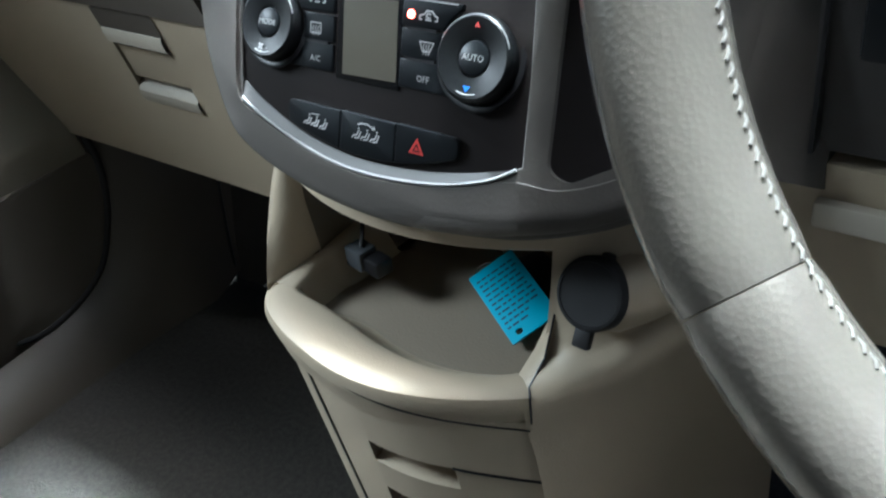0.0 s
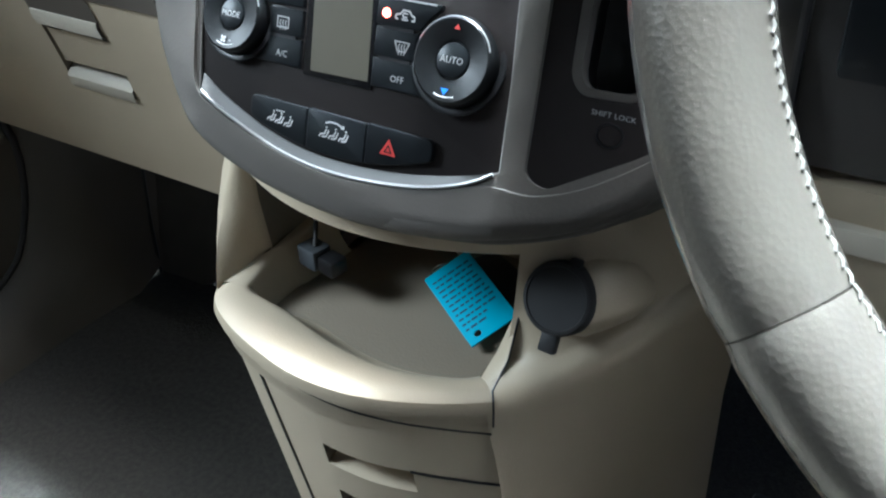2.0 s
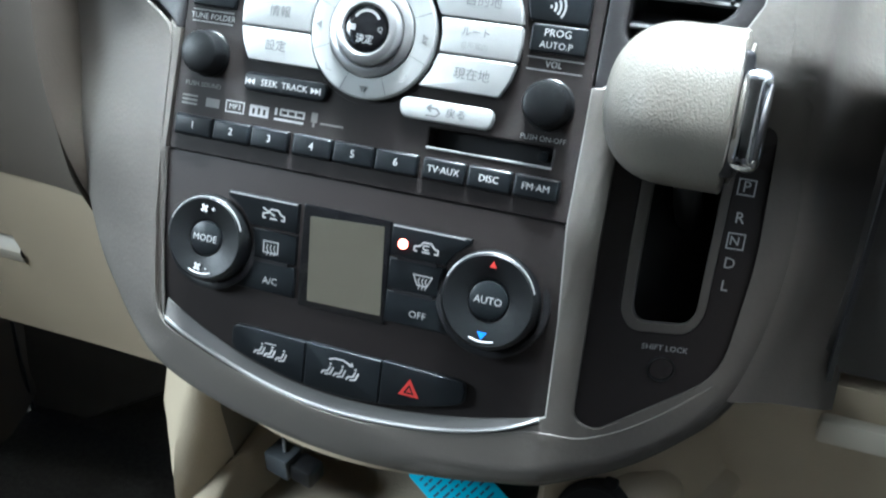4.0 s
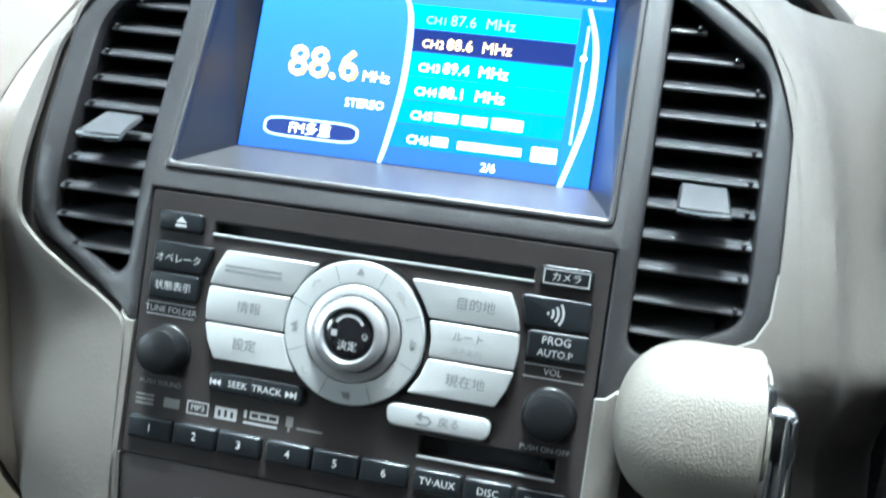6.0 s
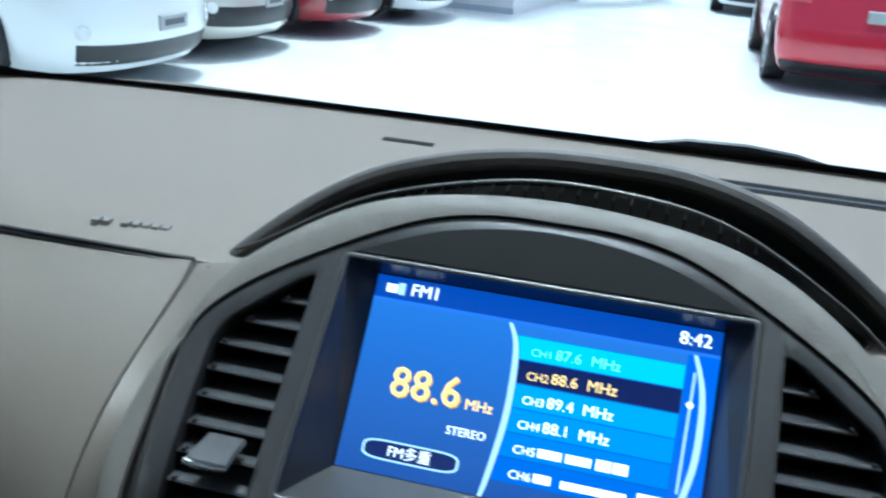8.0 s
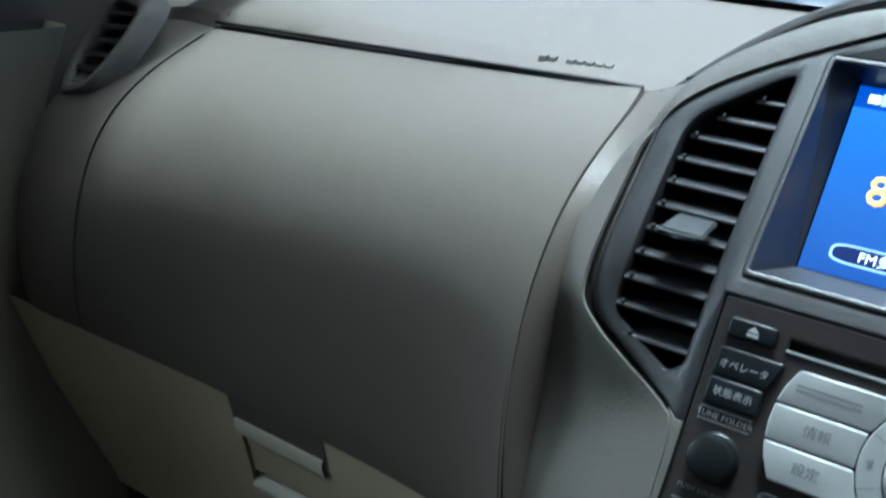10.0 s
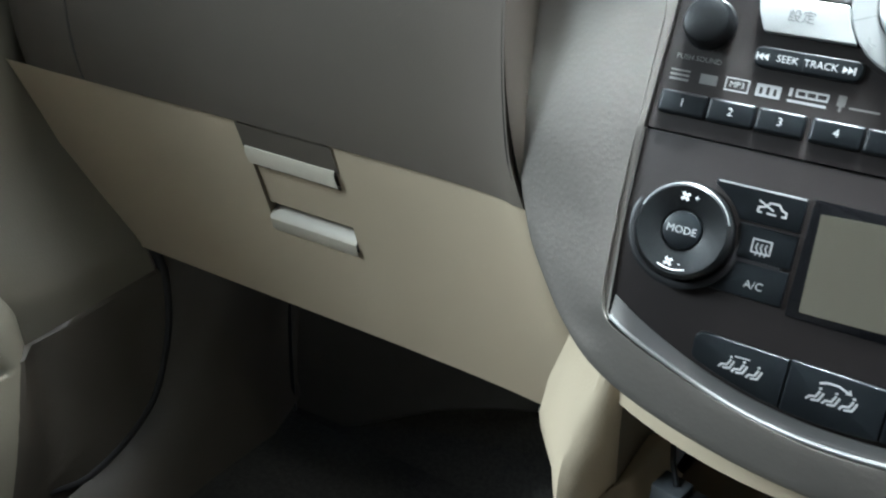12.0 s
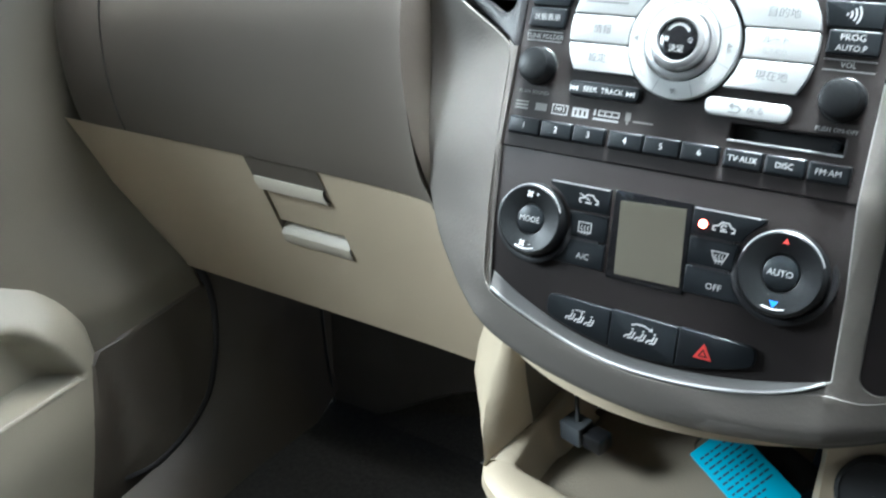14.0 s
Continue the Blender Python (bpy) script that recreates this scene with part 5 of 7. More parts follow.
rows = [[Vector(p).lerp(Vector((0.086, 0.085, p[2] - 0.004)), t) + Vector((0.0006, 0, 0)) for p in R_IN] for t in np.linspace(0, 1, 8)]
part("recess_wall", grid_mesh(rows), SHADED_BEIGE, lower, smooth=True, unit=1)
# ceiling edge of the recess: a pale strip under the console lip
rows = []
for x in np.linspace(-0.095, 0.095, 20):
    t = (x + 0.003) / 0.098
    y = -0.047 - 0.028 * (1 - t * t)
    rows.append([(x, y + 0.004, 0.836), (x, y, 0.822), (x, y + 0.0005, 0.8085), (x, y + 0.003, 0.8065), (x, y + 0.03, 0.809), (x, 0.08, 0.813)])
part("recess_ceiling", grid_mesh(rows), BEIGE, lower, "pale strip over the tray", smooth=True, unit=1)
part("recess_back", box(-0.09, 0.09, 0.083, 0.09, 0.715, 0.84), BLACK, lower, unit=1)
# left pillar beside the tray
PIL_Z = [0.741, 0.752, 0.765, 0.79, 0.815, 0.845]
PIL_X = [-0.1075, -0.1135, -0.1165, -0.1145, -0.1075, -0.1010]
PIL_Y = [-0.0830, -0.0745, -0.0660, -0.0580, -0.0520, -0.0470]
rows = []
for z in np.linspace(0.741, 0.845, 16):
    t = (z - 0.741) / 0.104
    o = Vector((float(np.interp(z, PIL_Z, PIL_X)), float(np.interp(z, PIL_Z, PIL_Y)), z))
    i2 = Vector((-0.0925 + 0.002 * t, -0.044 - 0.007 * smooth01(3 * t), z + 0.007 * (1 - t)))
    g2 = smooth01((z - 0.742) / 0.025)
    rows.append([(-0.125 - 0.03 * g2, 0.08, z), (o.x - 0.004 - 0.022 * g2, o.y + 0.030, z), (o.x - 0.0025 - 0.0115 * g2, o.y + 0.016, z), (o.x - 0.001 - 0.003 * g2, o.y + 0.005, z), tuple(o + Vector((0.0025, -0.0005, 0)))]
                + [tuple(o.lerp(i2, q) + Vector((0, -0.0045 * math.sin(math.pi * q), 0))) for q in (0.25, 0.5, 0.75, 0.93)]
                + [(i2.x + 0.0005, i2.y + 0.0015, i2.z), (i2.x + 0.001, i2.y + 0.01, i2.z), (i2.x + 0.004, 0.05, i2.z)])
rows.insert(0, [(p[0], p[1], 0.727) for p in rows[0]])
part("pillar", grid_mesh(rows), BEIGE, lower, "pale pillar beside the tray", smooth=True, unit=1)
part("pillar_joint", tube([(-0.1072, -0.0845, 0.7395), (-0.102, -0.068, 0.7425), (-0.0925, -0.044, 0.748)], 0.0008, 6), BLACK, lower, unit=1)

# front below the rim
def front_point(s, z):
    """s from 0 at the left edge to 1 at the seam."""
    i = s * (len(rim_plan) - 1)
    a = int(min(i, len(rim_plan) - 2))
    p = Vector(rim_plan[a]).lerp(Vector(rim_plan[a + 1]), i - a)
    k = (0.735 - z)
    q = inward(tuple(p), 0.004)
    return (q[0] + 0.12 * s * k, q[1] + (0.20 * (1 - s) + 0.03 * s) * k, z)


SLOTS = (((0.525, 0.745), (0.6575, 0.6755)), ((0.53, 0.755), (0.6135, 0.6325)))
cols = [0, 0.04, 0.08, 0.13, 0.18, 0.24, 0.30, 0.36, 0.42, 0.48, 0.525, 0.53, 0.58, 0.63, 0.68, 0.745, 0.755, 0.80, 0.85, 0.90, 0.95, 0.985, 1.0]
zs_ = [0.716, 0.70, 0.69, 0.6755, 0.667, 0.6575, 0.645, 0.6325, 0.623, 0.6135, 0.57, 0.50, 0.43, 0.36]


def in_slot(s0, s1, z0, z1):
    sm, zm = (s0 + s1) / 2, (z0 + z1) / 2
    return any(a < sm < b and c < zm < d for (a, b), (c, d) in SLOTS)


bm = bmesh.new()
made = {}


def vat(s, z):
    if (s, z) not in made:
        made[(s, z)] = bm.verts.new(front_point(s, z))
    return made[(s, z)]


for s0, s1 in zip(cols, cols[1:]):
    for z1, z0 in zip(zs_, zs_[1:]):
        if not in_slot(s0, s1, z0, z1):
            bm.faces.new((vat(s0, z0), vat(s1, z0), vat(s1, z1), vat(s0, z1)))
part("drawer_front", bm, BEIGE, lower, "beige drawer front", smooth=True, unit=1)
for (a, b), (c, d) in SLOTS:
    rows = []
    for s in np.linspace(a, b, 6):
        lo, hi = Vector(front_point(s, c)), Vector(front_point(s, d))
        inn = Vector((0.0, 0.020, 0.0))
        rows.append([hi, hi + inn, lo + inn * 0.75 + Vector((0, 0, 0.004)), lo])
    g = grid_mesh(rows)
    part("grip_slot", g, BEIGE, lower, "recessed grip slot", unit=1)
    for s in (a, b):
        lo, hi = Vector(front_point(s, c)), Vector(front_point(s, d))
        # Slot ends in the shade-darkened beige.
        part("slot_end", grid_mesh([[hi, hi + inn], [lo, lo + inn]]), SHADED_BEIGE, lower, unit=1)


def groove(pts, r=0.0008):
    return part("joint", tube(pts, r, 6), BLACK, lower, "dark joint line", unit=1)


def out(p, d=0.0003):
    return (p[0], p[1] - d, p[2])


groove([out(front_point(0.38 + 0.01 * k, 0.716 - 0.04 * k)) for k in np.linspace(0, 8, 14)], 0.0011)
groove([out(front_point(s, 0.7275 - 0.033 * (s - 0.52)), 0.0042) for s in np.linspace(0.50, 0.985, 24)], 0.0006)
groove([out(front_point(s, 0.6755 - 0.03 * (s - 0.74))) for s in np.linspace(0.74, 0.985, 12)], 0.0009)
groove([out(front_point(0.992, z)) for z in np.linspace(0.716, 0.37, 12)], 0.0010)
groove([out((*inward(rim_plan[-1], d), z + 0.0004)) for d, z in ((0.002, 0.715), (0.0, 0.728), (0.0015, 0.735), (0.006, 0.7385))] + [(0.0962, -0.0740, 0.7445), (0.0970, -0.0665, 0.7495), (0.0962, -0.0507, 0.775), (0.0959, -0.0472, 0.80), (0.0957, -0.0472, 0.814)], 0.0007)
# left flank
rows = [[front_point(0, z), (front_point(0, z)[0] + 0.003, 0.0, z), (front_point(0, z)[0] + 0.006, 0.3, z)] for z in np.linspace(0.735, 0.36, 9)]
part("flank", grid_mesh(rows), BEIGE, lower, smooth=True, unit=1)

# right column with the socket
col_plan = spline([(0.0955, -0.0885), (0.112, -0.079), (0.132, -0.062), (0.150, -0.044), (0.166, -0.025), (0.182, 0.000), (0.200, 0.04)], 5)
rows = []
n_ = len(col_plan) - 1
for i, p in enumerate(col_plan):
    t = i / n_
    zr = 0.7365 + 0.062 * t ** 1.15
    e = 0.012 * smooth01(t * 5)
    w_ = (1 - t) * 0.12
    row = [(p[0] + 0.375 * w_ - 0.020 * t, p[1] + 0.011 + 0.06 * t, 0.36), (p[0] + 0.215 * w_ - 0.020 * t, p[1] + 0.0065 + 0.055 * t, 0.52), (p[0] + 0.095 * w_ - 0.018 * t, p[1] + 0.003 + 0.045 * t, 0.64), (p[0] + 0.04 * w_ - 0.008 * t, p[1] + 0.002 + 0.018 * t, zr - 0.045),
           (p[0] - 0.002 * t, p[1] + 0.0012 + 0.006 * t, zr - 0.020), (p[0], p[1] + 0.002 * t, zr - 0.010), (p[0] - 0.0005, p[1] + 0.002 + 0.003 * t, zr - 0.003), (p[0] - 0.0015, p[1] + 0.0055 + 0.004 * t, zr + 0.0015), (p[0] - 0.003, p[1] + 0.010 + 0.004 * t, zr + 0.0045)]
    top = (0.0950 + 0.089 * t, -0.046 + 0.030 * t + 0.05 * t * t, 0.842)
    a = row[-1]
    for q in (0.04, 0.12, 0.25, 0.45, 0.7, 1.0):
        row.append((a[0] + (top[0] - a[0]) * q, a[1] + (top[1] - a[1]) * q ** (0.25 + 0.35 * smooth01(3 * t)), a[2] + (top[2] - a[2]) * q))
    rows.append(row)
part("side_column", grid_mesh(rows), BEIGE, lower, "beige side column", smooth=True, unit=1)

# power socket with its black cap
socket = thing("power_socket", "beige power socket with a black rubber cap", "socket")
axis1 = Vector((0.1205, -0.0545, 0.7935))
axis0 = axis1 - 0.055 * Vector((-0.05, -0.88, 0.47))
ax = (axis1 - axis0).normalized()


def turned(profile, n=32, base=axis1):
    s = ax.cross(Vector((0, 0, 1))).normalized()
    u = s.cross(ax)
    return grid_mesh([[base + ax * d + r * (math.cos(2 * math.pi * k / n) * s + math.sin(2 * math.pi * k / n) * u) for k in range(n)] for r, d in profile], closed=True)


part("barrel", tube([axis1 - ax * 0.004, axis1 - ax * 0.009, axis1 - ax * 0.015 + Vector((0.004, 0, 0)), axis1 + Vector((0.014, 0.020, -0.004)), axis1 + Vector((0.021, 0.032, -0.006)), axis1 + Vector((0.025, 0.044, -0.010))], lambda t: 0.0172 + 0.0035 * min(1, 3 * t) - 0.007 * t ** 4, 28), BEIGE, socket, "beige barrel", smooth=True, unit=1)
cap = part("cap", turned([(0.0185, -0.009), (0.0201, -0.0065), (0.0201, 0.002), (0.0188, 0.0044), (0.0172, 0.0048), (0.0168, 0.0040), (0.0001, 0.0044)]), RUBBER, socket, "ribbed black cap", smooth=True, unit=1)
s_ = ax.cross(Vector((0, 0, 1))).normalized()
u_ = s_.cross(ax)
for name, c_, w_, h_ in (("tab", axis1 - u_ * 0.0232 - s_ * 0.001, 0.0050, 0.0065), ("hinge", axis1 + u_ * 0.0208 - s_ * 0.004, 0.0034, 0.0024)):
    b = box(-w_, w_, -0.003, 0.003, -h_, h_, 0.0015)
    mm = Matrix((s_, ax, u_)).transposed().to_4x4()
    bmesh.ops.transform(b, matrix=Matrix.Translation(c_) @ mm, verts=b.verts)
    part(name, b, RUBBER, cap, smooth=True, unit=1)

# things lying in the tray
tag = thing("key_tag", "cyan plastic key tag with printed lines", "key tag", Matrix.Translation((0.036, -0.024, 0.7285)))
ux, uy = Vector((0.0575, -0.0355, -0.0085)).normalized(), Vector((0.35, 0.78, 0.40)).normalized()
uz = ux.cross(uy).normalized()
uy = uz.cross(ux)
TM = Matrix((ux, uy, uz)).transposed().to_4x4()
tag.matrix_world = Matrix.Translation(Vector((0.031, -0.0245, 0.7290)) + 0.017 * uy) @ TM


def flat_slab(loops, z0, z1, bevel=0.0):
    b = slab(loops, 0, 1)
    for v in b.verts:
        v.co = (v.co.x, v.co.z, z1 if v.co.y < 0.5 else z0)
    return b


part("plate", flat_slab([rect(-33, 33, -17, 17, 1.5), circle(27, -9, 2.4, 16)], -0.6, 0.6), CYAN, tag)
rng = random.Random(4)
for r in range(11):
    xx = -26 + 4.6 * r
    yy = -14
    while yy < (13 if r < 9 else 2):
        ln = rng.uniform(2.0, 5.5)
        part("print_bar", flat_slab([[(xx, yy), (xx + 1.5, yy), (xx + 1.5, min(14, yy + ln)), (xx, min(14, yy + ln))]], 0.6, 0.68), INK_BLUE, tag)
        yy += ln + rng.uniform(0.8, 1.6)
ring = thing("key_ring", "small steel split ring through the tag", "key ring", Matrix.Translation((0.012, 0.004, 0.7345)))
part("ring", tube([(0.009 * math.cos(a), 0.008 * math.sin(a), 0.002 * math.sin(a)) for a in np.linspace(0, 2 * math.pi, 30)], 0.0008, 8, False), CHROME, ring, smooth=True, unit=1)
keyob = thing("car_key", "black car key behind the tag", "key", pose(0.050, 0.012, 0.724, 0, 0, -28))
part("head", box(-0.035, 0.028, -0.018, 0.018, 0, 0.012, 0.004), BLACK, keyob, smooth=True, unit=1)
part("blade", box(-0.064, -0.034, -0.003, 0.003, 0.004, 0.0065, 0.0005), CHROME, keyob, "steel blade", unit=1)
plug = thing("cable_plug", "grey cable plug lying in the tray", "plug", pose(-0.064, -0.034, 0.7395, 0, 0, -12))
part("body", box(-0.009, 0.008, -0.007, 0.008, 0, 0.015, 0.0013), GREYPLUG, plug, smooth=True, unit=1)
part("tail", box(0.008, 0.023, -0.005, 0.009, 0, 0.012, 0.002), BLACK, plug, "black rear half", smooth=True, unit=1)
part("cable", tube([(0.002, 0.0, 0.015), (-0.006, 0.008, 0.021), (-0.016, 0.02, 0.045), (-0.018, 0.03, 0.075), (-0.016, 0.04, 0.105)], 0.0016, 8), BLACK, plug, "thin black cable", smooth=True, unit=1)

# ---- steering wheel ----
WR, WT = 0.1725, 0.0172
wheel = thing("steering_wheel", "silver-beige leather steering wheel with stitched inner edge", "steering wheel", pose(0.3845, -0.1820, 1.0624, -24.3, 0, 0))


def rim_section(a, n=28):
    c = Vector((WR * math.cos(a), 0, WR * math.sin(a)))
    e = Vector((math.cos(a), 0, math.sin(a)))
    return [c + WT * (math.cos(b) * e * 0.96 + math.sin(b) * Vector((0, -1, 0)) * 1.06) for b in np.linspace(0, 2 * math.pi, n, endpoint=False)]


SEAM_A = math.radians(222.3)
for name, a0, a1 in (("rim_grip", SEAM_A + 0.0012, SEAM_A + 1.9), ("rim_grip", SEAM_A - 1.9 - 0.6, SEAM_A - 0.0012), ("rim_grip", SEAM_A + 1.908, SEAM_A - 2.508 + 2 * math.pi)):
    rows = [rim_section(a) for a in np.linspace(a0, a1, 60)]
    rows[0] = [Vector((WR * math.cos(a0), 0, WR * math.sin(a0))) + (p - Vector((WR * math.cos(a0), 0, WR * math.sin(a0)))) * 0.96 for p in rows[0]]
    rows[-1] = [Vector((WR * math.cos(a1), 0, WR * math.sin(a1))) + (p - Vector((WR * math.cos(a1), 0, WR * math.sin(a1)))) * 0.96 for p in rows[-1]]
    part(name, grid_mesh(rows, closed=True), LEATHER, wheel, "pebbled silver-beige leather", smooth=True, unit=1)
for i in range(70):
    a = SEAM_A - 0.75 + 0.0245 * i
    c = Vector((WR * math.cos(a), 0, WR * math.sin(a)))
    e = Vector((math.cos(a), 0, math.sin(a)))
    t = Vector((-math.sin(a), 0, math.cos(a)))
    p = c - e * WT * 0.93 + Vector((0, -0.004, 0))
    part("stitch", tube([p - t * 0.0017 + Vector((0, 0.0013, 0)), p - e * 0.0006, p + t * 0.0017 - Vector((0, 0.0013, 0))], 0.00045, 5), THREAD, wheel, smooth=True, unit=1)
part("hub", lathe(0, 0, [(0.062, 0.03), (0.066, 0.0), (0.060, -0.022), (0.04, -0.03), (0, -0.033)], 40), DARKPANEL, wheel, "dark wheel hub", smooth=True, unit=1)
for a in (math.radians(20), math.radians(160), math.radians(270)):
    part("spoke", tube([(0.05 * math.cos(a), 0.0, 0.05 * math.sin(a)), (0.11 * math.cos(a), 0.012, 0.11 * math.sin(a)), (0.166 * math.cos(a), 0.008, 0.166 * math.sin(a))], lambda t: 0.02 - 0.006 * t, 14), DARKPANEL, wheel, smooth=True, unit=1)
part("column", tube([(0, 0.02, 0), (0, 0.16, 0.02), (0, 0.28, 0.04)], 0.05, 20), DARKPANEL, wheel, "dark steering column", smooth=True, unit=1)

# ---- cabin ----
rows = [[(x, y, z) for y, z in ((-2.6, 0.36), (-0.6, 0.36), (0.20, 0.36), (0.27, 0.375), (0.36, 0.44), (0.46, 0.56), (0.50, 0.70), (0.50, 0.9))] for x in np.linspace(-0.74, 0.74, 24)]
floor = part("cabin_floor", grid_mesh(rows), CARPET, None, smooth=True, unit=1)
tagged(floor, "worn grey-beige carpet on the cabin floor", "carpet", kind="structure")
mat_ = part("floor_mat", box(-0.62, -0.14, -0.75, 0.245, 0.3605, 0.369, 0.003), MATCLOTH, None, smooth=True, unit=1)
tagged(mat_, "dark loop-pile floor mat on the carpet", "floor mat")
SEAL = spline([(0.128, 0.70), (0.116, 0.657), (0.124, 0.61), (0.122, 0.56), (0.110, 0.515), (0.088, 0.472), (0.050, 0.446), (0.008, 0.434), (-0.05, 0.427), (-0.30, 0.42), (-0.9, 0.42)], 6)
kick = thing("kick_panel", "beige kick panel beside the footwell, darkened for shade", "panel")
rows = []
for y, z in SEAL:
    low = smooth01((0.50 - z) / 0.06)
    hi = [(-0.652, y + 0.004, z), (-0.640, y + 0.022, z - 0.002), (-0.628, y + 0.055, z - 0.006), (-0.617, 0.20, z - 0.01), (-0.612, 0.30, z - 0.01), (-0.606, 0.345, z - 0.01), (-0.603, 0.42, z - 0.01)]
    lo = [(-0.652, y + 0.002, z - 0.002), (-0.638, y + 0.010, z - 0.006), (-0.622, y + 0.022, z - 0.018), (-0.608, y + 0.036, 0.395), (-0.600, y + 0.048, 0.372), (-0.592, y + 0.056, 0.358), (-0.585, y + 0.062, 0.345)]
    rows.append([Vector(a).lerp(Vector(b), low) for a, b in zip(hi, lo)])
part("trim", grid_mesh(rows), KICK_SHADED, kick, "rounded kick trim", smooth=True, unit=1)
FOOT_X = [-0.60, -0.58, -0.526, -0.46, -0.409, -0.35, -0.28]
FOOT_Z = [0.34, 0.345, 0.365, 0.405, 0.435, 0.46, 0.48]
rows = []
for x in np.linspace(-0.60, -0.29, 24):
    low, y = float(np.interp(x, FOOT_X, FOOT_Z)), 0.245 + 0.10 * (x + 0.60)
    rows.append([(x, y + 0.03, low - 0.006), (x, y + 0.008, low - 0.002), (x, y, low + 0.006)] + [(x, y + 0.06 * t, low + 0.006 + (0.66 - low) * t) for t in (0.25, 0.5, 0.75, 1.0)])
part("toe_cover", grid_mesh(rows), TOE, kick, "dull brown cover under the glove box", smooth=True, unit=1)
part("toe_carpet", grid_mesh([[(x, 0.262 + 0.08 * t + 0.10 * (x + 0.60), 0.362 + 0.30 * t) for t in (0, 0.12, 0.3, 0.6, 1.0)] for x in np.linspace(-0.56, -0.11, 16)]), CARPET, kick, "dark dusty carpet behind the cover", smooth=True, unit=1)
part("cover_joint", tube([(-0.5965, 0.2445, 0.352), (-0.596, 0.248, 0.45), (-0.596, 0.262, 0.60)], 0.0022, 6), BLACK, kick, unit=1)
part("fastener", box(-0.612, -0.600, 0.292, 0.304, 0.628, 0.640, 0.003), LATCH, kick, "pale clip", smooth=True, unit=1)

# door
door = thing("door_2", "closed beige front passenger door with moulded armrest", "door", kind="structure")
EDGE = spline([(0.14, 1.06), (0.10, 0.95), (0.10, 0.85), (0.125, 0.76), (0.130, 0.71)], 5)[:-1] + SEAL


def door_x(y, z):
    """Inner face of the door: swells inwards beside the footwell."""
    swell = np.interp(z, [0.36, 0.45, 0.60, 0.66, 0.71, 0.76, 0.85, 1.0], [0.052, 0.060, 0.070, 0.074, 0.044, 0.022, 0.018, 0.0])
    return -0.712 + swell * smooth01((y + 0.10) / 0.11)


rows = []
for y, z in EDGE:
    row = [(-0.80, y + 0.002, z), (door_x(y, z) - 0.012, y + 0.001, z), (door_x(y, z) - 0.004, y - 0.002, z)]
    for t in (0.006, 0.014, 0.03, 0.05, 0.08, 0.11, 0.14, 0.18, 0.22):
        row.append((door_x(y - t, z), y - t, z))
    rows.append(row + [(-0.712, min(y - 0.23, -0.3), z), (-0.712, -1.1, z)])
rows.append([(p[0], p[1], 0.345) for p in rows[-1]])
part("door_panel", grid_mesh(rows), BEIGE_D_SHADED, door, "beige door panel, darkened for its shade", smooth=True, unit=1)
part("door_foot", box(-0.80, -0.715, -1.1, 0.10, 0.34, 0.43), BEIGE_D_SHADED, door, unit=1)
part("front_corner", box(-0.775, -0.752, -0.02, 0.60, 0.95, 1.135, 0.004), DARKPANEL, door, "corner trim under the pillar", unit=1)


def door_h(y, z):
    """How far the moulded armrest stands out of the door."""
    front = smooth01((0.035 - y) / 0.075)
    top = smooth01((0.735 - 0.30 * max(0.0, y + 0.05) - z) / 0.09)
    low = 0.55 + 0.45 * smooth01((z - 0.36) / 0.2)
    h = 0.072 * front * top * low
    if z > 0.592 and y < -0.045:
        cup = smooth01((z - 0.592) / 0.006) * smooth01((-0.040 - 0.45 * (z - 0.592) - y) / 0.034) * smooth01((0.682 - z) / 0.03)
        h -= 0.045 * cup
    return h


ys_ = sorted(set([round(v, 4) for v in list(np.linspace(-1.1, -0.3, 9)) + list(np.linspace(-0.3, 0.06, 90)) + [0.09, 0.12]]))
zs2 = sorted(set([round(v, 4) for v in list(np.linspace(0.36, 0.57, 10)) + list(np.linspace(0.575, 0.70, 44)) + list(np.linspace(0.71, 0.78, 6))]))
rows = [[(-0.7215 + door_h(y, z), y, z) for z in zs2] for y in ys_ if y < 0.055]
part("armrest", grid_mesh(rows), BEIGE_ARM_LIT, door, "moulded armrest with pull cup", smooth=True, unit=1)
part("cup_edge", tube([(-0.6535, y, 0.5915) for y in np.linspace(-0.052, -0.40, 20)], 0.0045, 10), BEIGE_ARM_LIT, door, "rounded cup edge", smooth=True, unit=1)
# lower part of the door between the cup and the seal, overlaid dark for its shade
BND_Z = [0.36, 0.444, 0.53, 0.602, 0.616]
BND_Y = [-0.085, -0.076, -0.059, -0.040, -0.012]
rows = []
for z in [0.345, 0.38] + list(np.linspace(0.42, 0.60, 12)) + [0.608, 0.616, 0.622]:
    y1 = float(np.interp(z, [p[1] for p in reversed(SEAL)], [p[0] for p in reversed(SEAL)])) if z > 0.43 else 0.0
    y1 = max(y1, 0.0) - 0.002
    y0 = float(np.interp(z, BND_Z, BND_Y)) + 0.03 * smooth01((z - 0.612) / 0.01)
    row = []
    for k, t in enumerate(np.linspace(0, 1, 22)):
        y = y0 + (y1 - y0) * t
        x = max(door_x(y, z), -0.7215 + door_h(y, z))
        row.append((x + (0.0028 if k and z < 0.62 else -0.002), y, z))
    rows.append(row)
part("shaded_lower_door", grid_mesh(rows), KICK_SHADED, door, "lower part of the door, shade put into its brown", smooth=True, unit=1)
seal = thing("door_seal", "black rubber door seal round the opening", "seal")
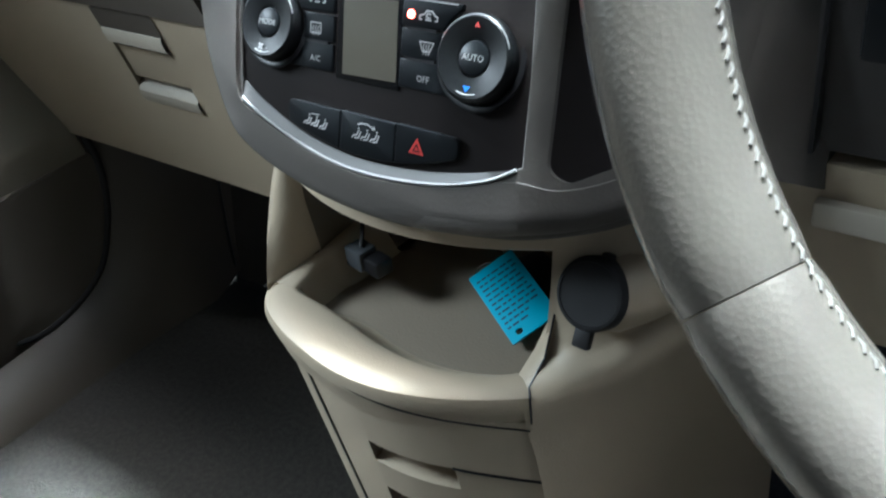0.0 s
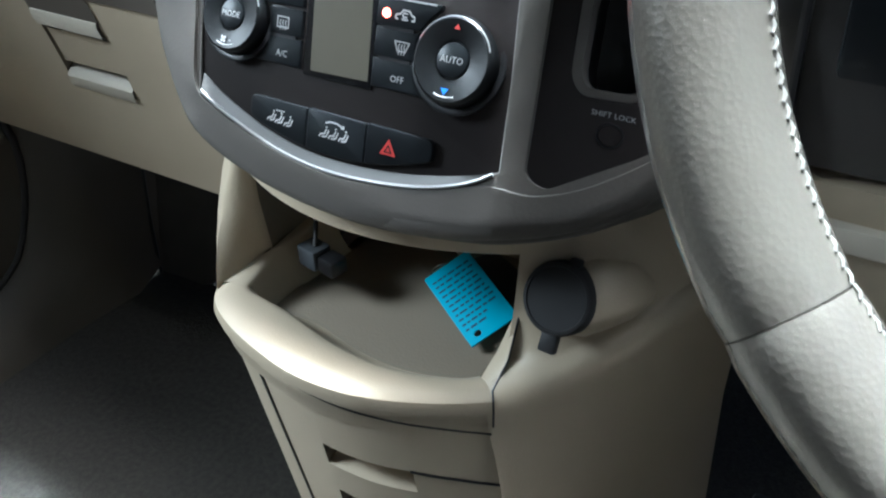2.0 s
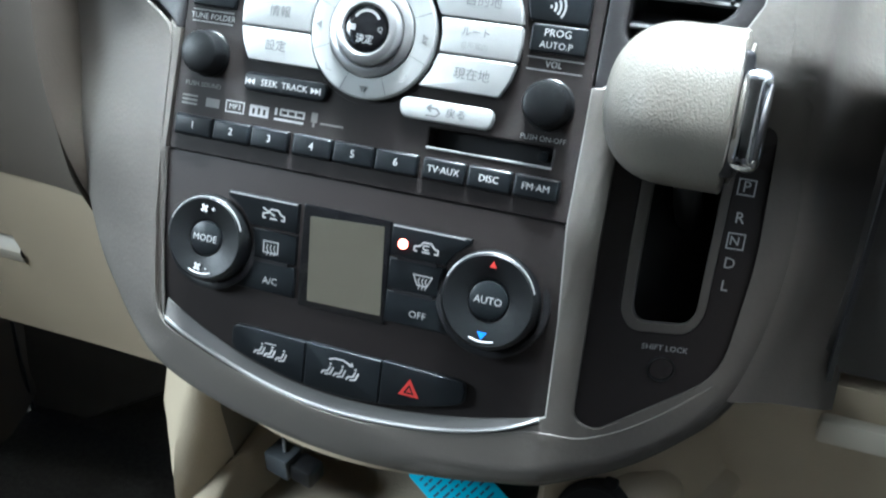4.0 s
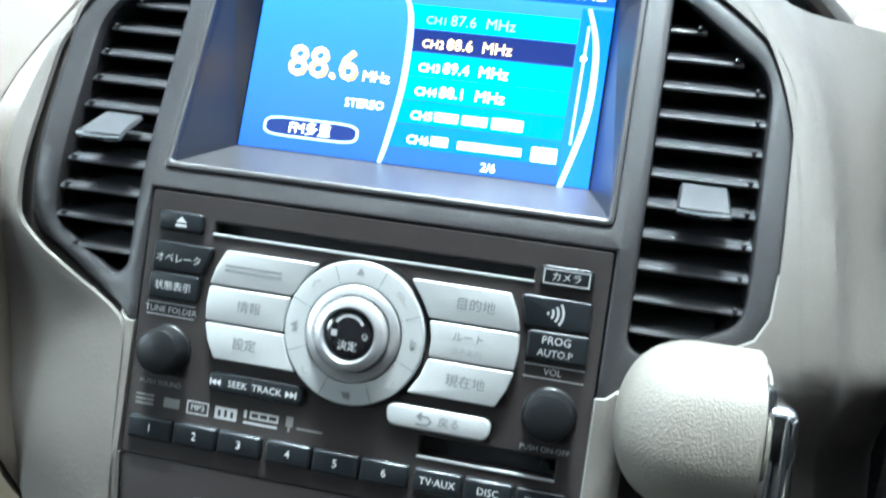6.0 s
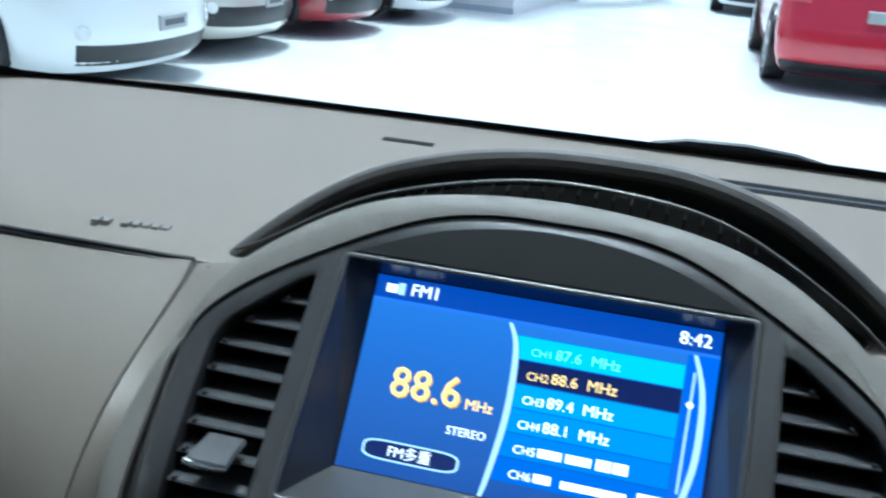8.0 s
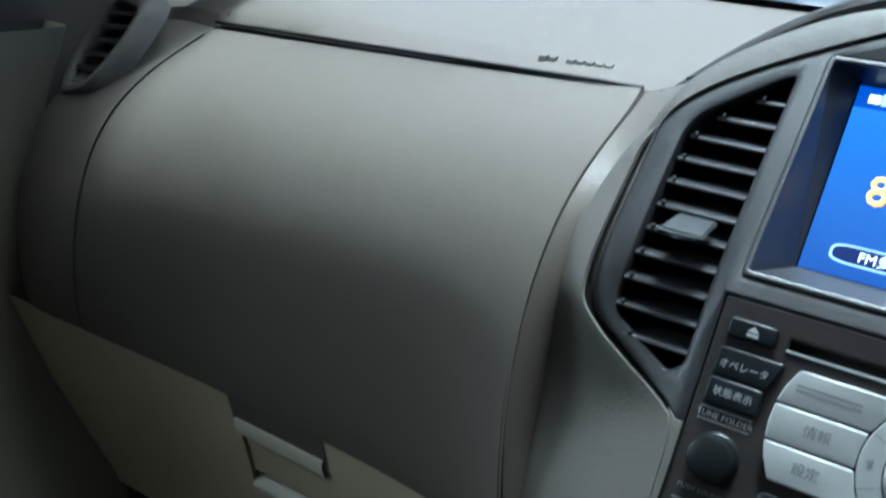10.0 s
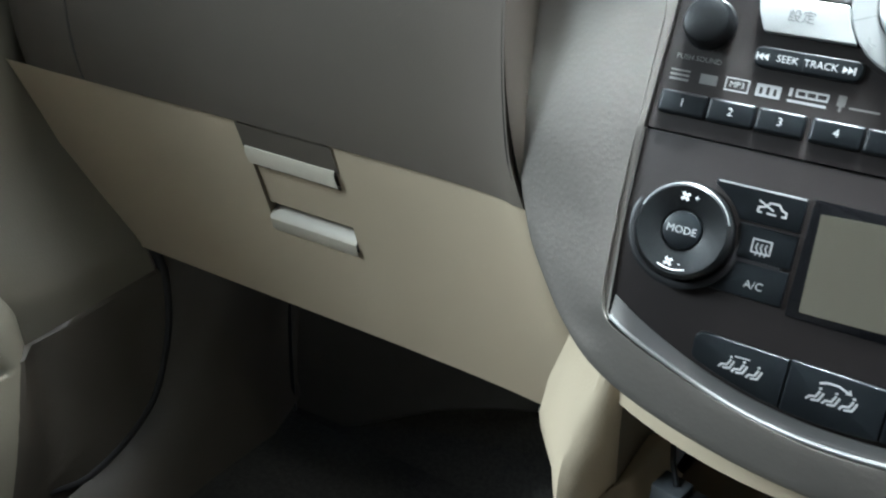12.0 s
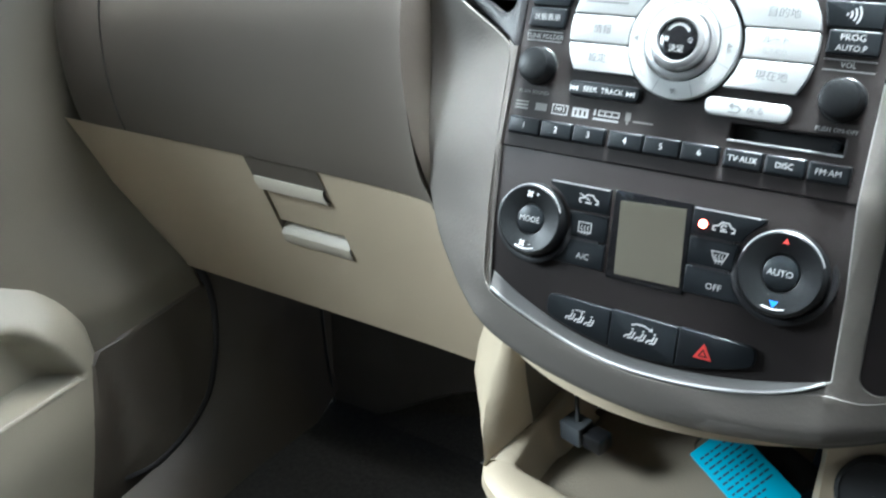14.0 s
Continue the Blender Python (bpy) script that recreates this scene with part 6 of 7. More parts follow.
part("strip", tube([(door_x(y, z) + 0.001, y + 0.002, z) for y, z in SEAL[3:]], 0.0052, 10), RUBBER, seal, smooth=True, unit=1)

# pillars, roof and back of the cabin
def pillar(sx):
    ob = thing("roof_pillar", "beige windscreen pillar trim", "pillar", group="windscreen pillars")
    rows = []
    for t in np.linspace(0, 1, 14):
        p = Vector((-0.627, 0.4537, 1.1137)).lerp(Vector((-0.672, -0.36, 1.62)), t)
        q = Vector((-0.748, 0.10, 1.095)).lerp(Vector((-0.735, -0.62, 1.62)), t)
        m1 = p.lerp(q, 0.3) + Vector((0.022, -0.03, -0.012))
        m2 = p.lerp(q, 0.62) + Vector((0.025, -0.035, -0.01))
        m3 = p.lerp(q, 0.72) + Vector((0.010, -0.02, -0.01))
        rows.append([(sx * -v.x, v.y, v.z) for v in (p + Vector((-0.02, 0.004, 0.004)), p, p.lerp(q, 0.1) + Vector((0.012, -0.01, -0.008)), m1, m2, m3, q)])
    part("trim", grid_mesh(rows), BEIGE_P, ob, smooth=True, unit=1)
    rows = []
    for t in np.linspace(0, 1, 8):
        q = Vector((-0.748, 0.10, 1.085)).lerp(Vector((-0.735, -0.62, 1.62)), t)
        rows.append([(sx * -v.x, v.y, v.z) for v in (q + Vector((0.004, -0.002, 0)), q + Vector((0.0, -0.045, 0)), q + Vector((-0.05, -0.05, 0)))])
    part("window_edge", grid_mesh(rows), BLACK, ob, "black window edge", unit=1)
    return ob


pillar(-1)
pillar(1)
roof = thing("roof", "pale cloth headliner under the roof", "roof", kind="structure")
rows = [[(x, y, z) for y, z in ((-0.36, 1.62), (-0.6, 1.68), (-1.4, 1.72), (-2.4, 1.70), (-2.8, 1.5), (-2.85, 0.3))] for x in (-0.76, -0.5, 0, 0.5, 0.76)]
part("headliner", grid_mesh(rows), HEADLINER, roof, smooth=True, unit=1)
for sx in (-1, 1):
    part("side_body", grid_mesh([[(sx * 0.76, y, 0.30), (sx * 0.76, y, 1.06)] for y in (-2.85, -1.1, 0.15, 0.6)]), HEADLINER, roof, unit=1)
    part("side_pillar", grid_mesh([[(sx * 0.76, -1.25, 1.0), (sx * 0.66, -1.25, 1.70)], [(sx * 0.76, -1.0, 1.0), (sx * 0.66, -1.0, 1.70)]]), HEADLINER, roof, unit=1)
    # Unseen panel added over the driver's window to cut light from the right.
    if sx > 0:
        part("side_light_block", grid_mesh([[(0.757, y, 1.0), (0.661, y, 1.70)] for y in (-1.05, -0.30)]), HEADLINER, roof, unit=1)
    part("rear_side", grid_mesh([[(sx * 0.76, -2.85, 1.0), (sx * 0.66, -2.85, 1.70)], [(sx * 0.76, -2.0, 1.0), (sx * 0.66, -2.0, 1.70)]]), HEADLINER, roof, unit=1)
# Opaque dark panes, out of view, added to stop light at the rear sides.
for sx in (-1, 1):
    part("rear_pane", grid_mesh([[(sx * 0.757, y, 1.05), (sx * 0.662, y, 1.69)] for y in (-2.02, -1.24)]), REAR_BLOCK, roof, "unseen dark pane, added to block light from behind", unit=1)
part("firewall", grid_mesh([[(x, 0.505, 0.3), (x, 0.52, 1.08)] for x in (-0.76, 0.76)]), BLACK, roof, unit=1)
for sx in (-1, 1):
    seat = thing("front_seat", "grey-beige cloth front seat", "seat", Matrix.Translation((sx * 0.38, -0.95, 0.36)), "front seats")
    part("cushion", box(-0.25, 0.25, -0.25, 0.27, 0.12, 0.34, 0.06, 4), CLOTH, seat, smooth=True, unit=1)
    part("backrest", box(-0.24, 0.24, -0.42, -0.24, 0.3, 0.98, 0.06, 4), CLOTH, seat, smooth=True, unit=1)
    part("base", box(-0.2, 0.2, -0.2, 0.2, 0.0, 0.12, 0.01), BLACK, seat, unit=1)
pedal = thing("pedal", "black pedal unit with worn white print", "pedal", pose(0.27, 0.13, 0.36, 20, 0, 0))
part("pad", box(-0.05, 0.05, -0.01, 0.01, 0.17, 0.25, 0.004), BLACK, pedal, unit=1)
part("arm", box(-0.01, 0.01, 0.0, 0.02, 0.0, 0.2, 0.003), BLACK, pedal, unit=1)
for r in range(2):
    part("print_bar", box(-0.028, 0.02, -0.0112, -0.0098, 0.222 - 0.014 * r, 0.228 - 0.014 * r), GREY_INK, pedal, unit=1)

# windscreen
BASE = spline([(-0.640, 0.445, 1.108), (-0.55, 0.485, 1.111), (-0.40, 0.508, 1.113), (-0.2, 0.518, 1.114), (0.0, 0.522, 1.115), (0.2, 0.522, 1.116), (0.45, 0.51, 1.114), (0.64, 0.445, 1.108)], 4)
screen_glass = thing("windshield", "clear raked windscreen with black edge band", "windscreen", kind="structure")


def glass_point(p, t):
    top = Vector((p[0] * 1.06, -0.36 + 0.04 * abs(p[0]), 1.62))
    return Vector(p).lerp(top, t) + Vector((0, 0.02, 0.03)) * math.sin(math.pi * t)


g = part("pane", grid_mesh([[glass_point(p, t) for t in np.linspace(0.0, 1, 8)] for p in BASE]), GLASS, screen_glass, "clear glass", smooth=True, unit=1)
g.visible_shadow = False
rows = [[glass_point(p, -0.012) + Vector((0, -0.004, -0.003)), glass_point(p, 0.018 + 0.035 * smooth01((abs(p[0]) - 0.53) / 0.10)) + Vector((0, -0.003, -0.003))] for p in BASE]
part("edge_band", grid_mesh(rows), FRIT, screen_glass, "black edge band", unit=1)
for side in (BASE[0], BASE[-1]):
    sx = -1 if side[0] < 0 else 1
    part("edge_band", grid_mesh([[glass_point(side, t) + Vector((0, -0.005, -0.004)), glass_point(side, t) + Vector((-sx * 0.044, 0.004, -0.004))] for t in np.linspace(-0.01, 1, 14)]), FRIT, screen_glass, unit=1)
wiper = thing("wiper", "black windscreen wiper resting at the glass base", "wiper")
part("arm", tube([(0.03, 0.538, 1.112), (0.06, 0.538, 1.118), (0.11, 0.540, 1.119), (0.15, 0.541, 1.116), (0.18, 0.542, 1.110)], 0.005, 8), FRIT, wiper, smooth=True, unit=1)
part("blade", tube([(-0.10, 0.536, 1.108), (0.02, 0.538, 1.111), (0.12, 0.538, 1.112), (0.27, 0.538, 1.109)], 0.004, 8), RUBBER, wiper, smooth=True, unit=1)
cowl = thing("bonnet", "dark cowl below the windscreen", "cowl")
part("cover", grid_mesh([[(x, 0.53, 1.08), (x, 0.60, 1.06), (x, 0.75, 0.98), (x, 1.1, 0.94), (x, 1.3, 0.6)] for x in np.linspace(-0.72, 0.72, 8)]), FRIT, cowl, smooth=True, unit=1)

# ---- showroom ----
GZ = -0.03      # level of the showroom floor
ground = part("ground", box(-150, 150, -150, 150, -0.4, GZ), FLOOR, None, unit=1)
tagged(ground, "pale glossy showroom floor", "floor", kind="structure")
wall = part("wall_north", box(-14, -2.22, 12.45, 12.65, GZ, 4.2), WALL, None, unit=1)
tagged(wall, "white showroom wall", "wall", kind="structure")
wall = part("wall_west", box(-8.6, -8.4, -8, 12.45, GZ, 4.2), WALL, None, unit=1)
tagged(wall, "white showroom wall", "wall", kind="structure")
skirt = part("baseboard", box(-8.4, -2.21, 12.435, 12.45, GZ, GZ + 0.08), FRAMEBLUE, None, unit=1)
tagged(skirt, "pale grey baseboard along the wall", "baseboard", kind="structure")
# Unseen walls and slab, added to keep sky light out of the cabin.
for name, label, x0, x1, y0_, y1_, z0, z1 in (("wall_south", "unseen grey wall behind the car, added to cut light", -8.6, 8.2, -9.2, -9.0, GZ, 2.7), ("wall_right", "unseen grey wall beside the car, added to cut light", 8.0, 8.2, -9.0, -0.05, GZ, 2.7)):
    tagged(part(name, box(x0, x1, y0_, y1_, z0, z1), SHADE_WALL, None, unit=1), label, "wall", kind="structure")
sky_block = part("ceiling", box(-8.4, 8.2, -9.0, -0.05, 2.7, 2.85), SHADE_WALL, None, unit=1)
tagged(sky_block, "unseen grey slab over the car, added to block sky light", "ceiling", kind="structure")
SIDE = Matrix.Translation((-2.22, 12.55, GZ)) @ Matrix.Rotation(math.atan2(3.15, 0.35), 4, 'Z')
BACK = Matrix.Translation((-1.87, 15.7, GZ)) @ Matrix.Rotation(math.atan2(1.95, 1.24), 4, 'Z')
wall = thing("wall_east", "white return wall with a barred window", "wall", SIDE, kind="structure")
for x0, x1, z0, z1 in ((0, 0.75, 0, 4.2), (0.75, 2.55, 0, 0.55), (0.75, 2.55, 2.3, 4.2), (2.55, 3.2, 0, 4.2)):
    part("wall_piece", box(x0, x1, 0, 0.15, z0, z1), WALL, wall, unit=1)
win = thing("window_1", "blue-tinted window with white vertical bars", "window", SIDE, kind="structure")
part("pane", box(0.75, 2.55, 0.06, 0.07, 0.55, 2.3), PANE, win, "blue-tinted glass", unit=1)
for x in (0.75, 1.18, 1.62, 2.06, 2.5):
    part("bar", box(x, x + 0.05, -0.02, 0.10, 0.55, 2.3, 0.005), FRAMEBLUE, win, unit=1)
part("sill", box(0.70, 2.60, -0.05, 0.02, 0.50, 0.55, 0.008), FRAMEBLUE, win, unit=1)
wall = thing("wall_back", "white wall round an open doorway", "wall", BACK, kind="structure")
for x0, x1, z0, z1 in ((0, 0.1, 0, 4.2), (0.1, 2.2, 2.3, 4.2), (2.2, 2.8, 0, 4.2)):
    part("wall_piece", box(x0, x1, 0, 0.15, z0, z1), WALL, wall, unit=1)
doorway = thing("door_1", "open doorway with a pale blue metal frame", "door", BACK, kind="structure")
for x0, x1, z0, z1 in ((0.06, 0.16, 0, 2.36), (2.15, 2.25, 0, 2.36), (0.06, 2.25, 2.26, 2.36), (0.06, 2.25, 0, 0.05)):
    part("frame_bar", box(x0, x1, -0.04, 0.19, z0, z1, 0.01), FRAMEBLUE, doorway, unit=1)
room = thing("store_room", "dim store room behind the doorway", "room", BACK, kind="structure")
for name, x0, x1, y0_, y1_, z0, z1 in (("back_wall", -0.4, 2.8, 1.9, 2.0, 0, 3), ("side_wall", -0.4, -0.3, 0.2, 1.9, 0, 3), ("side_wall", 2.7, 2.8, 0.2, 1.9, 0, 3)):
    part(name, box(x0, x1, y0_, y1_, z0, z1), CREAM, room, unit=1)
ext = thing("fire_extinguisher", "red fire extinguisher on the store room floor", "extinguisher", BACK @ Matrix.Translation((0.55, 0.45, 0.0)))
part("cylinder", tube([(0, 0, 0), (0, 0, 0.02), (0, 0, 0.38), (0, 0, 0.45)], lambda t: 0.12 if t < 0.9 else 0.06, 16), REDPAINT, ext, smooth=True, unit=1)
part("valve", box(-0.03, 0.06, -0.02, 0.02, 0.45, 0.52, 0.005), BLACK, ext, unit=1)
part("hose", tube([(0.04, 0, 0.49), (0.13, 0, 0.44), (0.15, 0, 0.30), (0.13, 0, 0.15)], 0.014, 8), BLACK, ext, "black rubber hose", smooth=True, unit=1)
for sx_, w_, h_, mat_s in ((1.15, 0.11, 0.85, WALL), (1.75, 0.25, 0.9, GREYPLUG)):
    bn = thing("storage_bin", "upright bin with a dark lid in the store room", "bin", BACK @ Matrix.Translation((sx_, 1.0, 0)))
    part("body", box(-w_, w_, -0.2, 0.2, 0, h_, 0.03), mat_s, bn, smooth=True, unit=1)
    part("lid", box(-w_ - 0.02, w_ + 0.02, -0.22, 0.22, h_, h_ + 0.05, 0.02), BLACK, bn, smooth=True, unit=1)

# ---- cars ----
# height over the ground, and there: how far the nose lies back, how far the tail lies forward, half width, depth of the rounded nose
VAN = dict(z=(0.17, 0.24, 0.36, 0.52, 0.62, 0.74, 0.84, 0.90, 0.96, 1.01, 1.05, 1.09, 1.30, 1.55, 1.70, 1.76, 1.785),
           nose=(0.09, 0.03, 0.0, 0.01, 0.03, 0.07, 0.15, 0.27, 0.50, 0.75, 0.98, 1.12, 1.42, 1.82, 2.15, 2.50, 2.95),
           tail=(0.12, 0.06, 0.0, 0.0, 0.01, 0.03, 0.05, 0.06, 0.07, 0.08, 0.09, 0.10, 0.14, 0.22, 0.32, 0.50, 0.90),
           half=(0.90, 0.95, 0.985, 1.0, 1.0, 1.0, 0.995, 0.99, 0.975, 0.96, 0.945, 0.93, 0.88, 0.80, 0.73, 0.64, 0.45), bow=0.50)
HATCH = dict(z=(0.16, 0.22, 0.34, 0.48, 0.58, 0.68, 0.77, 0.83, 0.88, 0.93, 0.97, 1.01, 1.18, 1.36, 1.47, 1.52, 1.54),
             nose=(0.10, 0.03, 0.0, 0.01, 0.04, 0.09, 0.18, 0.30, 0.48, 0.68, 0.86, 0.98, 1.28, 1.62, 1.90, 2.20, 2.55),
             tail=(0.14, 0.07, 0.0, 0.0, 0.02, 0.05, 0.07, 0.09, 0.10, 0.12, 0.14, 0.16, 0.24, 0.36, 0.48, 0.62, 0.90),
             half=(0.89, 0.94, 0.98, 1.0, 1.0, 1.0, 0.995, 0.985, 0.97, 0.955, 0.94, 0.92, 0.86, 0.78, 0.71, 0.62, 0.45), bow=0.55)


def parked_car(m, paint, label, form, length, width, grille=(0.60, 0.80, 0.56), intake=(0.22, 0.38), lights=(0.66, 0.98), bars=3, lamp=LAMP):
    """A car whose nose is at the origin and points along x; its skin is a stack of rounded outlines."""
    car = thing("car", label, "car", m, "cars in the showroom")
    hw = width / 2
    zmax = form["z"][-1]

    def at(z, name):
        return float(np.interp(z, form["z"], form[name]))

    def skin(p, z, lift=0.0, side=1):
        """p: 0 at the middle of the nose, 1 where the nose meets the side, 2 at the tail's corner, 3 at its middle."""
        h = hw * at(z, "half")
        bow = form["bow"] * (1 - 0.35 * smooth01((z - 0.9) / 0.4))
        xn, xt = -at(z, "nose"), -length + at(z, "tail")
        if p <= 1:
            a = p * math.pi / 2
            x, y = xn - bow * (1 - math.cos(a) ** 0.72), h * math.sin(a) ** 0.80
            nx, ny = math.cos(a), math.sin(a) * 0.9
        elif p <= 2:
            x, y = (xn - bow) + (xt + 0.28 - xn + bow) * (p - 1), h
            nx, ny = 0.0, 1.0
        else:
            a = (3 - p) * math.pi / 2
            x, y = xt + 0.28 * (1 - math.cos(a) ** 0.6), h * math.sin(a) ** 0.66
            nx, ny = -math.cos(a), math.sin(a)
        return (x + lift * nx, side * (y + lift * ny), z + lift * 0.35 * smooth01((z - 0.75) / 0.2))

    def patch(name, ps, zs, mat, parent, text="", lift=0.006, side=1):
        """A plate that lies on the skin, with its edges turned in."""
        rows_ = []
        for i, p in enumerate(ps):
            col = [zs(p)] if callable(zs) else [zs]
            lo, hi = col[0]
            rim = i in (0, len(ps) - 1)
            rows_.append([skin(p, lo, -0.012, side)] + [skin(p, z, -0.012 if rim else lift, side) for z in np.linspace(lo, hi, 7)] + [skin(p, hi, -0.012, side)])
        return part(name, grid_mesh(rows_), mat, parent, text, smooth=True, unit=1)

    ps = list(np.linspace(0, 1, 17)) + list(np.linspace(1.06, 2, 16)) + list(np.linspace(2.06, 3, 12))
    ring = [(p, 1) for p in ps] + [(p, -1) for p in reversed(ps[1:-1])]
    zs = sorted(set(list(form["z"]) + [0.30, 0.44, 0.57, 0.66, 0.71, 0.79, 0.81, 0.87, 1.14, 1.22, 1.42]))
    bm_ = grid_mesh([[skin(p, z, 0.0, sd) for p, sd in ring] for z in zs], closed=True)
    bm_.verts.ensure_lookup_table()
    bm_.faces.new(bm_.verts[:len(ring)])
    bm_.faces.new(bm_.verts[-len(ring):])
    part("body", bm_, paint, car, smooth=True, unit=1)
    g0, g1, gw = grille
    belt, eave = form["z"][11] + 0.02, zmax - 0.16

    def across(name, q, z0, z1, mat, parent, text="", lift=0.006, drop=0.0):
        """A plate over the middle of the nose, q: how far it reaches to each side."""
        rows_ = []
        for p in np.linspace(-q, q, 19):
            sd, f = (1, p) if p >= 0 else (-1, -p)
            e = drop * (f / q) ** 2
            rim = f > q - 1e-6
            rows_.append([skin(f, z0 - e, -0.012, sd)] + [skin(f, z - e, -0.010 if rim else lift, sd) for z in np.linspace(z0, z1, 5)] + [skin(f, z1 - e, -0.012, sd)])
        return part(name, grid_mesh(rows_), mat, parent, text, smooth=True, unit=1)

    gr = across("grille", gw, g0, g1, BLACK, car, "dark grille", 0.004, -0.02)
    for k5 in range(bars):
        z5 = g0 + (g1 - g0) * (k5 + 0.5) / bars
        part("bar", tube([skin(abs(p), z5 + 0.02 * (p / gw) ** 2, 0.010, 1 if p >= 0 else -1) for p in np.linspace(-gw * 0.96, gw * 0.96, 13)], 0.013, 6), CHROME, gr, "chrome grille bar", smooth=True, unit=1)
    zc = (g0 + g1) / 2
    x0_ = skin(0, zc, 0.0)[0]
    part("badge", box(x0_ - 0.03, x0_ + 0.028, -0.065, 0.065, zc - 0.05, zc + 0.05, 0.018, 3), CHROME, gr, "chrome badge plate", smooth=True, unit=1)
    across("intake", 0.74, intake[0], intake[1], BLACK, car, "dark lower intake", 0.004, -0.015)
    x0_ = skin(0, 0.44, 0.0)[0]
    part("number_plate", box(x0_ - 0.03, x0_ + 0.014, -0.165, 0.165, 0.40, 0.50, 0.006), WHITE_INK, car, "white plate with plain bar", unit=1)
    part("plate_bar", box(x0_ + 0.014, x0_ + 0.016, -0.12, 0.12, 0.43, 0.47), GREYPLUG, car, unit=1)
    l0, l1 = lights
    xf, xr = -0.215 * length, -0.80 * length
    for sd in (-1, 1):
        def lens(p):
            t = (p - gw - 0.01) / (0.98 - gw)
            lo = l0 + (l1 - 0.14 - l0) * t
            return lo, lo + 0.05 + 0.15 * math.sin(math.pi * (0.12 + 0.74 * t)) ** 0.7
        hl = patch("headlight", np.linspace(gw + 0.01, 0.99, 13), lens, lamp, car, "clear headlight", 0.010, sd)
        for t in (0.34, 0.62):
            p = gw + (0.98 - gw) * t
            lo, hi = lens(p)
            c_ = Vector(skin(p, (lo + hi) / 2, 0.004, sd))
            part("reflector", grid_mesh([[c_ + Vector((0.02 * d, sd * r * math.cos(a), r * math.sin(a))) for a in np.linspace(0, 2 * math.pi, 16, endpoint=False)] for r, d in ((0.055, 0.9), (0.045, 1.1), (0.004, 1.0))], closed=True), CHROME, hl, "chrome reflector", smooth=True, unit=1)
        patch("side_glass", np.linspace(1.0 + 0.10, 1.92, 14), lambda p: (belt, belt + (eave - belt) * min(1.0, (p - 1.0) / 0.22)), CARGLASS, car, "dark side windows", 0.004, sd)
        part("window_post", tube([skin(1.45, z, 0.006, sd) for z in np.linspace(belt, eave, 5)], 0.03, 8), paint, car, smooth=True, unit=1)
        part("door_line", tube([skin(1.16 if z < belt else 1.16, z, 0.0, sd) for z in np.linspace(0.34, belt, 8)], 0.006, 6), BLACK, car, "dark door joint", unit=1)
        mx = Vector(skin(1.04, belt + 0.05, 0.0, sd))
        part("mirror", box(mx.x - 0.09, mx.x + 0.07, min(mx.y - 0.02 * sd, mx.y + 0.20 * sd), max(mx.y - 0.02 * sd, mx.y + 0.20 * sd), mx.z, mx.z + 0.14, 0.04, 3), paint, car, smooth=True, unit=1)
        patch("tail_light", np.linspace(2.05, 2.62, 8), lambda p: (0.78, 1.0), TAIL, car, "red and white tail light", 0.008, sd)
        part("fog_lamp", tube([Vector(skin(0.62, 0.42, -0.02, sd)), Vector(skin(0.62, 0.42, 0.012, sd))], 0.045, 12), lamp, car, smooth=True, unit=1)
        for fx in (xf, xr):
            yy = sd * (hw + 0.004)
            part("wheel_arch", grid_mesh([[(fx + r * math.cos(a), yy - sd * d, 0.32 + r * math.sin(a)) for a in np.linspace(-0.42, math.pi + 0.42, 26)] for r, d in ((0.395, 0.06), (0.393, -0.008), (0.380, -0.014), (0.370, -0.006), (0.0, -0.004))]), BLACK, car, "dark wheel arch", unit=1)
            wh = part("wheel", grid_mesh([[(fx + r * math.cos(a), yy + sd * d, 0.32 + r * math.sin(a)) for a in np.linspace(0, 2 * math.pi, 32, endpoint=False)] for r, d in ((0.22, -0.20), (0.31, -0.19), (0.32, -0.10), (0.315, 0.012), (0.28, 0.020), (0.225, 0.014), (0.22, 0.008))], closed=True), RUBBER, car, "black tyre", smooth=True, unit=1)
            bm_ = bmesh.new()
            for k5 in range(5):
                a = 2 * math.pi * k5 / 5 + 0.3
                c_, s_ = math.cos(a), math.sin(a)
                bm_.faces.new([bm_.verts.new((fx + u * c_ - v * s_, yy + sd * 0.014, 0.32 + u * s_ + v * c_)) for u, v in ((0.02, -0.025), (0.222, -0.032), (0.222, 0.032), (0.02, 0.025))])
            bm_.faces.new([bm_.verts.new((fx + 0.06 * math.cos(a), yy + sd * 0.018, 0.32 + 0.06 * math.sin(a))) for a in np.linspace(0, 2 * math.pi, 16, endpoint=False)])
            part("rim", bm_, RIMMETAL, wh, "silver spoked rim", unit=1)
            part("rim_edge", grid_mesh([[(fx + r * math.cos(a), yy + sd * d, 0.32 + r * math.sin(a)) for a in np.linspace(0, 2 * math.pi, 32, endpoint=False)] for r, d in ((0.205, 0.010), (0.213, 0.019), (0.226, 0.016))], closed=True), RIMMETAL, wh, "silver rim edge", smooth=True, unit=1)
    across("windscreen", 0.80, belt + 0.03, eave + 0.02, CARGLASS, car, "dark windscreen", 0.004, 0.0)
    part("bonnet_line", tube([skin(abs(p), l0 + 0.19 + 0.0 * p, 0.0, 1 if p >= 0 else -1) for p in np.linspace(-gw, gw, 15)], 0.005, 6), BLACK, car, "dark bonnet joint", unit=1)
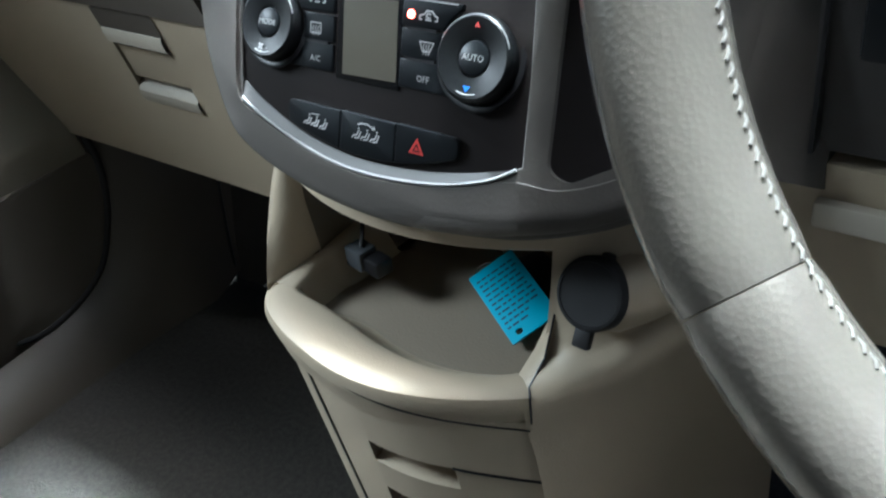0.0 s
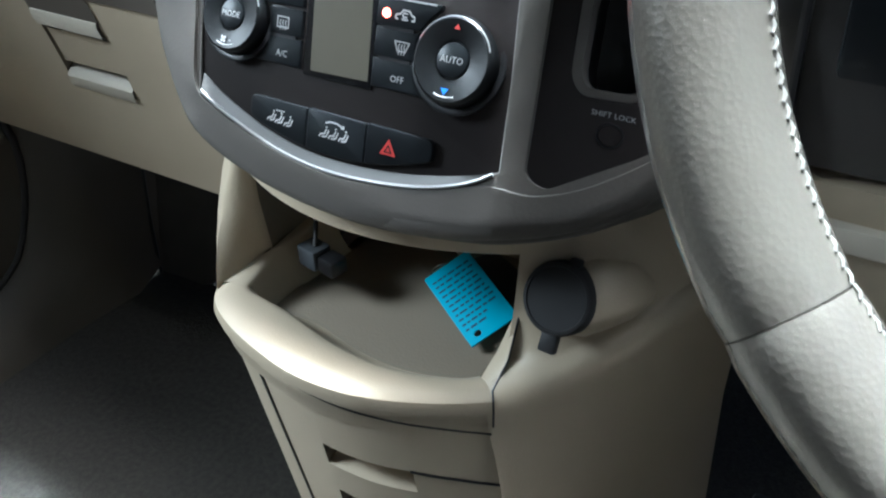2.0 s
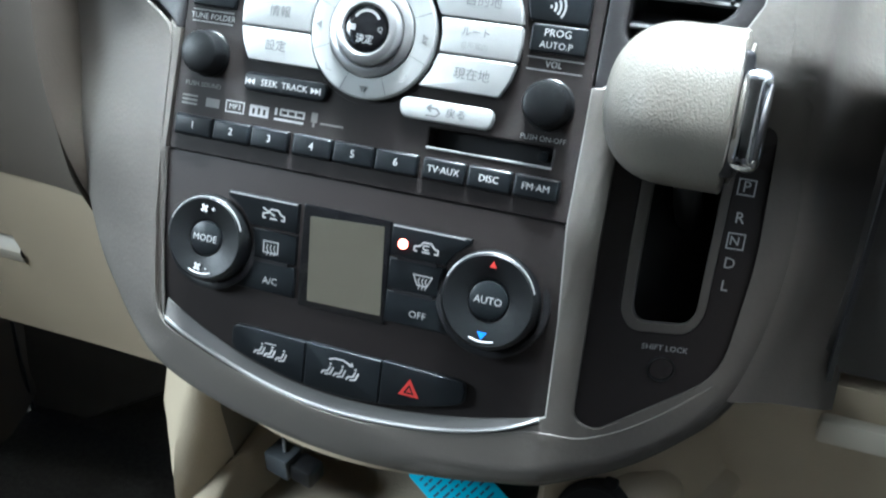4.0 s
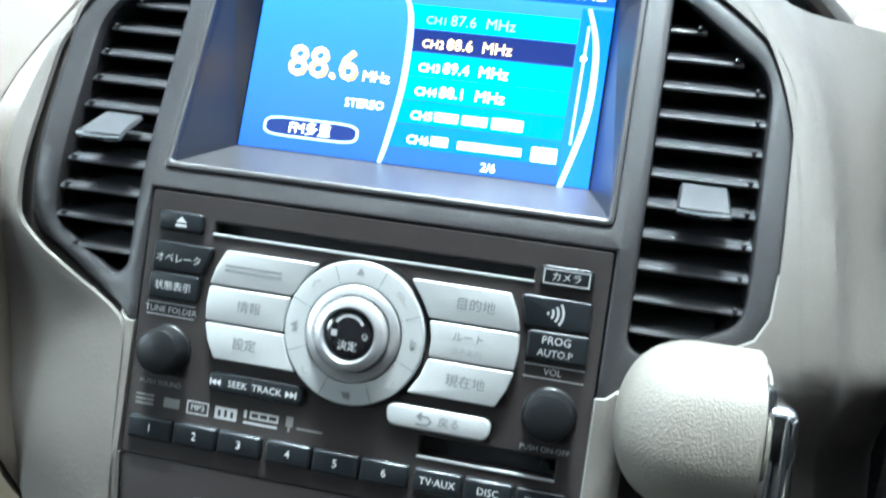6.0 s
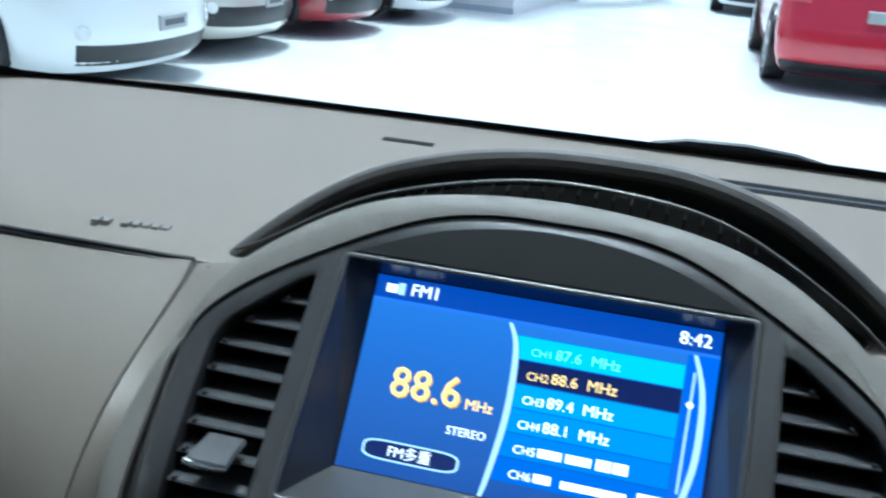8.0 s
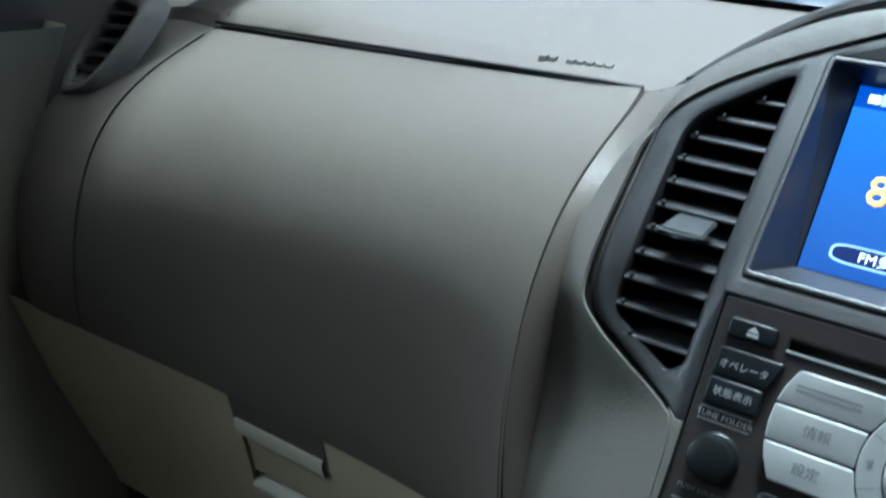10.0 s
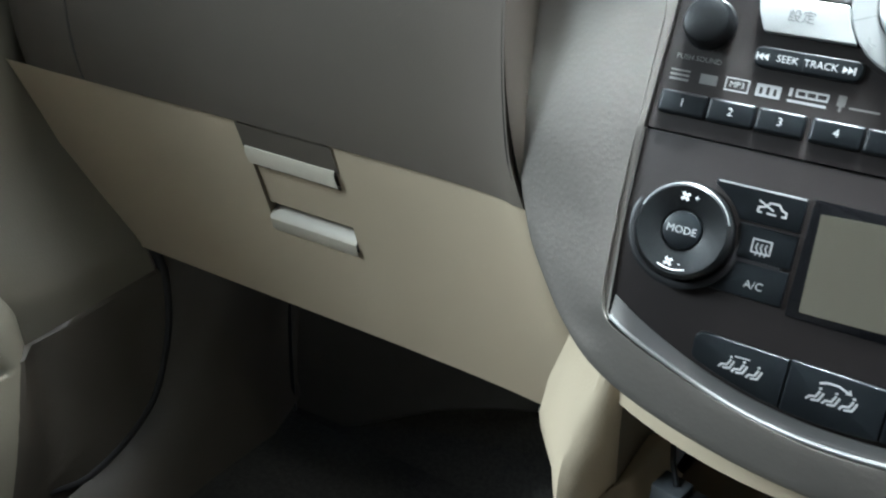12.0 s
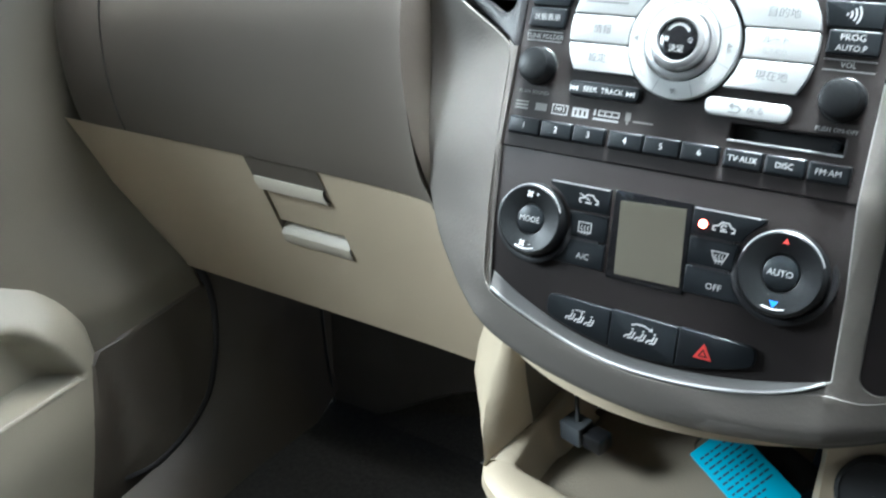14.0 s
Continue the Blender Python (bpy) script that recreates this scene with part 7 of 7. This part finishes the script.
    # tail: window, bumper ridge, plate recess, lower valance
    for name, z0, z1, q, mat, text in (("rear_glass", belt, eave, 2.42, CARGLASS, "dark rear window"), ("rear_valance", 0.165, 0.27, 2.2, BLACK, "black rear valance"), ("bumper_ridge", 0.565, 0.60, 2.12, paint, "")):
        rows_ = []
        for p, sd in [(p, 1) for p in np.linspace(q, 3, 9)] + [(p, -1) for p in np.linspace(3, q, 9)[1:]]:
            rows_.append([skin(p, z0, -0.01, sd)] + [skin(p, z, 0.010, sd) for z in np.linspace(z0, z1, 5)] + [skin(p, z1, -0.01, sd)])
        part(name, grid_mesh(rows_), mat, car, text, smooth=True, unit=1)
    part("tail_plate", box(-length - 0.012, -length + 0.06, -0.165, 0.165, 0.66, 0.76, 0.006), WHITE_INK, car, "white plate with plain bar", unit=1)
    part("underside", box(-length + 0.3, -0.45, -hw * 0.8, hw * 0.8, 0.12, 0.30, 0.02), BLACK, car, "dark underside", unit=1)
    return car


parked_car(pose(-3.18, 5.30, GZ), PAINT_WHITE, "pearl white minivan with chrome grille", VAN, 4.6, 1.70, (0.62, 0.82, 0.54), (0.21, 0.34), (0.70, 1.02))
parked_car(pose(-3.28, 7.10, GZ), PAINT_BEIGE, "pale champagne hatchback with black intake", HATCH, 4.2, 1.70, (0.60, 0.74, 0.40), (0.26, 0.42), (0.62, 0.92), bars=1)
parked_car(pose(-3.04, 8.98, GZ), PAINT_RED, "dark red hatchback with clear headlights", HATCH, 4.0, 1.70, (0.58, 0.68, 0.36), (0.24, 0.38), (0.58, 0.90), bars=2)
parked_car(pose(-2.70, 10.92, GZ), PAINT_WHITE, "white hatchback parked by the wall", HATCH, 4.0, 1.70, (0.58, 0.66, 0.36), (0.26, 0.36), (0.58, 0.90), bars=1)
parked_car(pose(1.70, 12.40, GZ, 0, 0, 90), PAINT_BRIGHTRED, "bright red hatchback seen from behind", HATCH, 4.0, 1.72)
parked_car(pose(1.30, 15.9, GZ, 0, 0, -90), PAINT_WHITE, "white car parked far off by the entrance", HATCH, 4.2, 1.70)
